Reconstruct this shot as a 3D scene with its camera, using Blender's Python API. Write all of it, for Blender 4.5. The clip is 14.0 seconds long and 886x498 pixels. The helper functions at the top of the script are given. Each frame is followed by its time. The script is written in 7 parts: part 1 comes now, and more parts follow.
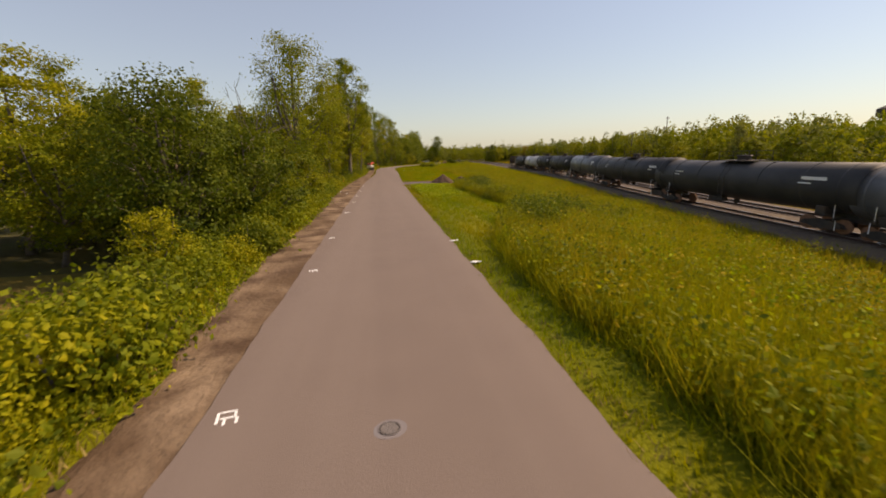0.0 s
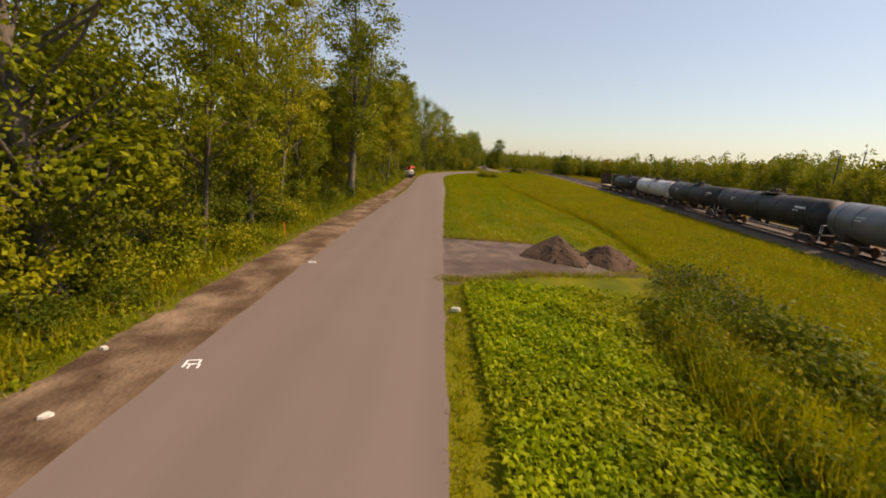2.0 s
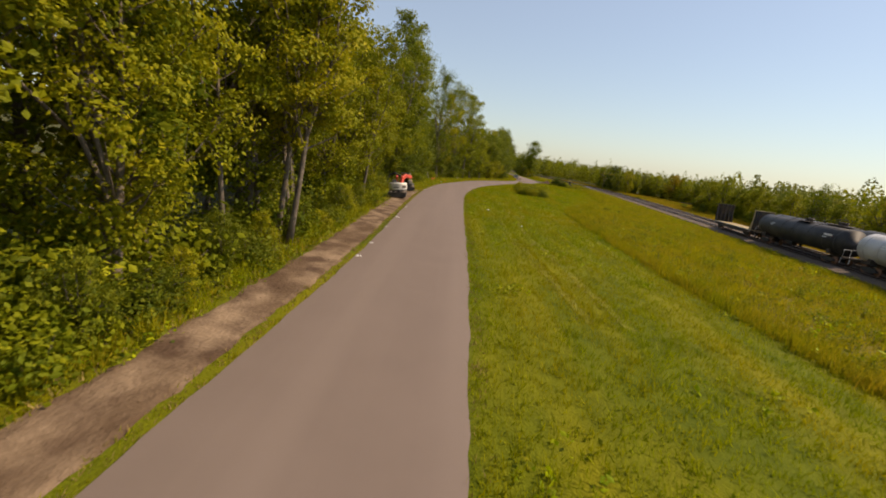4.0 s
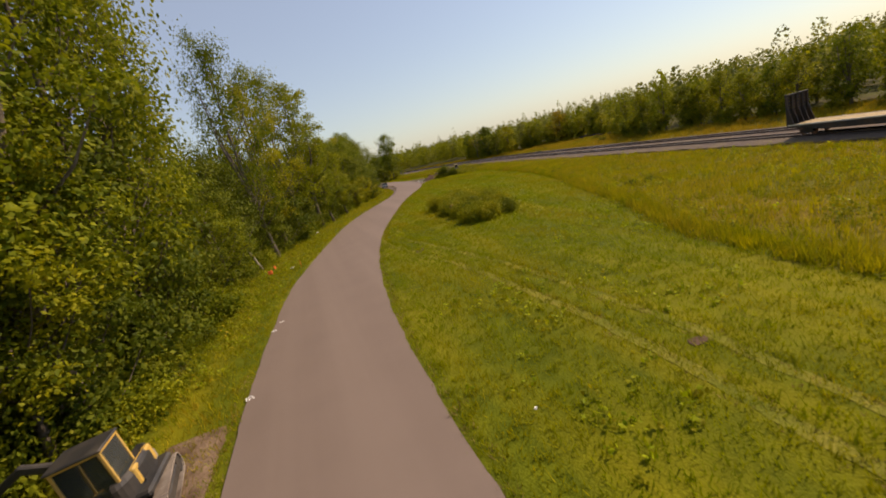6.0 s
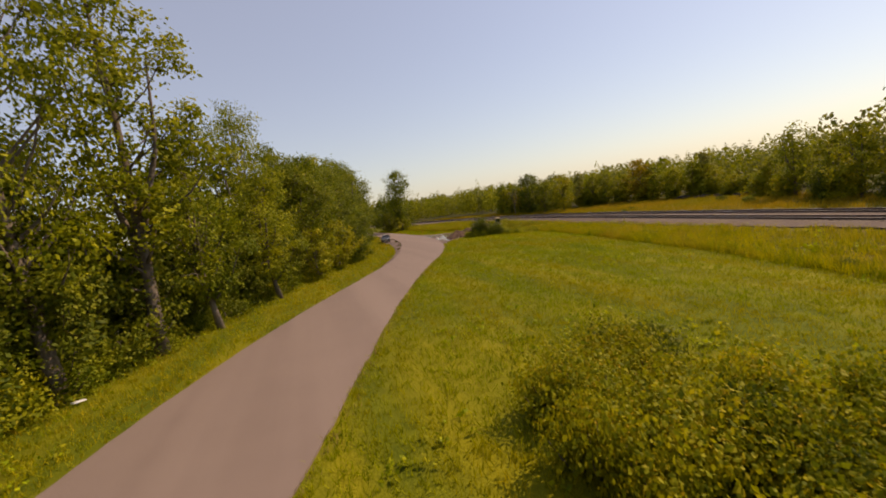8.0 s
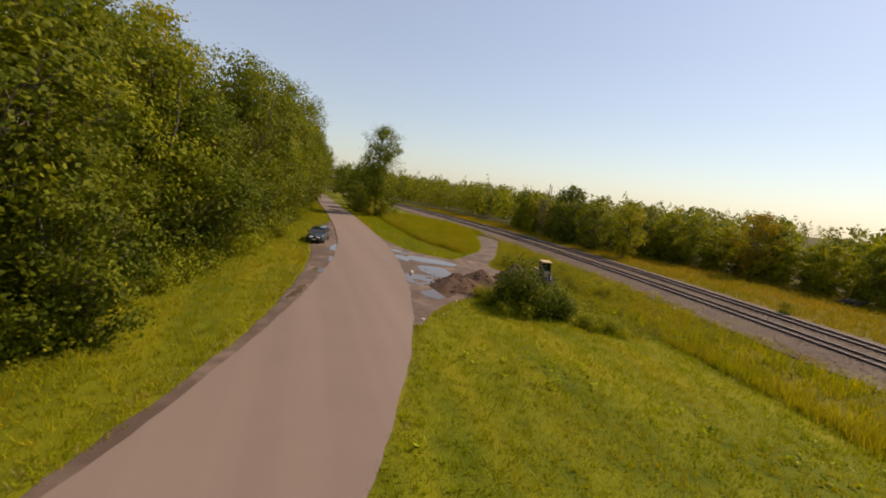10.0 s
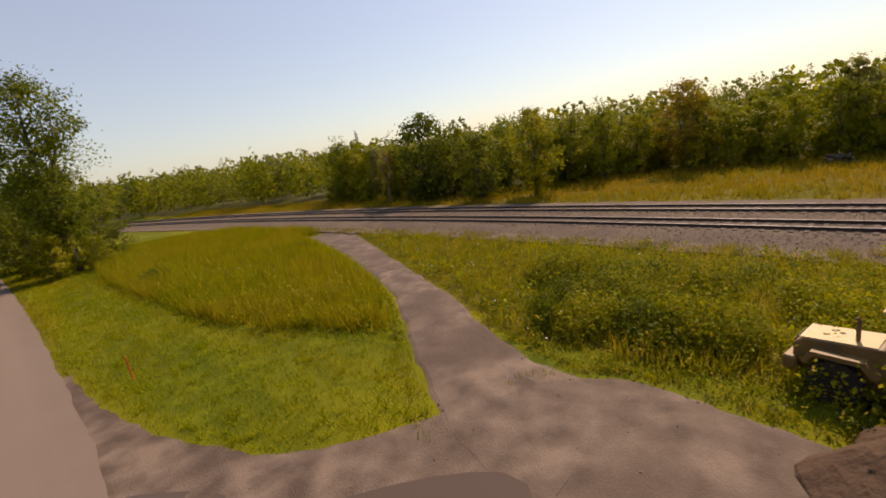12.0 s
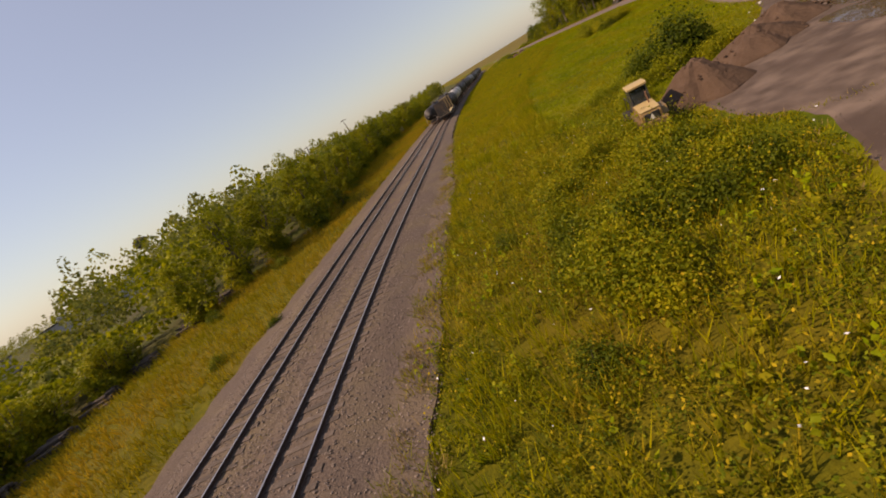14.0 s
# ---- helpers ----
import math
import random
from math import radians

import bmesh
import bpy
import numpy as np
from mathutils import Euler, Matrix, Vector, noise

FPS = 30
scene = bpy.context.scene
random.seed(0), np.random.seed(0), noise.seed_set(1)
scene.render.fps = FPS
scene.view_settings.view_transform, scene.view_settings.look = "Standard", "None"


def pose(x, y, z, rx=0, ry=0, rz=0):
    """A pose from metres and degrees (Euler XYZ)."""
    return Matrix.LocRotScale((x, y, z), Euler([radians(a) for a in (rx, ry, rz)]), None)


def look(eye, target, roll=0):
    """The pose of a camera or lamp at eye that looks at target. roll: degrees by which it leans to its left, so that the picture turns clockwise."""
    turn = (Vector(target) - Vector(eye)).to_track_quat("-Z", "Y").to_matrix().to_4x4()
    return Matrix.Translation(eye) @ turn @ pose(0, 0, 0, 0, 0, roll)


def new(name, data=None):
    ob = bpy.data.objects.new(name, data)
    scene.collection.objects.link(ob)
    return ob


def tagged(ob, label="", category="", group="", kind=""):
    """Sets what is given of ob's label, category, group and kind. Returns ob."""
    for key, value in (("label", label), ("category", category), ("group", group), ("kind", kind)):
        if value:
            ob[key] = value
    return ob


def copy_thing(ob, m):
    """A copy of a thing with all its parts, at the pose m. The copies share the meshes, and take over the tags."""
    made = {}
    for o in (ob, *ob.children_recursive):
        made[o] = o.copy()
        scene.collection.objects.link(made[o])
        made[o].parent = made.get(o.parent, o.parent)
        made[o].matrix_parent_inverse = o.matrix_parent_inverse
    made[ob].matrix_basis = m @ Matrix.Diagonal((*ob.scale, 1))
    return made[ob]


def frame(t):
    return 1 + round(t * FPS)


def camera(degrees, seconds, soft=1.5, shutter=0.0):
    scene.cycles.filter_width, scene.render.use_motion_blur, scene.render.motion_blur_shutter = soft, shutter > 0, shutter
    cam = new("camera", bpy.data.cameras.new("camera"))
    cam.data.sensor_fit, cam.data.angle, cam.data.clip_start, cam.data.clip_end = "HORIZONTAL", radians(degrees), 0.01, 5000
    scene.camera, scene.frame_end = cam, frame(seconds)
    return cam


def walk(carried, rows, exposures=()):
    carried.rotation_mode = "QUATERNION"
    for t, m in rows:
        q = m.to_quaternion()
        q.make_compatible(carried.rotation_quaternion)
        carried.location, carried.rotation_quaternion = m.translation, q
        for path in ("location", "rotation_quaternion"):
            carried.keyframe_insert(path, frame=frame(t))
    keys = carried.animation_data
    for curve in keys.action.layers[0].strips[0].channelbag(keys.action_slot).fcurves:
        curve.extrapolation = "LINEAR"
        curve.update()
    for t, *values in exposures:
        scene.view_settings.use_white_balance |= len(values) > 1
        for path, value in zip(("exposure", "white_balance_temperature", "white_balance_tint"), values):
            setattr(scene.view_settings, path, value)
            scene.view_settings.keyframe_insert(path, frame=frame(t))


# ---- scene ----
cam = camera(92.9, 14.0, soft=1.8, shutter=0.05)
PATH = [
    (0, (-0.052, 1.769, 3.898), (0.216, 3.704, 3.468), -1.6),
    (0.5, (-0.171, 14.18, 4.0), (0.133, 16.11, 3.574), -2.8),
    (1, (0.608, 25.38, 4.42), (0.859, 27.317, 3.99), -1.8),
    (1.5, (1.381, 35.781, 4.693), (1.554, 37.724, 4.251), 1.1),
    (2, (2.54, 45.174, 4.919), (2.595, 47.128, 4.496), 3.5),
    (4.3, (2.929, 99.818, 5.591), (2.92, 101.77, 5.157), 7.5),
    (4.5, (2.786, 104.57, 5.636), (2.819, 106.525, 5.213), 6.2),
    (5, (2.205, 117.518, 5.902), (2.468, 119.46, 5.501), -2.4),
    (5.5, (1.807, 129.391, 6.586), (2.29, 131.285, 6.162), -10.9),
    (6, (2.574, 141.032, 6.978), (3.129, 142.9, 6.527), -14.8),
    (6.5, (4.42, 153.099, 6.81), (4.964, 154.971, 6.364), -14.4),
    (7, (6.944, 164.124, 6.564), (7.451, 166.014, 6.15), -14.6),
    (7.5, (10.095, 174.41, 5.83), (10.619, 176.324, 5.579), -12.4),
    (7.7, (11.402, 178.174, 5.425), (11.963, 180.083, 5.223), -11.2),
    (9.8, (24.868, 218.501, 7.192), (25.405, 220.403, 6.887), 7.7),
    (10, (25.924, 222.923, 6.755), (26.569, 224.796, 6.481), 7.1),
    (10.5, (27.819, 232.321, 6.175), (28.721, 234.092, 5.952), 4.4),
    (11, (29.838, 240.889, 6.243), (30.872, 242.582, 5.992), 2.2),
    (11.5, (32.014, 248.563, 6.295), (33.181, 250.144, 5.918), -0.5),
    (12, (34.799, 255.687, 6.228), (36.211, 257.024, 5.758), -9.0),
    (12.5, (36.904, 263.593, 5.924), (38.724, 264.224, 5.384), -19.8),
    (13, (41.934, 273.739, 6.918), (43.731, 273.294, 6.163), -27.9),
    (13.5, (48.53, 275.4, 6.53), (49.665, 273.905, 5.839), -29.5),
    (14, (54.6, 274.84, 6.31), (54.893, 272.966, 5.675), -31.8),
]
walk(cam, [(t, look(eye, target, roll)) for t, eye, target, roll in PATH], exposures=[(0.0, 0.01, 8700.0, 25.0), (2.0, 0.08, 8700.0, 24.0), (4.5, 0.1, 8000.0, 18.5), (6.5, 0.0, 8500.0, 26.0), (7.5, 0.02, 8900.0, 30.0), (10.0, 0.06, 8300.0, 23.5), (11.5, 0.0, 8400.0, 25.5), (12.5, 0.08, 8900.0, 29.5), (14.0, -0.08, 8700.0, 30.0)])

# ---- world, sun and exposure ----
SUN_AZ, SUN_EL = 82.0, 46.0  # degrees from +y towards +x, and above the horizon
world = bpy.data.worlds.new("world")
scene.world = world
world.use_nodes = True
wn = world.node_tree.nodes
sky = wn.new("ShaderNodeTexSky")
sky.sky_type = "NISHITA"
sky.sun_disc = False
sky.sun_elevation = radians(SUN_EL)
sky.sun_rotation = radians(SUN_AZ)
sky.air_density, sky.dust_density, sky.ozone_density = 1.3, 0.7, 1.4
wn["Background"].inputs["Strength"].default_value = 0.125
haze = wn.new("ShaderNodeMix")  # pale summer haze over the clear sky
haze.data_type = "RGBA"
haze.inputs[0].default_value, haze.inputs[7].default_value = 0.33, (4.05, 4.9, 5.85, 1.0)
clear = wn.new("ShaderNodeMix")
clear.data_type, clear.blend_type = "RGBA", "MULTIPLY"
clear.inputs[0].default_value, clear.inputs[7].default_value = 1.0, (0.78, 1.0, 1.22, 1.0)
world.node_tree.links.new(sky.outputs["Color"], clear.inputs[6])
world.node_tree.links.new(clear.outputs[2], haze.inputs[6])
world.node_tree.links.new(haze.outputs[2], wn["Background"].inputs["Color"])
sun = new("sun", bpy.data.lights.new("sun", "SUN"))
sun.data.energy, sun.data.angle, sun.data.color = 4.9, radians(0.53), (1.0, 0.9, 0.74)
sun_way = Vector((math.sin(radians(SUN_AZ)) * math.cos(radians(SUN_EL)), math.cos(radians(SUN_AZ)) * math.cos(radians(SUN_EL)), math.sin(radians(SUN_EL))))
sun.matrix_world = look((60, 150, 80), Vector((60, 150, 80)) - sun_way)


# ---- materials ----
def material(name, c1, c2, scale=3.0, rough=0.8, bump=0.3, bump_scale=40.0, metal=0.0, c3=None, scale3=0.25, island=0.0, per_object=0.0, leaf=0.0, mix=0.5, coat=0.0, contrast=0.35, stretch=None):
    """Two colours mixed by grain, a third by broad stains; island and per_object: brightness spread of pieces; leaf: share of light let through; stretch: scale of the stains along x, y, z."""
    m = bpy.data.materials.new(name)
    m.use_nodes = True
    nt = m.node_tree
    n, li = nt.nodes, nt.links
    b = n["Principled BSDF"]
    tc = n.new("ShaderNodeTexCoord")

    def noise_fac(sc, lo, hi, detail=6.0, by=None):
        t = n.new("ShaderNodeTexNoise")
        t.inputs["Scale"].default_value, t.inputs["Detail"].default_value = sc, detail
        where = tc.outputs["Object"]
        if by:
            mp = n.new("ShaderNodeMapping")
            mp.inputs["Scale"].default_value = by
            li.new(where, mp.inputs["Vector"])
            where = mp.outputs["Vector"]
        li.new(where, t.inputs["Vector"])
        r = n.new("ShaderNodeMapRange")
        r.inputs["From Min"].default_value, r.inputs["From Max"].default_value = lo, hi
        li.new(t.outputs["Fac"], r.inputs["Value"])
        return r.outputs["Result"]

    def mixed(fac, a, bb):
        x = n.new("ShaderNodeMix")
        x.data_type = "RGBA"
        for sock, v in ((x.inputs[0], fac), (x.inputs[6], a), (x.inputs[7], bb)):
            if isinstance(v, (tuple, float, int)):
                sock.default_value = (*v, 1.0) if isinstance(v, tuple) else v
            else:
                li.new(v, sock)
        return x.outputs[2]

    col = mixed(noise_fac(scale, mix - contrast, mix + contrast), c1, c2)
    if c3:
        col = mixed(noise_fac(scale3, 0.42, 0.68, by=stretch), col, c3)
    for amount, node, out in ((island, "ShaderNodeNewGeometry", "Random Per Island"), (per_object, "ShaderNodeObjectInfo", "Random")):
        if amount:
            src = n.new(node)
            r = n.new("ShaderNodeMapRange")
            r.inputs["To Min"].default_value, r.inputs["To Max"].default_value = 1 - amount, 1 + amount
            li.new(src.outputs[out], r.inputs["Value"])
            h = n.new("ShaderNodeHueSaturation")
            li.new(r.outputs["Result"], h.inputs["Value"])
            if leaf:
                r2 = n.new("ShaderNodeMapRange")
                r2.inputs["To Min"].default_value, r2.inputs["To Max"].default_value = 0.5 + 0.055 * amount, 0.5 - 0.055 * amount
                li.new(src.outputs[out], r2.inputs["Value"])
                li.new(r2.outputs["Result"], h.inputs["Hue"])
            li.new(col, h.inputs["Color"])
            col = h.outputs["Color"]
    li.new(col, b.inputs["Base Color"])
    b.inputs["Roughness"].default_value, b.inputs["Metallic"].default_value = rough, metal
    b.inputs["Coat Weight"].default_value = coat
    b.inputs["Specular IOR Level"].default_value = 0.12 if leaf or rough > 0.93 else 0.35 if rough > 0.8 else 0.5
    if bump:
        t = n.new("ShaderNodeTexNoise")
        t.inputs["Scale"].default_value, t.inputs["Detail"].default_value = bump_scale, 8.0
        li.new(tc.outputs["Object"], t.inputs["Vector"])
        bp = n.new("ShaderNodeBump")
        bp.inputs["Strength"].default_value, bp.inputs["Distance"].default_value = bump, 0.05
        li.new(t.outputs["Fac"], bp.inputs["Height"])
        li.new(bp.outputs["Normal"], b.inputs["Normal"])
    if leaf:
        tr = n.new("ShaderNodeBsdfTranslucent")
        li.new(col, tr.inputs["Color"])
        sh = n.new("ShaderNodeMixShader")
        sh.inputs["Fac"].default_value = leaf
        li.new(b.outputs["BSDF"], sh.inputs[1])
        li.new(tr.outputs["BSDF"], sh.inputs[2])
        li.new(sh.outputs["Shader"], n["Material Output"].inputs["Surface"])
    return m


M_ASPHALT = material("asphalt", (0.155, 0.117, 0.097), (0.172, 0.13, 0.108), 0.5, 0.9, 0.3, 60, c3=(0.188, 0.144, 0.12), scale3=0.5, contrast=0.25, stretch=(1.0, 0.03, 1.0))
M_ASPHALT_OLD = material("worn_asphalt", (0.072, 0.05, 0.038), (0.17, 0.125, 0.097), 1.1, 0.85, 0.5, 22, c3=(0.07, 0.046, 0.034), scale3=0.3, contrast=0.15)
M_DRIVE = M_ASPHALT_OLD
M_DIRT = material("dirt", (0.082, 0.05, 0.032), (0.265, 0.187, 0.122), 0.75, 0.95, 1.0, 8, c3=(0.1, 0.062, 0.036), scale3=0.5, contrast=0.14, stretch=(1.0, 0.45, 1.0))
M_SOIL = material("dark_soil", (0.065, 0.04, 0.027), (0.135, 0.088, 0.062), 2.0, 0.97, 1.0, 7, c3=(0.095, 0.06, 0.04), scale3=0.5)
M_MOWN = material("mown_grass", (0.05, 0.07, 0.003), (0.112, 0.13, 0.005), 1.2, 0.95, 1.0, 14, c3=(0.17, 0.158, 0.006), scale3=0.4, contrast=0.24, stretch=(1.0, 0.16, 1.0))
M_MEADOW = material("meadow_ground", (0.055, 0.06, 0.004), (0.135, 0.12, 0.007), 2.5, 0.95, 1.0, 9, c3=(0.14, 0.1, 0.01), scale3=0.09, contrast=0.2)
M_FLOOR = material("woods_floor", (0.045, 0.042, 0.018), (0.09, 0.08, 0.03), 0.8, 0.97, 0.9, 10, c3=(0.07, 0.085, 0.015), scale3=0.15)
M_MARSH = material("marsh_grass", (0.13, 0.075, 0.02), (0.17, 0.13, 0.03), 0.6, 0.95, 0.9, 10, c3=(0.1, 0.11, 0.02), scale3=0.12)
M_BALLAST = material("ballast", (0.075, 0.053, 0.041), (0.143, 0.106, 0.082), 9.0, 0.93, 1.0, 14, c3=(0.14, 0.105, 0.065), scale3=0.4, contrast=0.25)
M_STONE = material("ballast_stone", (0.14, 0.106, 0.085), (0.245, 0.195, 0.16), 6.0, 0.9, 0.4, 30, island=0.3)
M_GRASS = material("grass_blades", (0.16, 0.215, 0.004), (0.275, 0.3, 0.006), 0.35, 0.8, 0.0, c3=(0.31, 0.265, 0.008), scale3=0.42, island=0.3, leaf=0.45, contrast=0.22, stretch=(1.0, 0.16, 1.0))
M_TALL = material("tall_meadow_blades", (0.23, 0.235, 0.006), (0.42, 0.375, 0.009), 0.55, 0.8, 0.0, c3=(0.36, 0.285, 0.018), scale3=0.14, island=0.35, leaf=0.45, contrast=0.2)
M_TALLG = material("green_weed_blades", (0.135, 0.175, 0.005), (0.31, 0.3, 0.008), 0.6, 0.8, 0.0, c3=(0.33, 0.25, 0.016), scale3=0.2, island=0.35, leaf=0.42, contrast=0.2)
M_RUT = material("pressed_grass", (0.145, 0.15, 0.018), (0.235, 0.21, 0.034), 1.5, 0.95, 0.9, 18, c3=(0.1, 0.12, 0.01), scale3=0.5, contrast=0.22)
M_WEED = material("broad_weed_leaf", (0.17, 0.25, 0.007), (0.36, 0.43, 0.012), 0.7, 0.6, 0.0, c3=(0.29, 0.29, 0.014), scale3=0.25, island=0.35, leaf=0.45, contrast=0.22)
M_WEED_Y = material("yellow_weed_leaf", (0.22, 0.21, 0.008), (0.32, 0.27, 0.012), 0.5, 0.7, 0.0, c3=(0.15, 0.19, 0.008), scale3=0.15, island=0.3, leaf=0.45)
M_FAR = material("dry_far_meadow_blades", (0.3, 0.21, 0.012), (0.4, 0.27, 0.02), 0.2, 0.85, 0.0, c3=(0.25, 0.23, 0.01), scale3=0.06, island=0.3, leaf=0.4)
M_GOLD = material("goldenrod_flower", (0.34, 0.25, 0.012), (0.42, 0.32, 0.02), 2.0, 0.8, 0.0, island=0.3, leaf=0.3)
M_DRY = material("dry_grass_blades", (0.24, 0.17, 0.06), (0.33, 0.25, 0.09), 0.5, 0.85, 0.0, island=0.3, leaf=0.2)
M_LEAF = [
    material("leaf_mid_green", (0.09, 0.127, 0.006), (0.275, 0.29, 0.013), 0.75, 0.62, 0.0, island=0.3, per_object=0.22, leaf=0.4, contrast=0.2),
    material("leaf_yellow_green", (0.14, 0.168, 0.008), (0.355, 0.335, 0.013), 0.7, 0.62, 0.0, island=0.3, per_object=0.2, leaf=0.4, contrast=0.2),
    material("leaf_dark_green", (0.055, 0.08, 0.006), (0.18, 0.205, 0.012), 0.75, 0.6, 0.0, island=0.3, per_object=0.22, leaf=0.4, contrast=0.2),
    material("leaf_ochre", (0.22, 0.165, 0.01), (0.37, 0.26, 0.014), 0.6, 0.65, 0.0, island=0.3, per_object=0.15, leaf=0.4, contrast=0.22),
    material("leaf_grey_green", (0.15, 0.165, 0.032), (0.275, 0.27, 0.055), 0.7, 0.65, 0.0, island=0.3, per_object=0.2, leaf=0.4, contrast=0.22),
]
M_BARK = material("bark", (0.105, 0.082, 0.062), (0.21, 0.172, 0.13), 4.0, 0.92, 0.8, 18, c3=(0.07, 0.056, 0.042), scale3=1.2, per_object=0.25)
M_BARK_PALE = material("pale_dead_wood", (0.3, 0.25, 0.19), (0.42, 0.36, 0.29), 5.0, 0.9, 0.6, 20)
M_TIE = material("creosoted_timber", (0.06, 0.045, 0.036), (0.14, 0.11, 0.09), 6.0, 0.92, 0.6, 25, per_object=0.3)
M_RAIL = material("rusted_rail", (0.045, 0.028, 0.022), (0.085, 0.05, 0.036), 6.0, 0.65, 0.3, 40, metal=0.3)
M_RAIL_TOP = material("polished_rail_head", (0.4, 0.37, 0.35), (0.5, 0.47, 0.44), 8.0, 0.32, 0.0, metal=0.9)
M_TANK = material("black_tank_paint", (0.014, 0.014, 0.016), (0.026, 0.025, 0.026), 0.9, 0.62, 0.08, 6, c3=(0.05, 0.046, 0.042), scale3=0.5)
M_TANK_GREY = material("weathered_grey_tank_paint", (0.07, 0.075, 0.085), (0.11, 0.115, 0.125), 0.9, 0.42, 0.08, 6, c3=(0.16, 0.16, 0.16), scale3=0.45)
M_TANK_WHITE = material("white_tank_paint", (0.5, 0.5, 0.5), (0.62, 0.61, 0.6), 0.9, 0.45, 0.05, 6, c3=(0.42, 0.4, 0.38), scale3=0.5)
M_STEEL_DARK = material("dirty_black_steel", (0.015, 0.014, 0.013), (0.045, 0.038, 0.032), 4.0, 0.7, 0.3, 25, c3=(0.07, 0.045, 0.03), scale3=0.8)
M_WHITE = material("white_marking", (0.72, 0.72, 0.7), (0.8, 0.8, 0.78), 6.0, 0.7, 0.1, 30)
# loader yellow, darkened to hold the shade on its sides
M_YELLOW = material("yellow_machine_paint", (0.19, 0.115, 0.038), (0.25, 0.155, 0.052), 2.5, 0.55, 0.08, 15, c3=(0.14, 0.09, 0.04), scale3=1.2)
M_DIGGER = material("bright_yellow_machine_paint", (0.5, 0.3, 0.06), (0.6, 0.38, 0.09), 2.5, 0.5, 0.08, 15, c3=(0.4, 0.26, 0.08), scale3=1.2)
# paler copy for hood top and cab roof, sunlight put into the colour
M_CREAM = material("sunlit_top_yellow_paint", (0.42, 0.3, 0.13), (0.5, 0.37, 0.17), 2.5, 0.55, 0.08, 15)
M_TIMBER_Y = material("yellow_bulkhead_timber", (0.34, 0.25, 0.13), (0.46, 0.35, 0.19), 3.0, 0.85, 0.4, 20)
M_RED = material("red_machine_paint", (0.55, 0.055, 0.03), (0.66, 0.085, 0.04), 2.5, 0.45, 0.06, 15, c3=(0.4, 0.05, 0.035), scale3=1.5)
M_CW = material("off_white_machine_paint", (0.6, 0.57, 0.5), (0.7, 0.67, 0.6), 2.5, 0.5, 0.06, 15, c3=(0.48, 0.45, 0.39), scale3=1.3)
M_BLACK = material("black_machine_paint", (0.016, 0.016, 0.017), (0.035, 0.034, 0.033), 3.0, 0.5, 0.1, 20, c3=(0.07, 0.06, 0.05), scale3=1.2)
M_RUBBER = material("dusty_rubber", (0.02, 0.019, 0.018), (0.06, 0.05, 0.042), 4.0, 0.88, 0.4, 25)
M_TRACKPAD = material("muddy_track_pad", (0.2, 0.165, 0.135), (0.3, 0.26, 0.22), 5.0, 0.85, 0.5, 20, c3=(0.12, 0.09, 0.07), scale3=1.5)
M_CAR = material("grey_green_car_paint", (0.022, 0.03, 0.033), (0.03, 0.039, 0.042), 1.5, 0.28, 0.0, metal=0.35, coat=0.7)
M_CHROME = material("bright_metal", (0.55, 0.55, 0.55), (0.65, 0.65, 0.65), 6.0, 0.25, 0.0, metal=1.0)
M_LENS = material("lamp_lens", (0.75, 0.76, 0.76), (0.85, 0.85, 0.85), 8.0, 0.12, 0.1, 60)
M_ORANGE = material("orange_marker_plastic", (0.75, 0.13, 0.02), (0.85, 0.18, 0.03), 4.0, 0.6, 0.0)
M_RUST = material("rusted_steel", (0.17, 0.08, 0.045), (0.27, 0.14, 0.08), 5.0, 0.85, 0.4, 25)
M_CONC = material("grey_building_cladding", (0.27, 0.27, 0.28), (0.34, 0.34, 0.35), 0.3, 0.8, 0.1, 5)
M_GLASSDARK = material("dark_window_pane", (0.03, 0.035, 0.04), (0.05, 0.055, 0.06), 1.0, 0.12, 0.0)


def glass_material():
    m = bpy.data.materials.new("cab_glass")
    m.use_nodes = True
    b = m.node_tree.nodes["Principled BSDF"]
    b.inputs["Base Color"].default_value = (0.16, 0.19, 0.19, 1)
    b.inputs["Roughness"].default_value, b.inputs["Transmission Weight"].default_value, b.inputs["IOR"].default_value = 0.04, 0.85, 1.3
    return m


def water_material():
    m = bpy.data.materials.new("muddy_water")
    m.use_nodes = True
    nt = m.node_tree
    b = nt.nodes["Principled BSDF"]
    b.inputs["Base Color"].default_value = (0.085, 0.06, 0.045, 1)
    b.inputs["Roughness"].default_value, b.inputs["IOR"].default_value = 0.03, 1.33
    t, bp = nt.nodes.new("ShaderNodeTexNoise"), nt.nodes.new("ShaderNodeBump")
    t.inputs["Scale"].default_value = 3.0
    bp.inputs["Strength"].default_value, bp.inputs["Distance"].default_value = 0.05, 0.01
    nt.links.new(t.outputs["Fac"], bp.inputs["Height"])
    nt.links.new(bp.outputs["Normal"], b.inputs["Normal"])
    return m


M_GLASS, M_WATER = glass_material(), water_material()


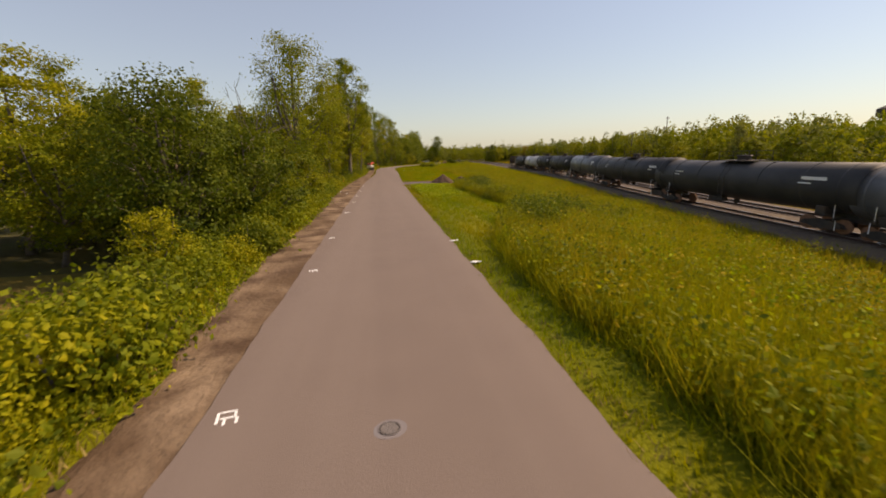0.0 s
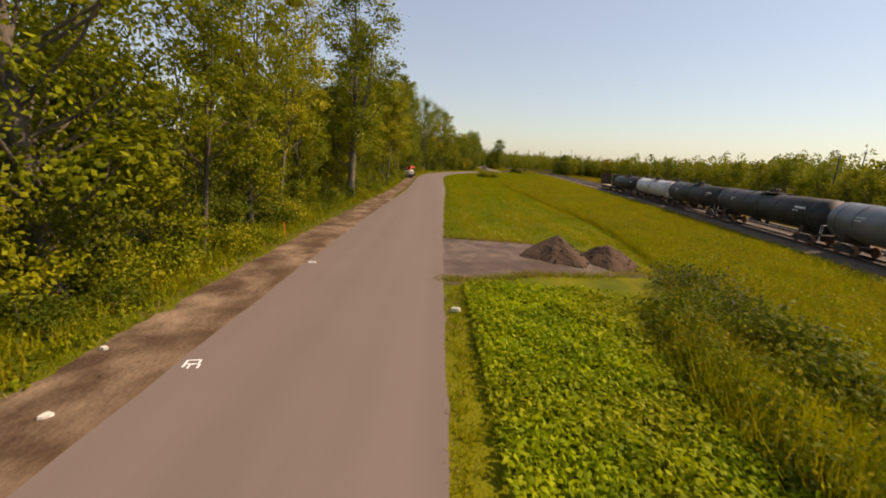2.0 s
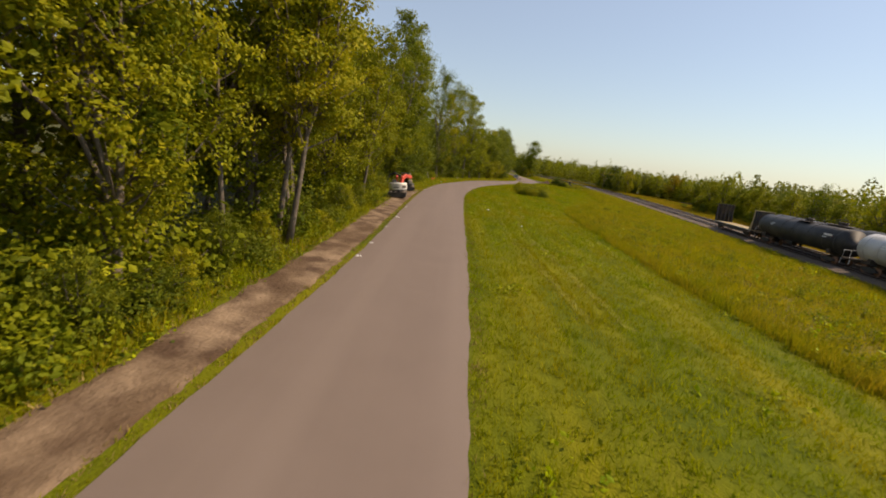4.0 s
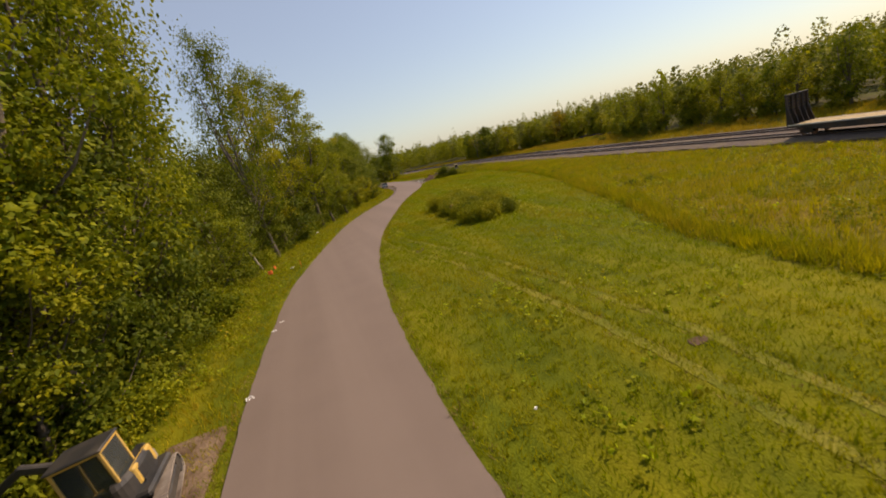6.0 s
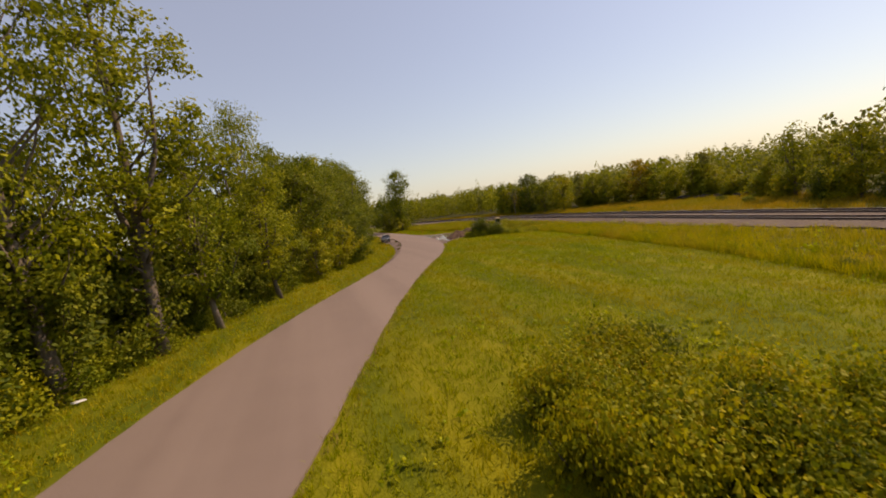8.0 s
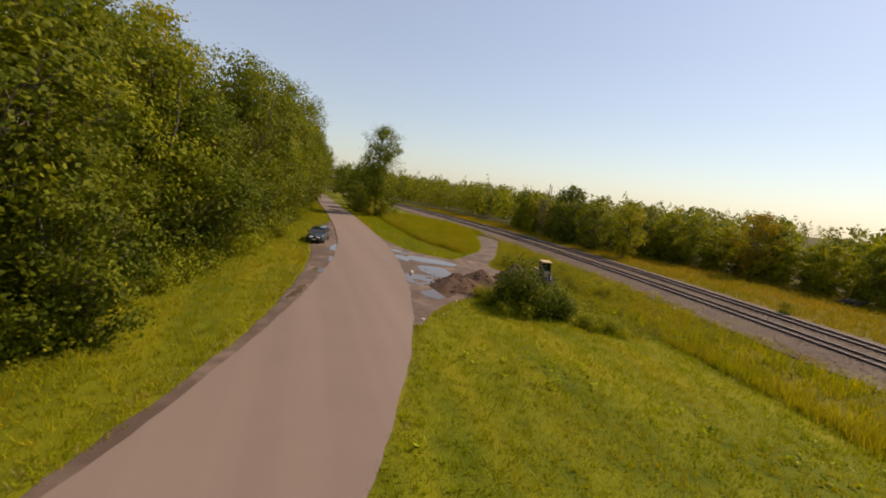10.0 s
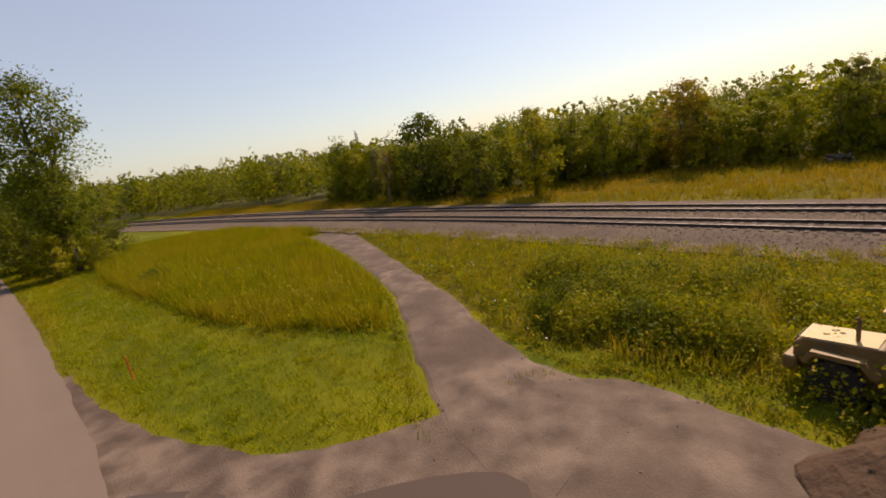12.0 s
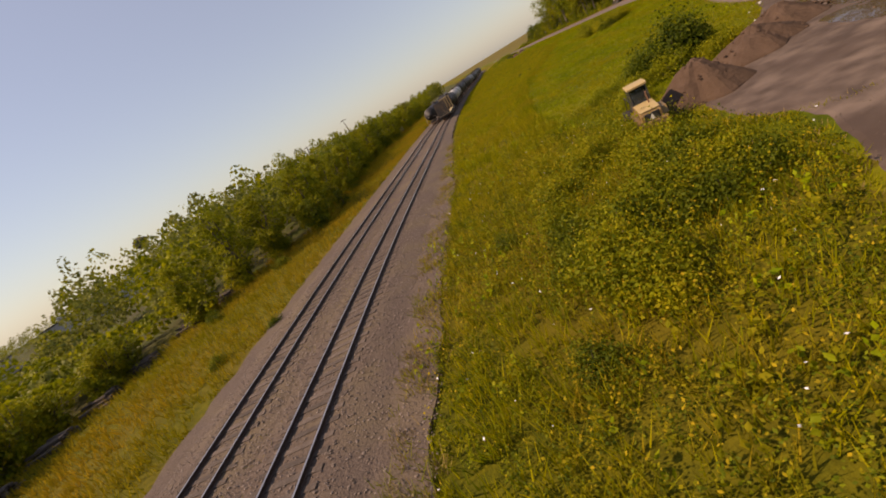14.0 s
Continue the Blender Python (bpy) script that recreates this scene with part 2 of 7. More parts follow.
# ---- mesh tools ----
class Shape:
    """Gathers vertices and faces of one mesh."""

    def __init__(self):
        self.v, self.f = [], []

    def add(self, verts, faces, m=None):
        k = len(self.v)
        self.v += [tuple(m @ Vector(p)) for p in verts] if m else [tuple(p) for p in verts]
        self.f += [tuple(k + i for i in face) for face in faces]
        return self

    def box(self, c, s, m=None, bev=0.03):
        """A box with chamfered edges: centre, size."""
        h = [a / 2 for a in s]
        b = min(bev, *(0.45 * a for a in s))
        pts, index = [], {}
        for ix in (-1, 1):
            for iy in (-1, 1):
                for iz in (-1, 1):
                    for ax in range(3):
                        p = [ix * (h[0] - b), iy * (h[1] - b), iz * (h[2] - b)]
                        p[ax] = (ix, iy, iz)[ax] * h[ax]
                        index[ix, iy, iz, ax] = len(pts)
                        pts.append([c[i] + p[i] for i in range(3)])
        faces = []
        for ax in range(3):
            o1, o2 = (ax + 1) % 3, (ax + 2) % 3
            for s0 in (-1, 1):
                def key(a, bb, k, s0=s0, ax=ax, o1=o1, o2=o2):
                    t = [0, 0, 0]
                    t[ax], t[o1], t[o2] = s0, a, bb
                    return index[t[0], t[1], t[2], k]
                ring = [key(-1, -1, ax), key(1, -1, ax), key(1, 1, ax), key(-1, 1, ax)]
                faces.append(ring if s0 > 0 else ring[::-1])
            for a in (-1, 1):
                for bb in (-1, 1):
                    t0, t1 = [0, 0, 0], [0, 0, 0]
                    t0[ax], t0[o1], t0[o2] = -1, a, bb
                    t1[ax], t1[o1], t1[o2] = 1, a, bb
                    q = [index[(*t0, o1)], index[(*t1, o1)], index[(*t1, o2)], index[(*t0, o2)]]
                    faces.append(q if a * bb > 0 else q[::-1])
        for ix in (-1, 1):
            for iy in (-1, 1):
                for iz in (-1, 1):
                    q = [index[ix, iy, iz, k] for k in range(3)]
                    faces.append(q if ix * iy * iz > 0 else q[::-1])
        return self.add(pts, faces, m)

    def tube(self, path, radii, n=8, m=None, caps=True):
        """A round tube along a path with a radius at each point."""
        pts, faces = [], []
        path = [Vector(p) for p in path]
        side = None
        for i, p in enumerate(path):
            d = (path[min(i + 1, len(path) - 1)] - path[max(i - 1, 0)]).normalized()
            if side is None:
                side = d.orthogonal().normalized()
            side = (side - d * side.dot(d)).normalized()
            up = d.cross(side)
            for k in range(n):
                a = 2 * math.pi * k / n
                pts.append(p + (side * math.cos(a) + up * math.sin(a)) * radii[i])
        for i in range(len(path) - 1):
            for k in range(n):
                a, b = i * n + k, i * n + (k + 1) % n
                faces.append((a, b, b + n, a + n))
        if caps:
            faces.append(tuple(range(n))[::-1])
            faces.append(tuple((len(path) - 1) * n + k for k in range(n)))
        return self.add(pts, faces, m)

    def slab(self, outline, thick, m=None, bev=0.0):
        """A plate: an outline in x, z, thick along y."""
        n, h = len(outline), thick / 2
        cx, cz = sum(p[0] for p in outline) / n, sum(p[1] for p in outline) / n
        rings = [(-h, 1 - bev), (-h * (1 - bev), 1.0), (h * (1 - bev), 1.0), (h, 1 - bev)] if bev else [(-h, 1.0), (h, 1.0)]
        pts, faces = [], []
        for y, s in rings:
            pts += [(cx + (x - cx) * s, y, cz + (z - cz) * s) for x, z in outline]
        for r in range(len(rings) - 1):
            for k in range(n):
                a, b = r * n + k, r * n + (k + 1) % n
                faces.append((a, a + n, b + n, b))
        faces.append(tuple(range(n)))
        faces.append(tuple((len(rings) - 1) * n + k for k in range(n))[::-1])
        return self.add(pts, faces, m)

    def mesh(self, name, mat, smooth=False):
        me = bpy.data.meshes.new(name)
        me.from_pydata(self.v, [], self.f)
        me.materials.append(mat)
        if smooth:
            me.polygons.foreach_set("use_smooth", [True] * len(me.polygons))
        me.update()
        return me


def part(name, shape, mat, parent=None, label="", smooth=False):
    ob = new(name, shape.mesh(name, mat, smooth) if isinstance(shape, Shape) else shape)
    ob.parent = parent
    return tagged(ob, label)


def thing(name, m, label, category, group="", kind=""):
    ob = new(name)
    ob.matrix_world = m
    return tagged(ob, label, category, group, kind)


def array_mesh(name, verts, faces, mats, smooth=False, index=None):
    """A mesh from numpy arrays; faces is one array of rows of equal length."""
    me = bpy.data.meshes.new(name)
    nf, k = faces.shape
    me.vertices.add(len(verts))
    me.vertices.foreach_set("co", np.ascontiguousarray(verts, np.float32).ravel())
    me.loops.add(nf * k)
    me.loops.foreach_set("vertex_index", np.ascontiguousarray(faces, np.int32).ravel())
    me.polygons.add(nf)
    me.polygons.foreach_set("loop_start", np.arange(0, nf * k, k, dtype=np.int32))
    for mm in mats:
        me.materials.append(mm)
    if index is not None:
        me.polygons.foreach_set("material_index", np.ascontiguousarray(index, np.int32))
    me.polygons.foreach_set("use_smooth", np.full(nf, smooth))
    me.update(calc_edges=True)
    me.validate()
    return me


def curve_of(points):
    """A smooth function through points (y, x) with y rising."""
    ys, xs = np.array([p[0] for p in points], float), np.array([p[1] for p in points], float)
    slope = np.gradient(xs, ys)

    def value(y):
        y = np.asarray(y, float)
        i = np.clip(np.searchsorted(ys, y) - 1, 0, len(ys) - 2)
        h = ys[i + 1] - ys[i]
        u = (y - ys[i]) / h
        inside = np.clip(u, 0, 1)
        a, b = xs[i], xs[i + 1]
        c = (2 * inside**3 - 3 * inside**2 + 1) * a + (inside**3 - 2 * inside**2 + inside) * h * slope[i] + (-2 * inside**3 + 3 * inside**2) * b + (inside**3 - inside**2) * h * slope[i + 1]
        return c + np.where(u > 1, (u - 1) * h * slope[i + 1], 0) + np.where(u < 0, u * h * slope[i], 0)

    return value


def wave(x, y, s, seed=0):
    """Cheap smooth unevenness between -1 and 1."""
    a = np.sin(x / s * 1.7 + seed) * np.cos(y / s * 1.3 + 2.1 * seed) + 0.6 * np.sin((x + y) / s * 2.9 + 1.3 * seed) + 0.4 * np.cos((x - 1.7 * y) / s * 4.3 + seed)
    return a / 2.0


# ---- plan ----
ROAD_L = curve_of([(-60, -3.05), (0, -3.05), (50, -3.1), (75, -2.8), (98, -1.95), (112, -1.55), (135, -1.65), (150, -1.6), (158, -1.35), (165, -0.8), (174, 0.3), (181, 1.9), (190, 4.2), (203, 8.0), (213, 12.2), (222, 16.8), (232, 21.6), (241, 24.6), (250, 26.9), (258, 28.5), (268, 29.7), (280, 30.2), (300, 30.3), (340, 29.6), (400, 28.4), (600, 24)])
ROAD_R = curve_of([(-60, 3.05), (0, 3.05), (60, 3.1), (90, 3.6), (112, 4.2), (135, 4.3), (145, 4.45), (153, 4.65), (159, 5.0), (167, 5.9), (178, 7.9), (187, 10.2), (196, 13.2), (211, 18.6), (222, 23.3), (232, 28.1), (241, 31.2), (247, 32.6), (255, 33.9), (266, 35.0), (280, 35.3), (300, 35.2), (340, 34.2), (400, 33), (600, 28.6)])
TRACK_X = curve_of([(-150, -8), (-60, 14), (15, 26.6), (40, 30.0), (58, 33.0), (75, 36.5), (92, 40), (110, 43.6), (135, 48), (158, 51.6), (180, 54.6), (205, 57.2), (230, 60.0), (255, 62.6), (275, 63.8), (300, 63.9), (325, 62.7), (360, 59), (420, 49.5), (600, 12)])
TRACK_Z = curve_of([(-150, -1.5), (20, -1.4), (45, -1.15), (65, -0.9), (110, -0.9), (158, -1.1), (200, -0.8), (240, -0.5), (265, -0.4), (300, -0.3), (400, -0.2), (600, 0)])  # rail head
MEADOW_X = curve_of([(-60, 4.6), (6, 4.7), (20, 5.2), (26, 7.2), (32, 9.8), (58, 10.3), (64, 14), (72, 16.5), (83, 18.2), (100, 18), (118, 17.4), (130, 17.8), (145, 18.8), (157, 20.5), (168, 26), (180, 31), (191, 36.2), (205, 41), (223, 45), (238, 47.4), (250, 47.2), (262, 45.6), (275, 50.6), (300, 60), (600, 30)])
WOODS_X = curve_of([(-60, -5.4), (8, -4.7), (15, -5.2), (35, -5.3), (60, -6.0), (82, -5.9), (100, -4.6), (115, -4.3), (135, -4.7), (152, -6.0), (161, -4.6), (170, -4.2), (181, -3.2), (191, -1.2), (198, 1.4), (206, 4.2), (218, 8.4), (230, 13.6), (238, 17.2), (250, 20.4), (262, 22.6), (275, 24.6), (290, 26.2), (320, 26.0), (400, 24.5), (600, 20)])


def ground(x, y):
    """Height of the ground sheet."""
    x, y = np.asarray(x, float), np.asarray(y, float)
    xl, xr, tx, tz = ROAD_L(y), ROAD_R(y), TRACK_X(y), TRACK_Z(y) - 0.62
    step = lambda u: np.clip(u, 0, 1) ** 2 * (3 - 2 * np.clip(u, 0, 1))  # noqa: E731
    right = step((x - xr - 3) / np.maximum(tx - 5 - xr - 3, 1))
    z = -0.06 + right * (tz + 0.06)
    left = step((xl - 2.6 - x) / 7.0) * np.where(y < 100, 1, np.clip((130 - y) / 30, 0, 1))
    z = z - 1.1 * left
    rough = np.clip(np.maximum(x - xr - 1.5, xl - 3 - x) / 4, 0, 1)
    lot = step(1 - np.hypot((x - 40) / 9, (y - 258) / 14))
    calm = step(np.abs(x - tx - 2) / 12)
    z = z + 0.09 * wave(x, y, 5.0, 1) * rough * (1 - lot) * calm
    far = step((x - tx - 60) / 300)
    return z + 2.5 * far * (1 + wave(x, y, 60, 3)) * 0.5


def edge_wobble(y, s, amount, seed):
    return amount * wave(y * 0, y, s, seed) + 0.4 * amount * wave(y * 0 + 3, y, s * 0.23, seed + 1)


def ribbon(name, left, right, y0, y1, step_y, nx, z_of, mat, label, category, thick=0.08, kind="structure", feather=0.0):
    """A strip of the setting between two curves in y, with a thickness."""
    ys = np.arange(y0, y1 + step_y / 2, step_y)
    u = np.linspace(0, 1, nx)
    xs = left(ys)[:, None] * (1 - u) + right(ys)[:, None] * u
    yy = np.repeat(ys[:, None], nx, 1)
    zz = z_of(xs, yy)
    if feather:  # the rims sink into the ground
        zz[:, 0] -= feather
        zz[:, -1] -= feather
    top = np.stack([xs, yy, zz], -1).reshape(-1, 3)
    k = len(top)
    low = top - (0, 0, thick)
    ids = np.arange(k).reshape(len(ys), nx)
    f = np.stack([ids[:-1, :-1], ids[:-1, 1:], ids[1:, 1:], ids[1:, :-1]], -1).reshape(-1, 4)
    skirt = []
    for a in (ids[:, 0], ids[::-1, -1], ids[0, ::-1], ids[-1, :]):
        skirt.append(np.stack([a[:-1], a[1:], a[1:] + k, a[:-1] + k], -1))
    ob = new(name, array_mesh(name, np.concatenate([top, low]), np.concatenate([f, *skirt]), [mat]))
    return tagged(ob, label, category, kind=kind)


# ---- ground ----
gx = np.concatenate([[-2500, -1200, -600, -300, -160, -100, -70, -50, -40, -32, -26], np.arange(-22, 80, 1.0), [82, 85, 89, 94, 100, 108, 118, 130, 150, 180, 230, 300, 420, 600, 900, 1400, 2600]])
gy = np.concatenate([[-2500, -1200, -600, -300, -160, -100, -70, -50, -35, -25, -18], np.arange(-12, 330, 1.2), [333, 338, 345, 355, 370, 390, 420, 460, 520, 600, 750, 1000, 1400, 2600]])
GXX, GYY = np.meshgrid(gx, gy)
cy = np.clip(GYY, -150, 600)
gz = ground(np.clip(GXX, -400, 900), cy)
gv = np.stack([GXX, GYY, gz], -1).reshape(-1, 3)
gi = np.arange(len(gv)).reshape(GXX.shape)
gf = np.stack([gi[:-1, :-1], gi[:-1, 1:], gi[1:, 1:], gi[1:, :-1]], -1).reshape(-1, 4)
fx, fy = gv[gf, 0].mean(1), np.clip(gv[gf, 1].mean(1), -150, 600)
zone = np.where(fx > MEADOW_X(fy), 1, 0)
zone = np.where(fx < WOODS_X(fy) - 1.0, 2, zone)
zone = np.where((fx < -12) & (fy < 24), 3, zone)
zone = np.where(fx > TRACK_X(fy) + np.interp(fy, [120, 200, 215, 232, 250, 270, 285, 300], [29, 21, 18, 27, 32, 30, 22, 18]), 2, zone)
ground_ob = new("ground", array_mesh("ground", gv, gf, [M_MOWN, M_MEADOW, M_FLOOR, M_MARSH], True, zone))
tagged(ground_ob, "flat grassy ground with meadow, mown verge and woodland floor", "ground", kind="structure")

road_z = lambda x, y: 0.02 + 0.04 * (1 - ((2 * x - ROAD_L(y) - ROAD_R(y)) / 6.2) ** 2)  # noqa: E731
ribbon("road", lambda y: ROAD_L(y) + edge_wobble(y, 1.3, 0.05, 2), lambda y: ROAD_R(y) + edge_wobble(y, 1.1, 0.06, 5), -60, 560, 0.6, 9, road_z, M_ASPHALT, "smooth tan-grey asphalt road without lane lines", "road", 0.3)
ribbon("dirt_shoulder", lambda y: np.maximum(WOODS_X(y) + 0.2, ROAD_L(y) - 2.6) + edge_wobble(y, 1.7, 0.22, 3), lambda y: ROAD_L(y) - np.where(y > 95, 0.3, -0.35) + edge_wobble(y, 2.2, 0.1, 8), -60, 156, 0.5, 7, lambda x, y: ground(x, y) + 0.035 + 0.03 * wave(x, y, 0.9, 4), M_DIRT, "bare brown dirt shoulder scraped beside the asphalt", "shoulder", 0.2, feather=0.07)

# ---- gravel lot, drives and shoulder by the junction ----
def patch(name, outline, lift, mat, label, category, thick=0.12, wobble=0.12, kind="structure", res=0.5):
    """A flat piece of ground covering inside a smoothed outline, draped on the ground."""
    pts = [Vector((x, y, 0)) for x, y in outline]
    n = len(pts)
    ring = []
    for i in range(n):
        p0, p1, p2, p3 = pts[i - 1], pts[i], pts[(i + 1) % n], pts[(i + 2) % n]
        steps = max(3, int((p2 - p1).length / res))
        for k in range(steps):
            t = k / steps
            q = 0.5 * ((2 * p1) + (p2 - p0) * t + (2 * p0 - 5 * p1 + 4 * p2 - p3) * t * t + (3 * p1 - p0 - 3 * p2 + p3) * t**3)
            ring.append((q.x + wobble * float(wave(q.x, q.y, 0.7, 2)), q.y + wobble * float(wave(q.x, q.y, 0.7, 5))))
    cx, cyy = sum(p[0] for p in ring) / len(ring), sum(p[1] for p in ring) / len(ring)
    v, f = [], []
    levels = [1.0, 0.9, 0.75, 0.55, 0.3]
    m = len(ring)
    for s in levels:
        for x, y in ring:
            px, py = cx + (x - cx) * s, cyy + (y - cyy) * s
            v.append((px, py, float(ground(px, py)) + lift))
    for r in range(len(levels) - 1):
        for k in range(m):
            a, b = r * m + k, r * m + (k + 1) % m
            f.append((a, b, b + m, a + m))
    v.append((cx, cyy, float(ground(cx, cyy)) + lift))
    for k in range(m):
        f.append(((len(levels) - 1) * m + k, (len(levels) - 1) * m + (k + 1) % m, len(v) - 1))
    base = len(v)
    v += [(x, y, z - thick) for x, y, z in v[:m]]
    for k in range(m):
        f.append((k, base + k, base + (k + 1) % m, (k + 1) % m))
    s = Shape()
    s.add(v, f)
    return tagged(part(name, s, mat), label, category, kind=kind)


LOT_R = curve_of([(242.2, 31.9), (245, 33.6), (247.6, 36.2), (249.2, 38.4), (251.5, 41.6), (254, 43.6), (257, 44.6), (260, 44.5), (261.6, 43.2), (262.6, 40.8), (264, 38.7), (267, 37.0), (271.5, 35.9), (277, 35.5)])
DRIVE_L = curve_of([(258, 38.5), (262, 40.4), (264.6, 42.2), (266.4, 43.5), (270.6, 46.6), (277, 50.0), (287.6, 54.4), (297, 57.5)])
DRIVE_R = curve_of([(258, 44.4), (261, 44.5), (263.5, 45.4), (267.4, 47.8), (272.8, 50.6), (281.5, 55.0), (291, 59.6), (297, 62)])
SHOULDER_L = curve_of([(229, 19.9), (236.5, 22.6), (242, 24.2), (248.5, 25.4), (254, 26.2), (260, 26.7), (266.5, 26.8), (275.5, 27.8), (286, 29.2), (290, 30.3)])
ribbon("gravel_lot", lambda y: ROAD_R(y) - 0.3, lambda y: LOT_R(y) + edge_wobble(y, 0.8, 0.12, 3), 242.4, 276.8, 0.2, 44, lambda x, y: ground(x, y) + 0.03 + 0.009 * wave(x, y, 1.1, 5) + 0.005 * wave(x, y, 0.45, 9), M_ASPHALT_OLD, "worn brown gravel and broken asphalt lot", "lot", 0.15, feather=0.06)
ribbon("gravel_drive", lambda y: DRIVE_L(y) + edge_wobble(y, 0.8, 0.15, 4), lambda y: DRIVE_R(y) + edge_wobble(y, 0.9, 0.15, 7), 259, 296, 0.4, 12, lambda x, y: np.maximum(ground(x, y) + 0.036 + 0.012 * wave(x, y, 1.1, 5), np.where(x > TRACK_X(y) - 4.2, TRACK_Z(y) - 0.5, -9)), M_DRIVE, "brown gravel drive curving to the railway", "drive", 0.15, feather=0.07)
ribbon("paved_shoulder", lambda y: SHOULDER_L(y) + edge_wobble(y, 0.9, 0.1, 2), lambda y: ROAD_L(y) + 0.1, 229.5, 289.5, 0.4, 8, lambda x, y: ground(x, y) + 0.045 + 0.008 * wave(x, y, 1.0, 5), M_ASPHALT_OLD, "worn brown asphalt pull-off beside the road", "shoulder", 0.12, feather=0.08)
patch("gravel_drive", [(2.9, 62.0), (5.0, 62.4), (7.4, 63.8), (10.5, 64.6), (14.0, 66.5), (12.0, 70), (8.8, 71.3), (5.5, 71.4), (2.9, 71.6)], 0.03, M_DRIVE, "short grey gravel drive crossing the verge", "drive", 0.1)
for k, (outline, lift) in enumerate([
    ([(34.1, 254.2), (35.7, 253.7), (35.2, 251.8), (33.9, 251.4), (33.6, 253)], 0.034),
    ([(36.1, 257.7), (37.9, 257.0), (37.5, 254.3), (36.6, 254.0), (35.9, 255.4)], 0.034),
    ([(36.5, 262.6), (38.2, 261.9), (39.7, 260.3), (39.0, 259.2), (36.4, 260.6)], 0.034),
    ([(35.0, 262.9), (35.9, 261.6), (35.3, 260.2), (34.7, 261.4)], 0.034),
    ([(35.3, 266.4), (36.4, 264.8), (36.0, 264.1), (35.0, 265.6)], 0.034),
    ([(35.0, 249.8), (35.9, 248.9), (34.6, 247.6), (33.8, 248.6)], 0.034),
    ([(29.1, 263.2), (29.5, 266.0), (29.25, 266.5), (28.7, 264.2)], 0.048),
    ([(28.2, 257.9), (28.7, 257.6), (28.75, 258.9), (28.5, 259.4)], 0.048),
    ([(27.2, 254.4), (28.3, 254.6), (28.05, 252.4), (27.6, 251.4), (27.2, 252.6)], 0.048),
    ([(25.6, 246.6), (26.1, 247.6), (26.35, 249.4), (25.9, 248.4)], 0.048),
]):
    px, py = sum(q[0] for q in outline) / len(outline), sum(q[1] for q in outline) / len(outline)
    outline = [(px + 1.2 * (qx - px), py + 1.2 * (qy - py)) for qx, qy in outline]
    patch("puddle", outline, lift + 0.004 * (k % 4), M_WATER, "shallow muddy puddle lying in the worn lot", "puddle", 0.02, 0.14, "", 0.2)["group"] = "puddles by the road"

# ---- railway ----
def track_point(y, off=0.0):
    """Place and heading on the railway at y, off metres to its right."""
    x0, x1 = float(TRACK_X(y - 0.5)), float(TRACK_X(y + 0.5))
    d = Vector((x1 - x0, 1.0, 0)).normalized()
    p = Vector((float(TRACK_X(y)), y, float(TRACK_Z(y)))) + Vector((d.y, -d.x, 0)) * off
    return p, math.degrees(math.atan2(-d.x, d.y))


FAR_TRACK = 4.3
ribbon("ballast_bed", lambda y: TRACK_X(y) - np.interp(y, [205, 240], [2.7, 4.7]) + edge_wobble(y, 1.5, 0.25, 1), lambda y: TRACK_X(y) + FAR_TRACK + 4.6 + edge_wobble(y, 1.6, 0.3, 6), -140, 560, 1.0, 25,
       lambda x, y: TRACK_Z(y) - 0.19 - 0.32 * np.clip((np.maximum(TRACK_X(y) - 1.5 - x, x - TRACK_X(y) - FAR_TRACK - 1.6)) / 1.6, 0, 1) - 0.07 * np.clip(1 - np.abs(x - TRACK_X(y) - FAR_TRACK / 2) / 0.7, 0, 1) + 0.02 * wave(x, y, 0.5, 3), M_BALLAST, "grey-brown crushed stone ballast bed under two tracks", "ballast", 0.5)


def rail(off, name):
    prof = [(-0.07, -0.17), (0.07, -0.17), (0.07, -0.155), (0.015, -0.13), (0.015, -0.045), (0.037, -0.035), (0.037, -0.004), (-0.037, -0.004), (-0.037, -0.035), (-0.015, -0.045), (-0.015, -0.13), (-0.07, -0.155)]
    ys = np.arange(-140, 520, 3.0)
    s, top = Shape(), Shape()
    n = len(prof)
    v, tv = [], []
    for y in ys:
        p, yaw = track_point(float(y), off)
        ax = Vector((math.cos(math.radians(yaw)), math.sin(math.radians(yaw)), 0))
        v += [p + ax * a + Vector((0, 0, b)) for a, b in prof]
        tv += [p + ax * a + Vector((0, 0, b)) for a, b in ((-0.036, -0.002), (-0.03, 0.002), (0.03, 0.002), (0.036, -0.002))]
    s.add(v, [(i * n + k, i * n + (k + 1) % n, (i + 1) * n + (k + 1) % n, (i + 1) * n + k) for i in range(len(ys) - 1) for k in range(n)])
    top.add(tv, [(i * 4 + k, i * 4 + k + 1, i * 4 + k + 5, i * 4 + k + 4) for i in range(len(ys) - 1) for k in range(3)])
    ob = tagged(part("rail", s, M_RAIL), "long rusted steel rail on timber sleepers", "rail", "rails of the railway", "structure")
    part("rail_head", top, M_RAIL_TOP, ob, "polished running surface")


for centre in (0.0, FAR_TRACK):
    for side in (-0.7525, 0.7525):
        rail(centre + side, "rail")

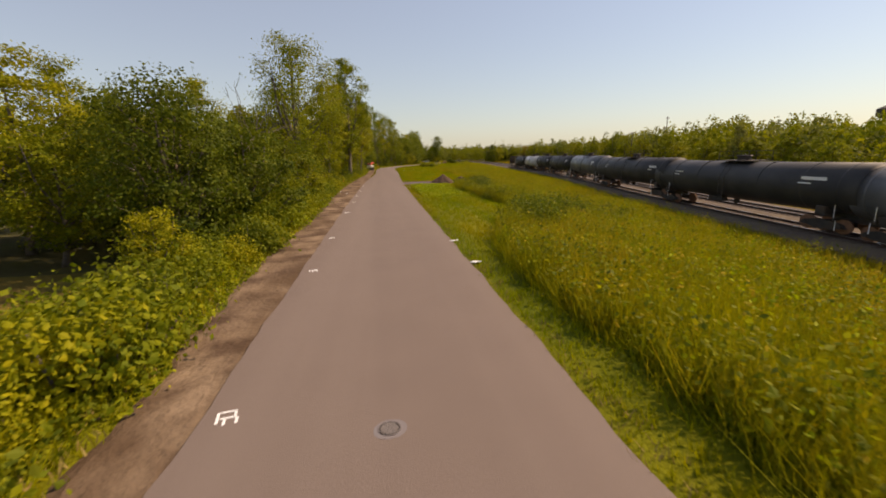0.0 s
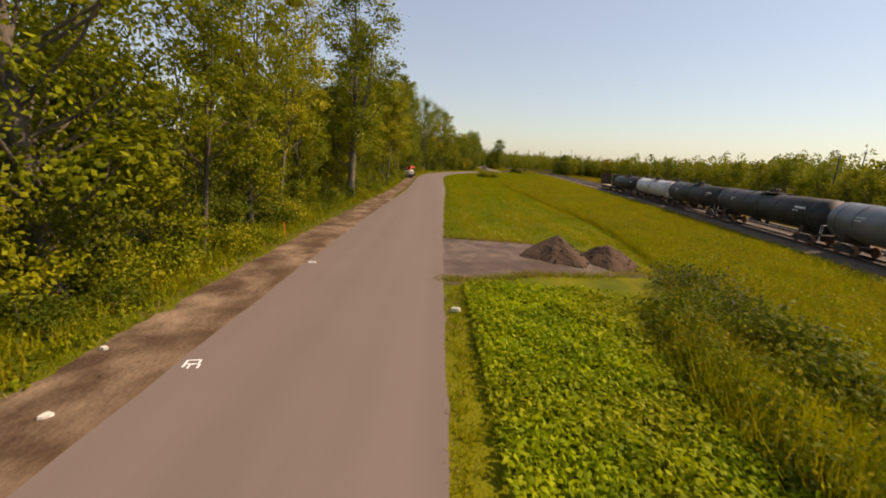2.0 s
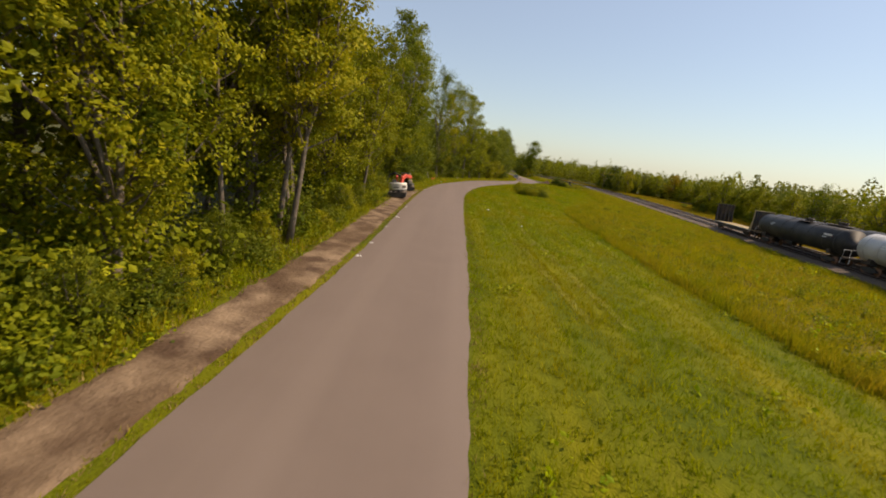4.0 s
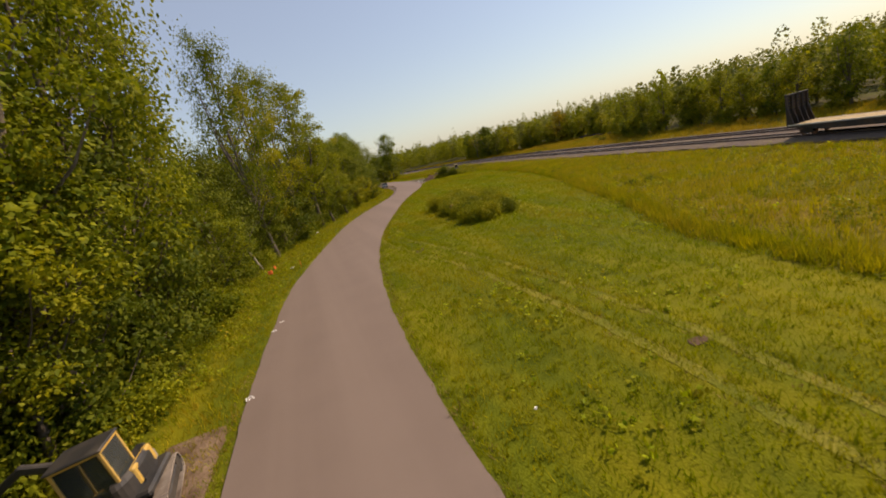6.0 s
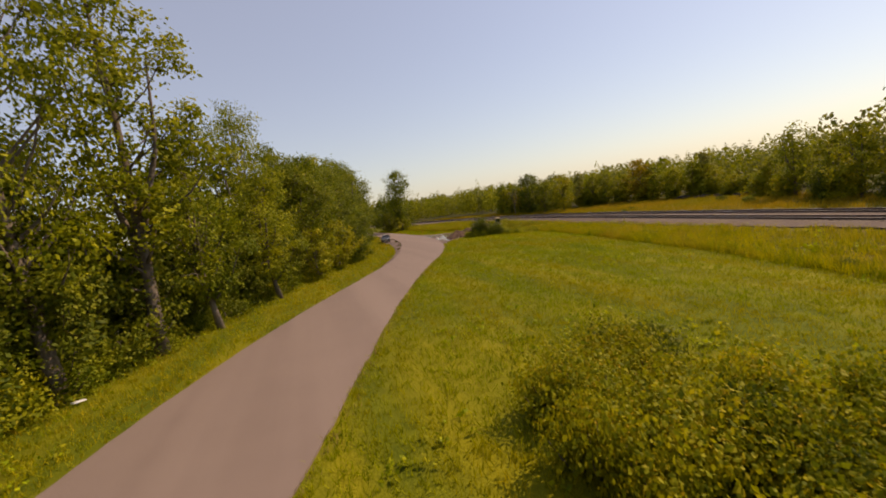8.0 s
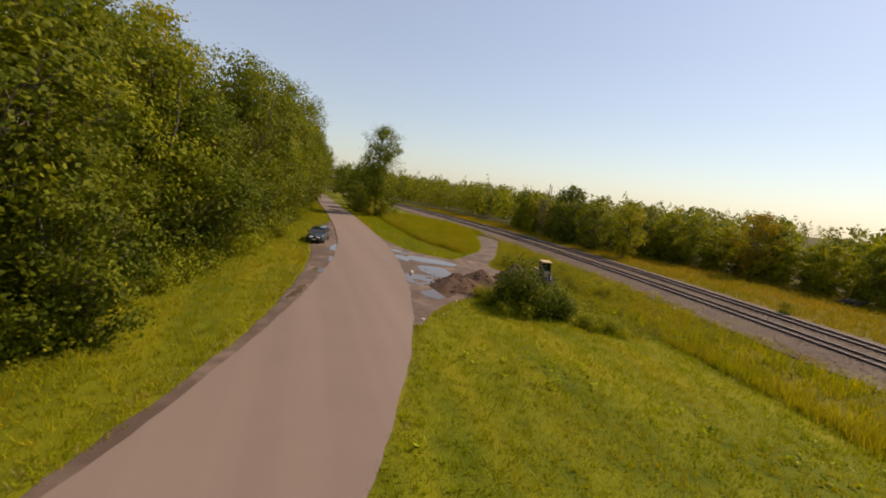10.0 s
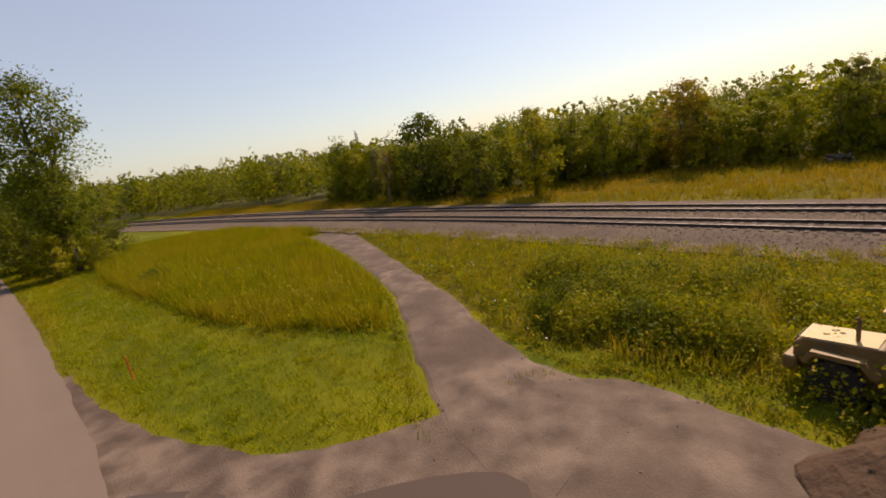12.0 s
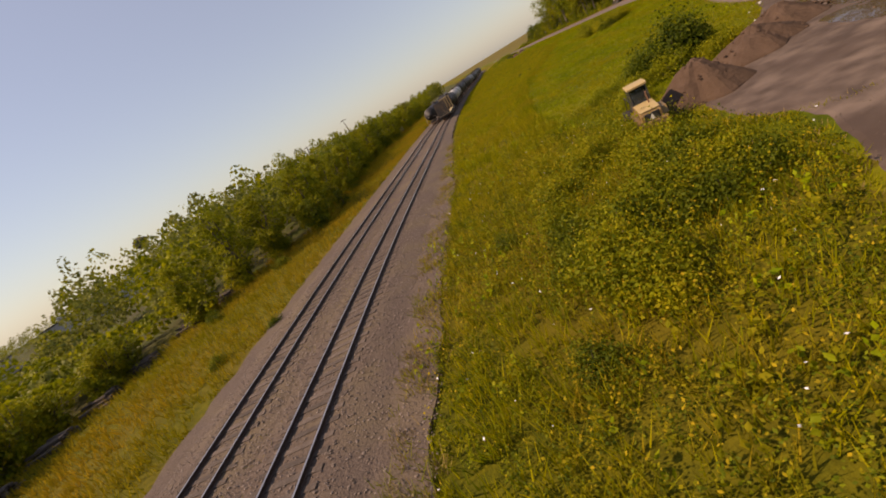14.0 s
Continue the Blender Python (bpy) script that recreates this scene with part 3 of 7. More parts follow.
# ---- trees and bushes ----
def leaf_cards(centres, size, rng, up=0.5, out=None):
    """Small four-cornered leaves round the given centres, turned at random."""
    n = len(centres)
    nor = rng.normal(size=(n, 3)) + (0, 0, up)
    if out is not None:
        nor = nor + out
    nor /= np.linalg.norm(nor, axis=1, keepdims=True)
    t = np.cross(nor, rng.normal(size=(n, 3)))
    t /= np.linalg.norm(t, axis=1, keepdims=True)
    b = np.cross(nor, t)
    s = size * rng.uniform(0.6, 1.35, (n, 1))
    v = np.stack([centres - t * s * 0.55, centres + b * s * 0.36 - nor * s * 0.06, centres + t * s * 0.55, centres - b * s * 0.36 - nor * s * 0.06], 1)
    return v.reshape(-1, 3), np.arange(4 * n).reshape(n, 4)


def make_tree(m, label, category, seed, H, R, base, limbs, nleaf, leaf, mat, trunk_r=0.22, lean=0.0, sigma=0.75, low=0.12, bark=None, name="tree", group=""):
    """A forking trunk, rising limbs with twigs, and a crown of rounded lobes built from small clusters of leaves."""
    rng = np.random.default_rng(seed)
    wood = Shape()
    bend = rng.normal(0, 0.25, 2)
    steps = 8
    path = [Vector((lean * (k / steps) * H * 0.5 + bend[0] * math.sin(3 * k / steps), bend[1] * math.sin(2.2 * k / steps), H * 0.9 * k / steps)) for k in range(steps + 1)]
    radii = [trunk_r * (1.3 if k == 0 else 1) * (1 - 0.9 * k / steps) + 0.015 for k in range(steps + 1)]
    wood.tube(path, radii, 8)

    def at(h):
        u = min(max(h / (H * 0.9), 0), 1) * steps
        k = min(int(u), steps - 1)
        return path[k].lerp(path[k + 1], u - k)

    for k in range(2):  # side leaders that fork off the trunk
        az = rng.uniform(0, 6.28) + 3.1 * k
        h = max(base * 0.75, H * rng.uniform(0.22, 0.42))
        a, e = at(h), at(H * rng.uniform(0.72, 0.9)) + Vector((math.cos(az), math.sin(az), 0)) * R * rng.uniform(0.35, 0.55)
        mid = a.lerp(e, 0.5) + Vector((math.cos(az), math.sin(az), 0)) * R * 0.12
        wood.tube([a, a.lerp(mid, 0.6), mid, e], [trunk_r * 0.6, trunk_r * 0.5, trunk_r * 0.36, 0.03], 6, caps=False)
    tips, turned, size = [], [], []
    for i in range(limbs):
        u = (i + rng.uniform(0.05, 0.95)) / limbs
        r = R * (math.sin(math.pi * (low + (0.93 - low) * u)) ** 0.75)
        rad = (0.2 * R + 0.42) * rng.uniform(0.7, 1.25) * sigma / 0.75
        h = base + (H - 0.6 * rad - base) * u + rng.normal(0, 0.02 * H)
        out = max(0.0, r * rng.uniform(0.45, 1.05) - 0.55 * rad)
        az = 2.4 * i + rng.uniform(-0.5, 0.5)
        a = at(max(base * 0.6, h - out * rng.uniform(0.75, 1.2)))
        c = at(h) + Vector((math.cos(az) * out, math.sin(az) * out, 0))
        c.z = max(h, 0.45 * rad)
        bow = a.lerp(c, 0.55) + Vector((math.cos(az), math.sin(az), -0.3)) * 0.1 * out
        lr = trunk_r * 0.27 * (1 - 0.7 * u) + 0.012
        wood.tube([a, bow, c], [lr, lr * 0.6, 0.018], 5, caps=False)
        for t in (0.45, 0.75):  # leafy side shoots along the limb
            q = a.lerp(bow, t) if t < 0.6 else bow.lerp(c, 0.4)
            q = q + Vector(rng.normal(0, 0.3 * rad, 3))
            tips.append((q.x, q.y, max(q.z, 0.2)))
            turned.append((math.cos(az), math.sin(az), 0.4))
            size.append(0.8 * rad)
        for k in range(9):
            d = Vector(rng.normal(0, 1, 3)) + Vector((0.35 * math.cos(az), 0.35 * math.sin(az), 0.3))
            d.normalize()
            q = c + Vector((d.x * 1.1, d.y * 1.1, d.z * 0.8)) * rad * rng.uniform(0.5, 1.02)
            tips.append((q.x, q.y, max(q.z, 0.2)))
            turned.append(tuple(d))
            size.append(rad)
            if k < 3:
                wood.tube([bow.lerp(c, 0.7), q], [0.016, 0.006], 4, caps=False)
    tips, turned, size = np.array(tips), np.array(turned), np.array(size)
    pick = rng.integers(0, len(tips), nleaf)
    off = rng.normal(size=(nleaf, 3)) * (size[pick] * rng.uniform(0.2, 0.34, len(tips))[pick])[:, None] * (1.1, 1.1, 0.75)
    pos = tips[pick] + off
    pos[:, 2] = np.maximum(pos[:, 2], 0.12)
    v, f = leaf_cards(pos, leaf, rng, 0.5, turned[pick] * 2.0)
    ob = thing(name, m, label, category, group)
    part("trunk", wood, bark or M_BARK, ob, smooth=True)
    part("crown", array_mesh("crown", v, f, [mat]), mat, ob)
    return ob


def make_bush(m, label, category, seed, H, R, nleaf, leaf, mat, name="bush", group="", flower=None, nflower=0):
    """Several stems from the ground and a low uneven mound of leaves."""
    rng = np.random.default_rng(seed)
    stems = Shape()
    cl = []
    for i in range(9):
        az, r = rng.uniform(0, 6.28), R * math.sqrt(rng.uniform(0.02, 1.0))
        h = H * (1 - 0.55 * (r / R) ** 2) * rng.uniform(0.65, 1.08)
        end = Vector((math.cos(az) * r, math.sin(az) * r, h * 0.9))
        stems.tube([(0.3 * end.x, 0.3 * end.y, -0.05), (0.75 * end.x, 0.75 * end.y, h * 0.5), end], [0.035, 0.024, 0.008], 5, caps=False)
        for t in (0.3, 0.55, 0.8, 1.0):
            cl.append((end.x * (0.4 + 0.6 * t), end.y * (0.4 + 0.6 * t), max(0.15, h * t * 0.95)))
    cl = np.array(cl)
    pick = rng.integers(0, len(cl), nleaf)
    off = rng.normal(size=(nleaf, 3)) * (0.2 * R + 0.08, 0.2 * R + 0.08, 0.13 * H + 0.05)
    pos = cl[pick] + off
    pos[:, 2] = np.abs(pos[:, 2]) + 0.03
    v, f = leaf_cards(pos, leaf, rng, 0.6, off / np.linalg.norm(off, axis=1, keepdims=True) * 1.6)
    ob = thing(name, m, label, category, group)
    part("stem", stems, M_BARK, ob)
    part("foliage", array_mesh("foliage", v, f, [mat]), mat, ob)
    if flower:
        top = cl[np.argsort(cl[:, 2])[-16:]]
        fp = top[rng.integers(0, len(top), nflower)] + rng.normal(size=(nflower, 3)) * (0.16 * R, 0.16 * R, 0.06) + (0, 0, 0.12 * H)
        fv, ff = leaf_cards(fp, leaf * 0.6, rng, 1.0)
        tagged(part("flower_spray", array_mesh("flower_spray", fv, ff, [flower]), flower, ob), "yellow flower heads", kind="stuff")
    return ob


def stand(x, y, turn=0.0, s=1.0, sz=None, sink=0.05):
    return Matrix.Translation((x, y, float(ground(x, y)) - sink)) @ Matrix.Rotation(turn, 4, "Z") @ Matrix.Diagonal((s, s, sz or s, 1))


# each kind of tree: label, category, seed, height, crown radius, crown base, limbs, leaves, leaf size, leaf material, trunk radius, lean, clump size, low
TREE_KINDS = {
    "big": ("tall open-crowned cottonwood with grey trunk and airy green leaves", "tree", 3, 19.5, 6.4, 5.0, 40, 15000, 0.21, M_LEAF[0], 0.36, 0.02, 0.85, 0.2),
    "slim": ("tall slim poplar with pale bare lower trunk", "tree", 5, 21.0, 4.1, 5.4, 36, 13000, 0.21, M_LEAF[0], 0.3, 0.0, 0.7, 0.25),
    "mid": ("mid-sized leafy green tree at the wood edge", "tree", 8, 10.2, 3.1, 1.9, 30, 12000, 0.15, M_LEAF[0], 0.16, 0.03, 0.75, 0.12),
    "yellowish": ("yellow-green leafy tree with thin trunk", "tree", 11, 13.6, 3.6, 2.8, 30, 12000, 0.165, M_LEAF[1], 0.17, 0.06, 0.72, 0.12),
    "dark": ("dense dark green tree with foliage near the ground", "tree", 14, 11.0, 4.3, 0.8, 36, 14000, 0.18, M_LEAF[2], 0.2, 0.0, 0.8, 0.1),
    "thin": ("thin young tree with pale leaning trunk", "tree", 17, 14.8, 3.2, 5.6, 26, 8500, 0.17, M_LEAF[1], 0.13, 0.1, 0.62, 0.2),
    "shrub": ("dense rounded green shrub tree", "tree", 20, 6.5, 3.3, 0.4, 26, 7000, 0.19, M_LEAF[2], 0.12, 0.0, 0.68, 0.1),
    "shrub_light": ("dense light green shrub tree", "tree", 23, 5.6, 2.9, 0.4, 24, 6200, 0.18, M_LEAF[1], 0.1, 0.0, 0.66, 0.1),
    "lone": ("lone tall tree with narrow green crown beside the road", "tree", 26, 18.2, 4.9, 3.6, 38, 14000, 0.24, M_LEAF[0], 0.34, 0.01, 0.95, 0.04),
    "far_green": ("green tree in the distant line", "tree", 31, 11.0, 3.6, 1.6, 24, 4200, 0.3, M_LEAF[0], 0.2, 0.0, 0.8, 0.12),
    "far_yellow": ("yellow-green tree in the distant line", "tree", 34, 10.0, 3.2, 1.4, 24, 4200, 0.3, M_LEAF[1], 0.18, 0.03, 0.78, 0.12),
    "far_dark": ("dark green rounded tree in the distant line", "tree", 37, 9.5, 4.0, 0.8, 24, 4400, 0.32, M_LEAF[2], 0.2, 0.0, 0.85, 0.1),
    "far_grey": ("grey-green slender tree in the distant line", "tree", 40, 12.0, 2.6, 2.0, 24, 3800, 0.29, M_LEAF[4], 0.16, 0.0, 0.7, 0.15),
    "far_shrub": ("low dense green growth at the foot of the distant trees", "shrub", 46, 4.6, 2.7, 0.2, 18, 2800, 0.3, M_LEAF[1], 0.1, 0.0, 0.85, 0.12),
    "far_ochre": ("ochre-yellow tree turning in early autumn", "tree", 43, 10.0, 3.5, 1.2, 26, 4600, 0.28, M_LEAF[3], 0.18, 0.02, 0.78, 0.1),
}
TREES = {}


def plant(kind, x, y, s=1.0, sz=None, turn=None, group=""):
    turn = (x * 12.9898 + y * 78.233) % 6.283 if turn is None else turn
    m = stand(x, y, turn, s, sz)
    if kind in TREES:
        ob = copy_thing(TREES[kind], m @ Matrix.Diagonal((*(1 / c for c in TREES[kind].scale), 1)))
    else:
        label, category, *rest = TREE_KINDS[kind]
        ob = TREES[kind] = make_tree(m, label, category, *rest, name="shrub" if "shrub" in kind else "tree")
    if group:
        ob["group"] = group
    return ob


rng = np.random.default_rng(7)
# trees that stand out along the road
for kind, x, y, s, sz in [
    ("big", -9.6, 58.5, 1.05, 1.0), ("thin", -7.6, 63.5, 0.85, 0.79), ("slim", -6.4, 90.0, 1.3, 1.1), ("mid", -8.2, 47.0, 0.7, 0.62), ("mid", -8.6, 36.0, 0.66, 0.5),
    ("yellowish", -8.2, 70.0, 0.95, 1.15), ("thin", -8.8, 76.0, 1.19, 1.14), ("mid", -9.5, 82.0, 0.9, 1.1), ("big", -13.5, 66.0, 0.75, 0.8),
    ("lone", 40.0, 308.5, 1, 1), ("big", -1.4, 191.5, 0.7, 1.25), ("big", 2.4, 205.0, 0.85, 1.22), ("slim", 4.8, 209.5, 1.15, 1.05), ("yellowish", -0.4, 197.0, 1.3, 1.5),
    ("mid", 7.0, 213.5, 1.15, 1.3), ("mid", 10.2, 221.0, 1.1, 1.1), ("dark", -5.4, 182.0, 0.95, 0.9), ("mid", -4.6, 177.0, 0.9, 0.75), ("slim", -7.6, 175.0, 1.15, 1.15), ("big", -5.8, 165.0, 0.85, 1.25), ("slim", -6.8, 158.5, 1.15, 1.2), ("slim", -6.6, 170.5, 1.08, 1.15),
    ("yellowish", -6.4, 136.8, 0.7, 0.8), ("big", -10.5, 119.0, 0.9, 1.1), ("slim", -8.2, 106.0, 1, 1.05), ("mid", -8.0, 97.0, 1.1, 1.3),
    ("thin", -6.2, 114.6, 1.19, 1.14), ("thin", -5.4, 114.3, 1.14, 1.1), ("thin", -7.5, 115.4, 1.14, 1.14),
    ("thin", -5.8, 133.0, 1.04, 1.06), ("thin", -9.2, 125.0, 1.23, 1.14), ("yellowish", -9.8, 137.0, 1, 0.95), ("thin", -7.6, 148.6, 0.95, 0.92),
    ("thin", -8.6, 151.0, 1.04, 0.97), ("thin", -9.4, 145.0, 1.04, 1.06), ("yellowish", -7.2, 157.0, 0.95, 1.05), ("yellowish", -8.5, 141.0, 1, 1.1),
]:
    plant(kind, x, y, s, sz, group="roadside trees")
# the wood along the road: edge, second and back rows
back_wood = []
for row, (gap, near, deep, kinds) in enumerate([
    (3.4, 2.4, 4.8, ["yellowish", "mid", "thin", "mid", "shrub_light", "yellowish"]),
    (5.0, 6.5, 11.0, ["mid", "far_green", "yellowish", "far_green", "far_yellow"]),
    (6.0, 13.0, 24.0, ["far_green", "far_grey", "far_yellow", "far_green"]),
]):
    y = 6.0 if row else 30.0
    while y < 330:
        k = kinds[int(rng.integers(len(kinds)))]
        s = rng.uniform(0.78, 1.1)
        x = float(WOODS_X(y)) - rng.uniform(near, deep)
        if y < 88:  # lower growth at the start
            k = {"mid": "shrub", "yellowish": "shrub_light", "thin": "shrub_light"}.get(k, k) if row == 0 else k
            s *= (1.25 if y > 60 else 0.95) if row else 0.9
            x -= 2.0 if row else 0.5
        if 94 < y < 150 and row == 0:  # slender trunks over a dark, open understorey
            k, s = ["thin", "mid", "thin", "yellowish"][int(rng.integers(4))], 0.78 * s
        if 92 < y < 180:
            s *= 1.38 if y < 140 or 157 < y < 168 else 0.95
        if 184 < y < 232 and row == 0:
            k, s = ["shrub", "shrub", "dark"][int(rng.integers(3))], rng.uniform(0.95, 1.35)
        if 150 <= y <= 184 and row == 0:
            k = ["mid", "dark", "mid", "shrub"][int(rng.integers(4))]
        if 150 < y < 215 and row == 1:
            k, s = ["mid", "dark"][int(rng.integers(2))], 1.35 * s
        if y > 232 and row == 0:
            k, s = ["mid", "dark", "shrub", "mid"][int(rng.integers(4))], rng.uniform(1.1, 1.4)
        if y > 226 and row:
            s *= 1.35
        if y < 46 and row:
            s, x = 0.72 * s, x - 5.0
        if row == 2:
            back_wood.append((x, y, 11.0 * s))
        elif not (y < 30 and x > -24):
            plant(k, x, y, s, group="trees of the roadside wood")
        y += gap * rng.uniform(0.75, 1.3)
# bushy trees close to the road at the start
for kind, x, y, s, sz in [("dark", -9.6, 23.0, 0.85, 0.8), ("dark", -12.8, 27.0, 1.0, 0.8), ("shrub", -9.2, 30.5, 0.95, 1.0), ("dark", -15.5, 33.0, 1.0, 0.72), ("shrub", -8.6, 39.5, 0.9, 1.05), ("mid", -16.5, 25.5, 0.95, 0.7), ("yellowish", -21.0, 29.5, 1.2, 0.85), ("mid", -23.5, 24.0, 1.1, 0.75), ("yellowish", -27.0, 21.0, 1.3, 0.9), ("dark", -19.0, 36.0, 1.2, 0.9), ("mid", -32.0, 17.0, 1.2, 0.9)]:
    plant(kind, x, y, s, sz, group="trees of the roadside wood")
for kind, x, y, s, sz in [("shrub", -6.9, 158.0, 1.05, 1.1), ("dark", -8.4, 161.5, 0.8, 0.85), ("shrub", -6.4, 164.5, 1.0, 1.15), ("shrub", -7.6, 169.0, 1.1, 1.2), ("shrub", -6.0, 173.5, 0.9, 1.0), ("dark", -9.5, 155.0, 0.85, 0.9), ("dark", 19.0, 254.0, 1.15, 1.0), ("dark", 20.6, 266.0, 1.35, 1.5), ("mid", 22.4, 276.0, 1.35, 1.5), ("dark", 15.0, 243.0, 1.1, 0.95), ("big", 8.0, 231.0, 0.8, 0.95), ("mid", 10.6, 236.0, 1.3, 1.55), ("dark", 12.2, 241.0, 1.15, 1.3), ("mid", 15.4, 248.5, 1.2, 1.4), ("dark", 17.4, 257.0, 1.2, 1.2), ("shrub_light", 13.6, 229.0, 1.0, 1.0), ("shrub_light", 16.2, 234.5, 1.0, 1.05), ("shrub", 18.8, 240.5, 0.8, 0.85)]:
    plant(kind, x, y, s, sz, group="trees of the roadside wood")
for k in range(13):  # dense shrubs at the foot of the wood past the bend
    y = 177.0 + 4.2 * k
    plant("shrub" if k % 3 else "dark", float(WOODS_X(y)) - 2.0 - 0.5 * (k % 2), y, [0.85, 0.95, 0.75, 1.0][k % 4] * (0.75 if k % 3 == 0 else 1.0), group="roadside shrubs")
for k in range(26):  # leafy undergrowth between the dirt shoulder and the trunks
    y = 84.0 + 2.2 * k + rng.uniform(-0.6, 0.6)
    plant(["shrub", "shrub_light", "shrub"][k % 3], float(WOODS_X(y)) - rng.uniform(0.9, 1.6) - (0.9 if 141 < y < 157 else 0.0), y, rng.uniform(0.24, 0.4), rng.uniform(0.22, 0.48), group="undergrowth along the wood edge")
for k in range(12):  # leafy growth behind the parked excavators
    y = 135.5 + 1.5 * k
    plant(["shrub_light", "shrub"][k % 2], -6.4 - 0.55 * (k % 3), y, 0.3 + 0.03 * (k % 4), 0.26 + 0.05 * (k % 3), group="undergrowth along the wood edge")
# beyond the marsh at the start
for k, (x, y, s) in enumerate([(-14, 37, 0.55), (-17, 41, 0.65), (-13, 49, 0.7), (-19, 47, 0.8), (-15, 54, 1.0), (-22, 36, 0.9), (-26, 28, 0.95), (-24, 42, 1.0), (-29, 34, 1.0), (-31, 24, 0.9), (-20, 31, 0.7), (-34, 15, 0.9), (-12, 63, 1.0)]):
    plant(["mid", "yellowish", "dark", "mid"][k % 4], x, y, s, group="trees of the roadside wood")
for k in range(8):
    plant(["far_green", "far_grey", "far_dark", "far_yellow"][k % 4], -38 + rng.uniform(-6, 6), -6 + 7.5 * k, rng.uniform(0.95, 1.3), group="trees beyond the marsh")
for x, y, s in [(-9.5, 23.0, 0.9), (-8.2, 28.5, 1.0), (-10.8, 30.5, 1.2), (-8.0, 17.5, 0.5), (-7.4, 40.5, 0.85), (-11.5, 38.0, 1.2)]:
    plant("shrub" if s > 0.85 else "shrub_light", x, y, s, group="roadside shrubs")
# tall trees leaning over the road beyond the junction
for kind, x, y, s, sz in [("big", 23.2, 296.0, 0.85, 1.1), ("big", 26.0, 315.0, 0.8, 1.12), ("big", 19.8, 281.0, 0.85, 1.0), ("mid", 22.6, 287.0, 1.6, 1.75), ("mid", 25.2, 300.0, 1.6, 1.65), ("dark", 26.2, 311.0, 1.25, 1.5), ("mid", 26.8, 321.0, 1.6, 1.65), ("dark", 26.8, 333.0, 1.3, 1.45)]:
    plant(kind, x, y, s, sz, group="trees along the road ahead")
# both sides of the road far ahead
for k in range(9):
    y = 322 + 15 * k
    plant(["mid", "far_green", "dark", "far_dark"][k % 4], float(ROAD_R(y)) + rng.uniform(5, 12), y, rng.uniform(0.95, 1.2), group="trees along the road ahead")
    plant(["dark", "mid", "far_green", "far_dark"][k % 4], float(ROAD_L(y)) - rng.uniform(5, 9), y + 4, rng.uniform(1.4, 1.8), group="trees along the road ahead")
for x, y, t in [(38.6, 306.6, 0.75), (41.6, 307.4, 0.6), (37.6, 313.0, 0.95), (43.0, 314.0, 0.9), (38.2, 322.0, 1.1)]:
    plant("shrub" if t > 0.8 else "shrub_light", x, y, t, group="shrubs round the lone tree")
# the line beyond the railway
for kind, x, y, s in [("far_dark", 75.0, 297.0, 1.2), ("far_dark", 74.0, 287.5, 0.85), ("far_ochre", 77.0, 268.5, 0.95), ("far_yellow", 75.5, 280.5, 0.95), ("far_ochre", 77.0, 306.0, 0.75), ("far_grey", 81.0, 254.0, 0.75), ("far_dark", 78.0, 209.0, 0.85), ("far_dark", 82.0, 200.0, 0.75), ("far_yellow", 76.0, 263.5, 0.3), ("far_yellow", 85.0, 190.0, 0.9), ("far_dark", 73.0, 220.0, 0.45), ("far_dark", 70.8, 213.0, 0.3)]:
    plant(kind, x + (15.0 if 235 < y < 276 else 2.5), y, (1.1 if 235 < y < 276 else 1.05) * s, group="trees beyond the railway")
LINE_BASE = lambda y: np.interp(y, [120, 200, 215, 232, 250, 270, 285, 300, 400], [26, 18, 15, 24, 29, 27, 19, 15, 13])  # noqa: E731
LINE_H = lambda y: np.interp(y, [-30, 60, 120, 160, 202, 215, 230, 237, 247, 253, 282, 320, 400], [0.8, 0.85, 1.1, 1.1, 1.0, 1.2, 1.05, 0.55, 0.55, 0.92, 0.98, 1.05, 1.25])  # noqa: E731
y = -30.0
while y < 400:
    base = float(LINE_BASE(y))
    x = float(TRACK_X(y)) + base + 2.0 + rng.uniform(-1.2, 3.5)
    k = ["far_green", "far_yellow", "far_yellow", "far_grey", "far_green", "far_yellow"][int(rng.integers(6))]
    a, b = rng.uniform(0.65, 0.95) * float(LINE_H(y)) ** 0.75, rng.uniform(0.65, 0.95) * float(LINE_H(y))
    if 20 < y < 326:
        plant(k, x, y, a, b, group="trees beyond the railway")
        plant("far_shrub", x + rng.uniform(-1.5, 1.0), y + rng.uniform(1.0, 2.2), rng.uniform(0.6, 1.05), group="undergrowth beyond the railway")
    y += rng.uniform(2.4, 4.0) if 236 < y < 330 else rng.uniform(4.0, 6.5)
# beyond: distant woods, too far to count
far_c = []
for k in range(1300):
    y = rng.uniform(-80, 520)
    base = float(LINE_BASE(y))
    if y > 400:
        base = 9
    if not 247 < y < 251:
        far_c.append((float(TRACK_X(y)) + base + 5 + 60 * rng.uniform(0, 1) ** 1.3, y))
for k in range(900):
    a = rng.uniform(-0.2, 3.5)
    d = rng.uniform(230, 620)
    far_c.append((60 + d * math.cos(a), 200 + d * math.sin(a)))
far_c += [(60 + d, 200 - e) for d, e in zip(rng.uniform(120, 500, 320), rng.uniform(130, 420, 320))]
fc = np.array(far_c)
fc = fc[(np.abs(fc[:, 0] - 30) > 14) & ((fc[:, 0] > TRACK_X(np.clip(fc[:, 1], -150, 600)) + 12) | (fc[:, 0] < 14))]
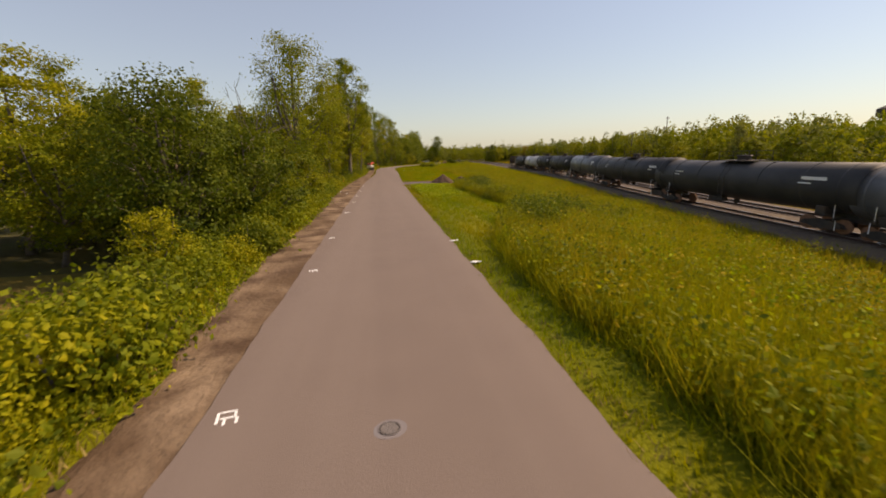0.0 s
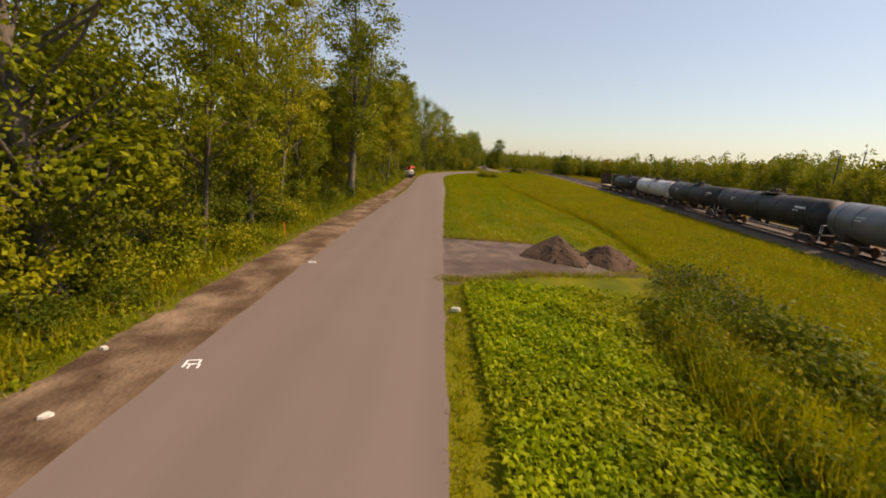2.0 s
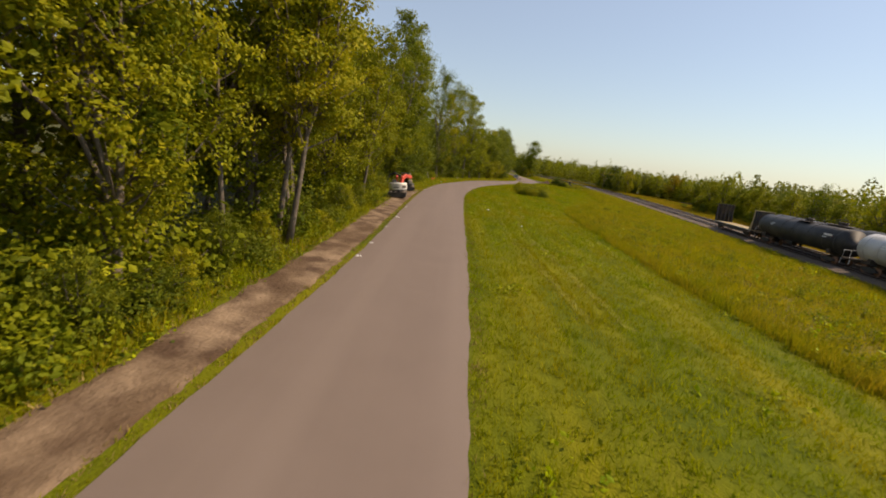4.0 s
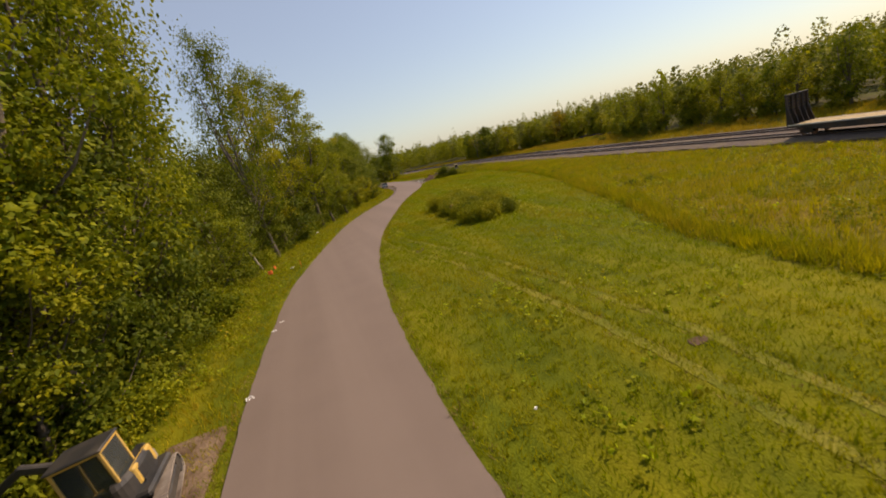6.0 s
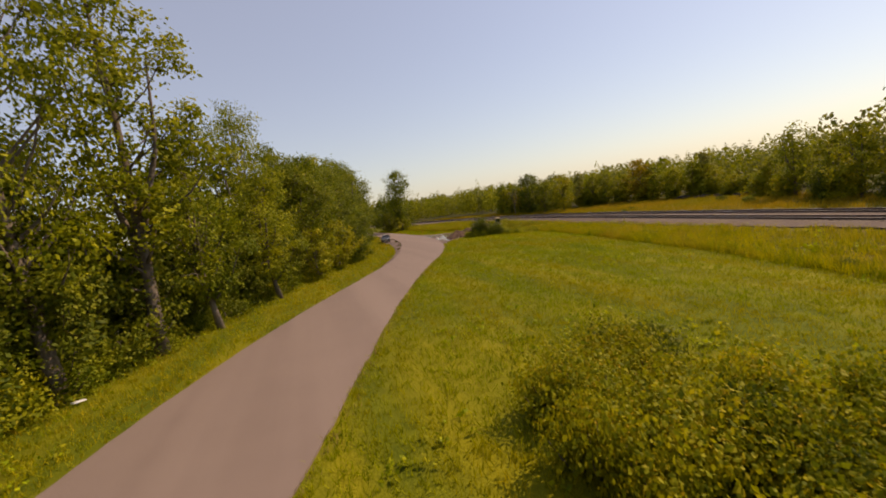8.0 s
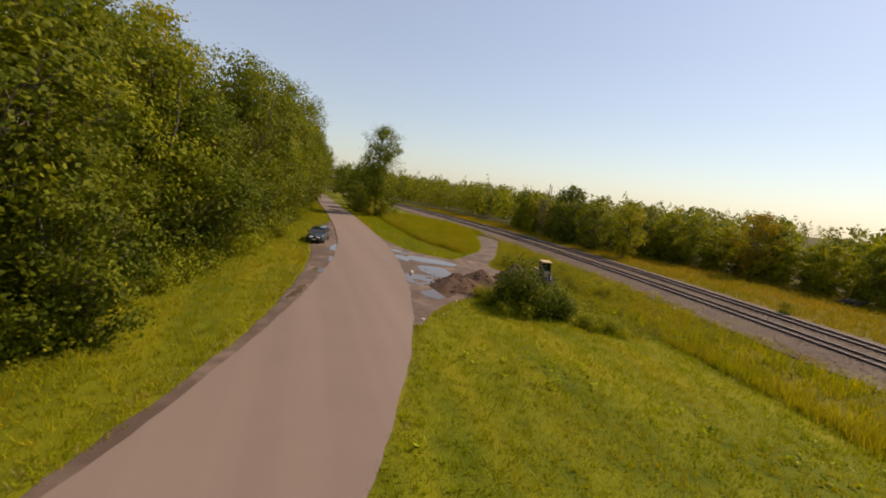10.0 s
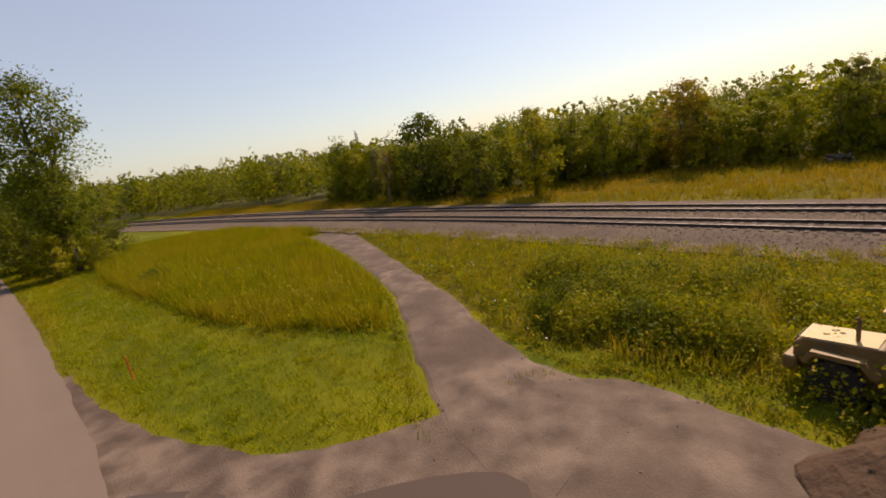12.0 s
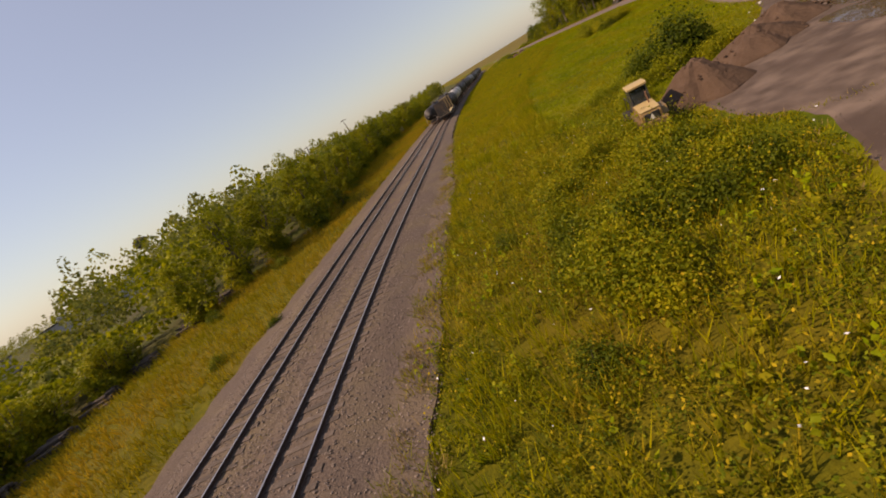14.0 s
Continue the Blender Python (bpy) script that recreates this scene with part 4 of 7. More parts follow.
hh = rng.uniform(6.5, 10.5, len(fc)) + np.where(np.hypot(fc[:, 0] - 60, fc[:, 1] - 220) > 260, 4, 0)
hh *= np.where(fc[:, 0] < TRACK_X(np.clip(fc[:, 1], -150, 600)) + 100, np.clip(0.95 * LINE_H(fc[:, 1]), 0.7, 1.3), 1.1)
fc, hh = np.concatenate([fc, np.array(back_wood)[:, :2]]), np.concatenate([hh, np.array(back_wood)[:, 2]])
hh *= np.where(fc[:, 0] > TRACK_X(np.clip(fc[:, 1], -150, 600)) + 50, np.where(fc[:, 1] < 90, 0.95, np.where(fc[:, 1] < 236, 1.3, np.where(fc[:, 0] > TRACK_X(np.clip(fc[:, 1], -150, 600)) + 80, 1.25, 0.85))), 1.0)
low_gap = (fc[:, 0] > 82) & (fc[:, 0] < 330) & (np.abs(fc[:, 1] - 250 + 0.55 * (fc[:, 0] - 75)) < 14)
hh = np.where(low_gap, 0.42 * hh, hh)  # lower growth towards the works
near_wood = np.hypot(fc[:, 0] - 50, fc[:, 1] - 170) < 230
reps = np.where(near_wood, 210, 100)
cc = np.repeat(np.c_[fc, hh], reps, 0)
dz = rng.beta(1.6, 1.5, len(cc))
rr = 3.2 * np.sin(np.pi * np.clip(0.15 + 0.8 * dz, 0, 1)) * np.sqrt(rng.uniform(0.2, 1, len(cc)))
aa = rng.uniform(0, 6.283, len(cc))
pp = np.c_[cc[:, 0] + rr * np.cos(aa), cc[:, 1] + rr * np.sin(aa), cc[:, 2] * dz]
fv, ff = leaf_cards(pp, np.repeat(np.where(near_wood, 0.66, 1.05), reps)[:, None], rng, 0.3)
far_woods = new("distant_woods", array_mesh("distant_woods", fv, ff, [M_LEAF[1], M_LEAF[1], M_LEAF[4]], False, np.repeat(rng.integers(0, 3, len(fc)), reps)))
tagged(far_woods, "hazy green woods in the far distance", "woods", kind="stuff")

# bushes along the wood edge and in the meadow
BUSHES = {
    "green": make_bush(stand(-7.0, 31.0), "low leafy green bush at the wood edge", "bush", 51, 1.9, 1.5, 2600, 0.14, M_LEAF[0]),
    "light": make_bush(stand(-6.6, 35.0), "low yellow-green bush at the wood edge", "bush", 52, 1.5, 1.3, 2300, 0.13, M_LEAF[1]),
    "dark": make_bush(stand(11.9, 57.0), "dark green weedy bush in the meadow", "bush", 53, 1.3, 1.2, 1500, 0.13, M_LEAF[2]),
    "thicket": make_bush(stand(39.9, 246.0), "tall dense green thicket beside the soil heaps", "bush", 57, 3.4, 1.9, 5600, 0.17, M_LEAF[2]),
    "gold": make_bush(stand(18.0, 185.0), "goldenrod clump with yellow-green leaves", "bush", 54, 1.35, 1.35, 3000, 0.115, M_LEAF[1], flower=M_GOLD, nflower=260),
}


def bush(kind, x, y, s=1.0, sz=None, group="bushes"):
    ob = copy_thing(BUSHES[kind], stand(x, y, (x * 7.1 + y * 3.3) % 6.28, s, sz))
    ob["group"] = group
    return ob


y = 4.0
while y < 300:
    open_edge = 94 < y < 150 and rng.random() < 0.55
    back = rng.uniform(2.6, 5.0) if 92 < y < 180 else 0.0
    if back:
        bush(["green", "dark", "dark"][int(rng.integers(3))], float(WOODS_X(y)) - back, y + 0.8, rng.uniform(1.2, 1.9), group="bushes along the wood edge")
    if not 139 < y < 146 and not 149 < y < 156 and not open_edge:
        bush(["green", "dark", "green", "light", "dark"][int(rng.integers(5))], float(WOODS_X(y)) - rng.uniform(0.5, 2.2), y, rng.uniform(0.6, 1.25), group="bushes along the wood edge")
    y += rng.uniform(1.2, 2.2)
for x, y, s in [(-9.5, 13, 0.9), (-8.2, 8.2, 1.1), (-10, 6, 1.0), (-7.4, 10.8, 0.9), (-7.0, 14.5, 1.2), (-6.6, 19.0, 1.0)]:
    bush("green" if x < -8 else "dark", x, y, s, group="bushes along the wood edge")
for x, y, s in [(11.6, 53.6, 1.1), (12.4, 55.6, 1.2), (11.4, 58.6, 1.0), (13.4, 58.2, 1.1), (9.2, 27.4, 0.9), (9.4, 29.0, 0.8), (7.9, 26.0, 0.8), (10.4, 30.6, 0.8), (11.8, 33.0, 0.8), (13.5, 34.0, 0.8), (16.5, 36.5, 0.7), (10.9, 44.5, 0.7), (10.8, 48.0, 0.75), (11.3, 50.5, 0.9)]:
    bush("dark", x, y, 1.1 * s, 1.05 * s, group="dark weeds in the meadow")
# dark-leaved bushes added to stand for shade along the tall meadow's near side
eg = np.random.default_rng(77)
for k in range(26):
    y = 26 + 1.4 * k
    if not 61 < y < 72:
        bush("dark", float(MEADOW_X(y)) + eg.uniform(0.2, 1.0), y, eg.uniform(0.6, 0.95), eg.uniform(0.6, 0.95), group="dark weeds in the meadow")
tg = np.random.default_rng(185)
for k in range(60):
    a, r = tg.uniform(0, 6.28), math.sqrt(tg.uniform(0, 1))
    u, w = 4.3 * r * math.cos(a), 10.5 * r * math.sin(a)
    bush("gold" if tg.random() < 0.72 else "dark", 20.0 + u * 0.8 + w * 0.12, 185.2 + w, tg.uniform(0.65, 1.05), tg.uniform(0.85, 1.25), group="goldenrod thicket in the mown field")
for kind, x, y, s in [("green", 38.6, 244.9, 0.7), ("thicket", 41.4, 244.9, 0.6), ("green", 43.0, 243.4, 0.6), ("green", 38.0, 246.9, 0.6), ("light", 39.4, 248.6, 0.6), ("light", 41.2, 248.0, 0.9), ("green", 44.2, 242.8, 0.6), ("light", 38.0, 248.2, 0.6), ("light", 43.2, 247.6, 0.8), ("light", 44.6, 249.4, 0.8)]:
    bush(kind, x, y, s, group="bush thicket by the soil heaps")
for x, y, s in [(32.5, 174.1, 0.45), (40.2, 198.6, 0.5), (35.0, 174.4, 0.4), (34.8, 174.0, 0.5), (54.4, 266.7, 0.6), (60, 150, 0.5), (47.2, 262.0, 0.7), (55.1, 257.5, 0.6), (78, 231, 0.9), (82, 239, 0.8), (74, 252, 0.6), (70.5, 250, 0.5), (42.5, 292.0, 0.8), (44.5, 285, 0.5)]:
    bush("dark", x, y, s, group="scattered weeds")
for k in range(34):  # tall flowering weeds between the lot and the railway
    bush("gold" if k % 4 else "dark", 46.8 + rng.uniform(0, 6.5), 252 + rng.uniform(0, 14), rng.uniform(0.6, 1.0), rng.uniform(0.75, 1.15), group="goldenrod by the railway")

# ---- grass ----
def blades(name, xy, height, per, spread, width, mats, label, seed, lean=0.35):
    """Tufts of bent blades on the ground, all in one sheet of vegetation."""
    g = np.random.default_rng(seed)
    n = len(xy) * per
    base = np.repeat(xy, per, 0) + g.normal(0, spread, (n, 2))
    h = np.repeat(height, per) * g.uniform(0.55, 1.15, n)
    a = g.uniform(0, 6.283, n)
    w = width * g.uniform(0.7, 1.3, n)
    z = ground(base[:, 0], base[:, 1])
    dx, dy = np.cos(a) * w, np.sin(a) * w
    l = g.normal(0, lean, (n, 2)) * h[:, None]
    tip = np.c_[base + l, z + h]
    v = np.stack([np.c_[base[:, 0] - dx, base[:, 1] - dy, z - 0.02], np.c_[base[:, 0] + dx, base[:, 1] + dy, z - 0.02], tip], 1).reshape(-1, 3)
    f = np.arange(3 * n).reshape(n, 3)
    kind = np.repeat(g.integers(0, len(mats), len(xy)), per)
    ob = new(name, array_mesh(name, v, f, mats, False, kind))
    return tagged(ob, label, "grass", kind="stuff")


def scatter(y0, y1, left, right, density, seed):
    g = np.random.default_rng(seed)
    span = float(np.max(right(np.linspace(y0, y1, 60)) - left(np.linspace(y0, y1, 60))))
    n = int((y1 - y0) * span * density)
    ys = g.uniform(y0, y1, n)
    xs = left(ys) + g.uniform(0, span, n)
    keep = xs < right(ys)
    return np.c_[xs[keep], ys[keep]]


def off_paving(p):
    x, y = p[:, 0], p[:, 1]
    lot = (y > 242.4) & (y < 276.8) & (x < LOT_R(y) + 0.1) & (x > ROAD_R(y) - 0.5)
    drive = (y > 259) & (y < 297) & (x > DRIVE_L(y) - 0.1) & (x < DRIVE_R(y) + 0.1)
    drive1 = (y > 62) & (y < 71.6) & (x < 14) & (x > 2)
    return p[~(lot | drive | drive1)]


tall = off_paving(scatter(-10, 330, lambda y: MEADOW_X(y), lambda y: TRACK_X(y) - np.interp(y, [205, 240], [3.3, 4.9]), 6.0, 1))
ht = np.interp(tall[:, 1], [0, 30, 62, 75, 110, 180, 240, 300], [0.8, 0.8, 0.8, 0.7, 0.55, 0.5, 0.7, 0.6]) * (1 + 0.25 * wave(tall[:, 0], tall[:, 1], 3.0, 2))
ht = ht * np.clip(np.where((tall[:, 1] > 259) & (tall[:, 1] < 297), tall[:, 0] - DRIVE_R(tall[:, 1]), 9) / 1.6, 0.25, 1)
blades("meadow_grass", tall, ht, 8, 0.16, 0.022, [M_TALL, M_TALL, M_TALLG], "tall yellow-green meadow grass and goldenrod", 2)
short = off_paving(scatter(-10, 330, lambda y: ROAD_R(y) + 0.12, lambda y: MEADOW_X(y) + 0.4, 24.0, 3))
blades("mown_grass", short, 0.1 + 0.07 * (wave(short[:, 0], short[:, 1], 0.9, 3) + 1) + 0.04 * (wave(short[:, 0], short[:, 1], 4.0, 6) + 1), 4, 0.1, 0.017, [M_GRASS], "short mown green grass of the verge", 4, 0.5)
left_v = scatter(152, 330, lambda y: WOODS_X(y) - 0.8, lambda y: ROAD_L(y) - np.interp(y, [230, 236, 250, 268, 285, 290], [0.15, 0.4, 1.2, 3.0, 1.6, 0.2]), 14.0, 5)
blades("verge_grass", left_v, 0.16 + 0.1 * (wave(left_v[:, 0], left_v[:, 1], 1.5, 4) + 1), 5, 0.09, 0.015, [M_GRASS, M_TALL, M_TALLG], "yellow-green grass strip below the trees", 6, 0.5)
edge_v = scatter(-10, 160, lambda y: WOODS_X(y) - 3.5, lambda y: WOODS_X(y) + 0.15, 9.0, 7)
blades("wood_edge_weeds", edge_v, 0.4 + 0.2 * (wave(edge_v[:, 0], edge_v[:, 1], 1.5, 4) + 1), 6, 0.12, 0.02, [M_GRASS, M_TALLG], "rank weeds between dirt shoulder and wood", 8)
strip = scatter(95, 160, lambda y: ROAD_L(y) - 0.55, lambda y: ROAD_L(y) - 0.05, 30.0, 9)
blades("edge_grass", strip, np.full(len(strip), 0.12), 5, 0.06, 0.012, [M_DRY, M_DRY, M_GRASS], "thin grass fringe on the asphalt edge", 10, 0.5)
fringe = off_paving(scatter(-10, 330, lambda y: ROAD_R(y) + 0.02, lambda y: ROAD_R(y) + 0.5, 22.0, 11))
blades("edge_grass", fringe, np.full(len(fringe), 0.17), 5, 0.08, 0.013, [M_DRY, M_GRASS], "dry grass fringe on the asphalt edge", 12, 0.5)
beyond = scatter(-40, 380, lambda y: TRACK_X(y) + 9.2, lambda y: TRACK_X(y) + np.interp(y, [120, 200, 215, 232, 250, 270, 285, 300], [30, 22, 19, 28, 33, 31, 23, 19]), 3.6, 13)
blades("far_meadow_grass", beyond, np.full(len(beyond), 0.6), 6, 0.2, 0.035, [M_FAR], "dry orange-tinted meadow beyond the railway", 14)
near_meadow = off_paving(scatter(-8, 95, lambda y: MEADOW_X(y) - 0.3, lambda y: MEADOW_X(y) + 15, 12.0, 15))
hm = np.interp(near_meadow[:, 1], [0, 60, 95], [0.85, 0.8, 0.55]) * (1 + 0.5 * wave(near_meadow[:, 0], near_meadow[:, 1], 2.2, 5))
blades("near_meadow_grass", near_meadow, hm, 9, 0.14, 0.014, [M_TALLG, M_TALL, M_TALLG], "dense yellow-green meadow growth beside the verge", 16, 0.45)

bank = off_paving(scatter(-8, 62, lambda y: MEADOW_X(y) - 0.1, lambda y: MEADOW_X(y) + 1.5, 24.0, 17))
blades("meadow_edge_grass", bank, 1.05 * (1 + 0.3 * wave(bank[:, 0], bank[:, 1], 1.7, 5)), 9, 0.13, 0.016, [M_TALLG, M_TALLG, M_TALL], "tall rank growth standing along the meadow edge", 18, 0.28)
bank2 = off_paving(scatter(72, 242, lambda y: MEADOW_X(y) - 0.2, lambda y: MEADOW_X(y) + 1.6, 12.0, 19))
blades("meadow_edge_grass", bank2, 0.75 * (1 + 0.35 * wave(bank2[:, 0], bank2[:, 1], 2.3, 5)), 8, 0.15, 0.022, [M_TALLG, M_TALLG, M_TALL], "rank growth standing along the mown field", 20, 0.3)
ISLAND_X = curve_of([(267, 44.2), (270, 43.0), (273, 41.6), (276, 40.9), (285, 40.5), (295, 40.3), (312, 41.6), (330, 44)])
isl = scatter(268, 320, lambda y: ISLAND_X(y), lambda y: np.where(y < 297, DRIVE_L(y) - 0.7, TRACK_X(y) - 4.5), 14.0, 25)
blades("island_meadow", isl, 0.95 * (1 + 0.3 * wave(isl[:, 0], isl[:, 1], 2.0, 4)), 8, 0.15, 0.02, [M_TALLG, M_TALL, M_TALLG], "tall yellow-green grass between road and drive", 26, 0.3)


def weeds(name, xy, height, per, leaf, spread, mats, shares, label, seed):
    """Leafy stalks on the ground: leaves set up each stalk, the topmost in the last material."""
    g = np.random.default_rng(seed)
    n = len(xy)
    u = np.tile(np.linspace(0.15, 1.0, per), n) + g.normal(0, 0.05, n * per)
    top = np.repeat(np.asarray(height) * g.uniform(0.6, 1.25, n), per)
    base = np.repeat(xy, per, 0)
    tilt = np.repeat(g.normal(0, 0.14, (n, 2)), per, 0)
    p = base + tilt * (u * top)[:, None] + g.normal(0, spread, (n * per, 2)) * (1.15 - 0.6 * u)[:, None]
    v, f = leaf_cards(np.c_[p, ground(p[:, 0], p[:, 1]) + u * top], leaf, g, 1.1)
    own = g.choice(len(mats) - 1, n, p=shares)
    kind = np.where((u > 0.86) & (np.repeat(g.uniform(size=n), per) < 0.3), len(mats) - 1, np.repeat(own, per))
    return tagged(new(name, array_mesh(name, v, f, mats, False, kind)), label, "weeds", kind="stuff")


iw = scatter(268, 318, lambda y: ISLAND_X(y) - 0.1, lambda y: np.minimum(ISLAND_X(y) + 5.0, np.where(y < 297, DRIVE_L(y) - 1.2, 99)), 7.0, 27)
weeds("island_goldenrod", iw, 0.95 * (1 + 0.25 * wave(iw[:, 0], iw[:, 1], 2.0, 4)), 10, 0.1, 0.12, [M_LEAF[0], M_WEED, M_WEED_Y, M_GOLD], [0.34, 0.26, 0.4], "goldenrod and leafy weeds standing between road and drive", 28)
bw = off_paving(scatter(-8, 62, lambda y: MEADOW_X(y) - 0.1, lambda y: MEADOW_X(y) + 1.4, 14.0, 29))
weeds("meadow_edge_weeds", bw, 1.0 * (1 + 0.3 * wave(bw[:, 0], bw[:, 1], 1.7, 5)), 11, 0.12, 0.14, [M_LEAF[2], M_LEAF[0], M_WEED_Y, M_WEED_Y], [0.4, 0.3, 0.3], "dark leafy weeds standing along the meadow edge", 30)
dw = off_paving(scatter(-8, 160, lambda y: MEADOW_X(y), lambda y: np.minimum(MEADOW_X(y) + 18, TRACK_X(y) - 4), 9.0, 91))
dw = dw[wave(dw[:, 0], dw[:, 1], 2.6, 13) > 0.42]
weeds("meadow_dark_weeds", dw, np.interp(dw[:, 1], [0, 60, 90], [1.05, 0.95, 0.6]), 10, 0.11, 0.16, [M_LEAF[2], M_LEAF[0], M_TALLG, M_LEAF[0]], [0.5, 0.3, 0.2], "darker leafy clumps standing in the meadow", 92)
bramble = scatter(55.5, 64.5, lambda y: 11.9 + 0.12 * (y - 55.5), lambda y: 14.2 + 0.1 * (y - 55.5), 26.0, 93)
weeds("meadow_brambles", bramble, 1.25 * (1 + 0.35 * wave(bramble[:, 0], bramble[:, 1], 1.6, 8)), 14, 0.11, 0.2, [M_LEAF[2], M_LEAF[2], M_BARK, M_LEAF[2]], [0.55, 0.25, 0.2], "dark brambles at the edge of the leafy ground cover", 94)
w6 = scatter(160, 200, lambda y: WOODS_X(y) + 0.3, lambda y: ROAD_L(y) - 0.9, 5.0, 95)
w6 = w6[wave(w6[:, 0], w6[:, 1], 1.9, 5) > -0.1]
weeds("shaded_verge_weeds", w6, 0.38 * (1 + 0.4 * wave(w6[:, 0], w6[:, 1], 1.5, 9)), 9, 0.12, 0.15, [M_LEAF[0], M_WEED, M_WEED_Y, M_GOLD], [0.4, 0.35, 0.25], "leafy weeds and goldenrod in the roadside verge", 96)
bushy = np.concatenate([scatter(22.5, 30.5, lambda y: MEADOW_X(y) + 0.2, lambda y: MEADOW_X(y) + 3.4, 20.0, 97), scatter(29, 33, lambda y: MEADOW_X(y) + 3.0, lambda y: MEADOW_X(y) + 8.5, 12.0, 98), scatter(38, 44, lambda y: MEADOW_X(y) + 0.1, lambda y: MEADOW_X(y) + 2.6, 16.0, 99)])
bushy = bushy[wave(bushy[:, 0], bushy[:, 1], 1.7, 12) > -0.45]
weeds("meadow_bushes", bushy, 1.3 * (1 + 0.3 * wave(bushy[:, 0], bushy[:, 1], 1.7, 12)), 14, 0.12, 0.2, [M_LEAF[2], M_LEAF[0], M_LEAF[2], M_LEAF[0]], [0.5, 0.25, 0.25], "dark leafy bushes along the meadow edge", 100)
w1 = off_paving(scatter(-8, 95, lambda y: MEADOW_X(y) - 0.2, lambda y: MEADOW_X(y) + 15, 8.0, 41))
weeds("meadow_goldenrod", w1, np.interp(w1[:, 1], [0, 60, 95], [1.15, 1.0, 0.6]) * (0.8 + 0.35 * wave(w1[:, 0], w1[:, 1], 3.5, 6)), 10, 0.11, 0.13, [M_LEAF[0], M_WEED, M_WEED_Y, M_GOLD], [0.28, 0.32, 0.4], "goldenrod and leafy weeds standing in the meadow", 42)
w2 = off_paving(scatter(242, 300, lambda y: 43.5 + 0 * y, lambda y: TRACK_X(y) - 4.6, 18.0, 43))
mound = np.exp(-((w2[:, 0] - 50.5) / 4.0) ** 2 - ((w2[:, 1] - 259) / 8) ** 2)
near_drive = np.clip(np.where(w2[:, 1] > 259, w2[:, 0] - DRIVE_R(w2[:, 1]), 9) / 1.6, 0.2, 1)
clumps = wave(w2[:, 0], w2[:, 1], 1.5, 21)
w2, mound, near_drive = w2[clumps > -0.35], mound[clumps > -0.35], near_drive[clumps > -0.35]
weeds("railway_weeds", w2, near_drive * (0.45 + 1.45 * mound) * (0.85 + 0.5 * wave(w2[:, 0], w2[:, 1], 1.5, 21)), 11, 0.075, 0.09, [M_LEAF[2], M_WEED_Y, M_TALLG, M_LEAF[0], M_GOLD], [0.36, 0.2, 0.24, 0.2], "tall goldenrod and leafy weeds beside the railway", 44)
w3 = scatter(-4, 236, lambda y: WOODS_X(y) - 2.2, lambda y: WOODS_X(y) + 0.5, 5.0, 45)
w3 = w3[((w3[:, 1] < 139) | (w3[:, 1] > 157)) & ((w3[:, 1] < 96) | (w3[:, 1] > 150) | (w3[:, 0] > WOODS_X(w3[:, 1]) - 0.9))]
weeds("roadside_weeds", w3, 0.45 * (0.9 + 0.4 * wave(w3[:, 0], w3[:, 1], 1.8, 3)), 11, 0.115, 0.15, [M_LEAF[0], M_LEAF[2], M_WEED, M_WEED_Y, M_WEED_Y], [0.34, 0.38, 0.16, 0.12], "rank leafy weeds along the wood edge", 46)
w4 = off_paving(scatter(100, 300, lambda y: MEADOW_X(y), lambda y: TRACK_X(y) - 4, 1.6, 47))
w4 = w4[wave(w4[:, 0], w4[:, 1], 5.0, 7) > 0.1]
weeds("meadow_weeds", w4, np.full(len(w4), 0.65), 8, 0.17, 0.16, [M_WEED, M_WEED_Y, M_WEED_Y], [0.4, 0.6], "scattered leafy weeds in the rough meadow", 48)
w5 = off_paving(scatter(96, 240, lambda y: ROAD_R(y) + 0.8, lambda y: MEADOW_X(y), 1.5, 49))
w5 = w5[wave(w5[:, 0], w5[:, 1], 6.0, 11) > 0.25]
weeds("verge_weeds", w5, np.full(len(w5), 0.24), 7, 0.15, 0.15, [M_WEED, M_WEED_Y, M_WEED], [0.7, 0.3], "low broad-leaved weeds in the mown grass", 50)
rims = [(DRIVE_L, 262, 295, -0.35), (DRIVE_R, 262, 294, 0.3), (LOT_R, 243, 262, 0.3), (SHOULDER_L, 230, 289, -0.3), (lambda y: np.maximum(WOODS_X(y) + 0.2, ROAD_L(y) - 2.6), -6, 150, -0.1)]
rim = np.concatenate([scatter(a, b, lambda y, c=c, o=o: c(y) + o - 0.3, lambda y, c=c, o=o: c(y) + o + 0.3, 30.0, 60 + i) for i, (c, a, b, o) in enumerate(rims)])
gap = scatter(215, 320, lambda y: TRACK_X(y) + 1.45, lambda y: TRACK_X(y) + FAR_TRACK - 1.45, 7.0, 68)
gap = gap[wave(gap[:, 0], gap[:, 1], 3.0, 7) > -0.2]
blades("track_weeds", gap, np.full(len(gap), 0.56), 4, 0.1, 0.016, [M_TALLG, M_DRY], "sparse weeds in the ballast between the tracks", 69, 0.6)
slope = scatter(215, 320, lambda y: TRACK_X(y) - np.interp(y, [205, 240], [2.9, 4.9]), lambda y: TRACK_X(y) - np.interp(y, [205, 240], [2.3, 3.2]), 12.0, 70)
slope = slope[wave(slope[:, 0], slope[:, 1], 2.0, 9) > -0.1]
blades("slope_weeds", slope, np.full(len(slope), 0.46), 7, 0.14, 0.02, [M_DRY, M_TALLG], "dry weeds creeping up the ballast slope", 71, 0.6)
blades("rim_grass", rim, np.full(len(rim), 0.2), 4, 0.08, 0.015, [M_GRASS, M_DRY, M_GRASS], "ragged grass overhanging the edges of dirt and gravel", 62, 0.6)
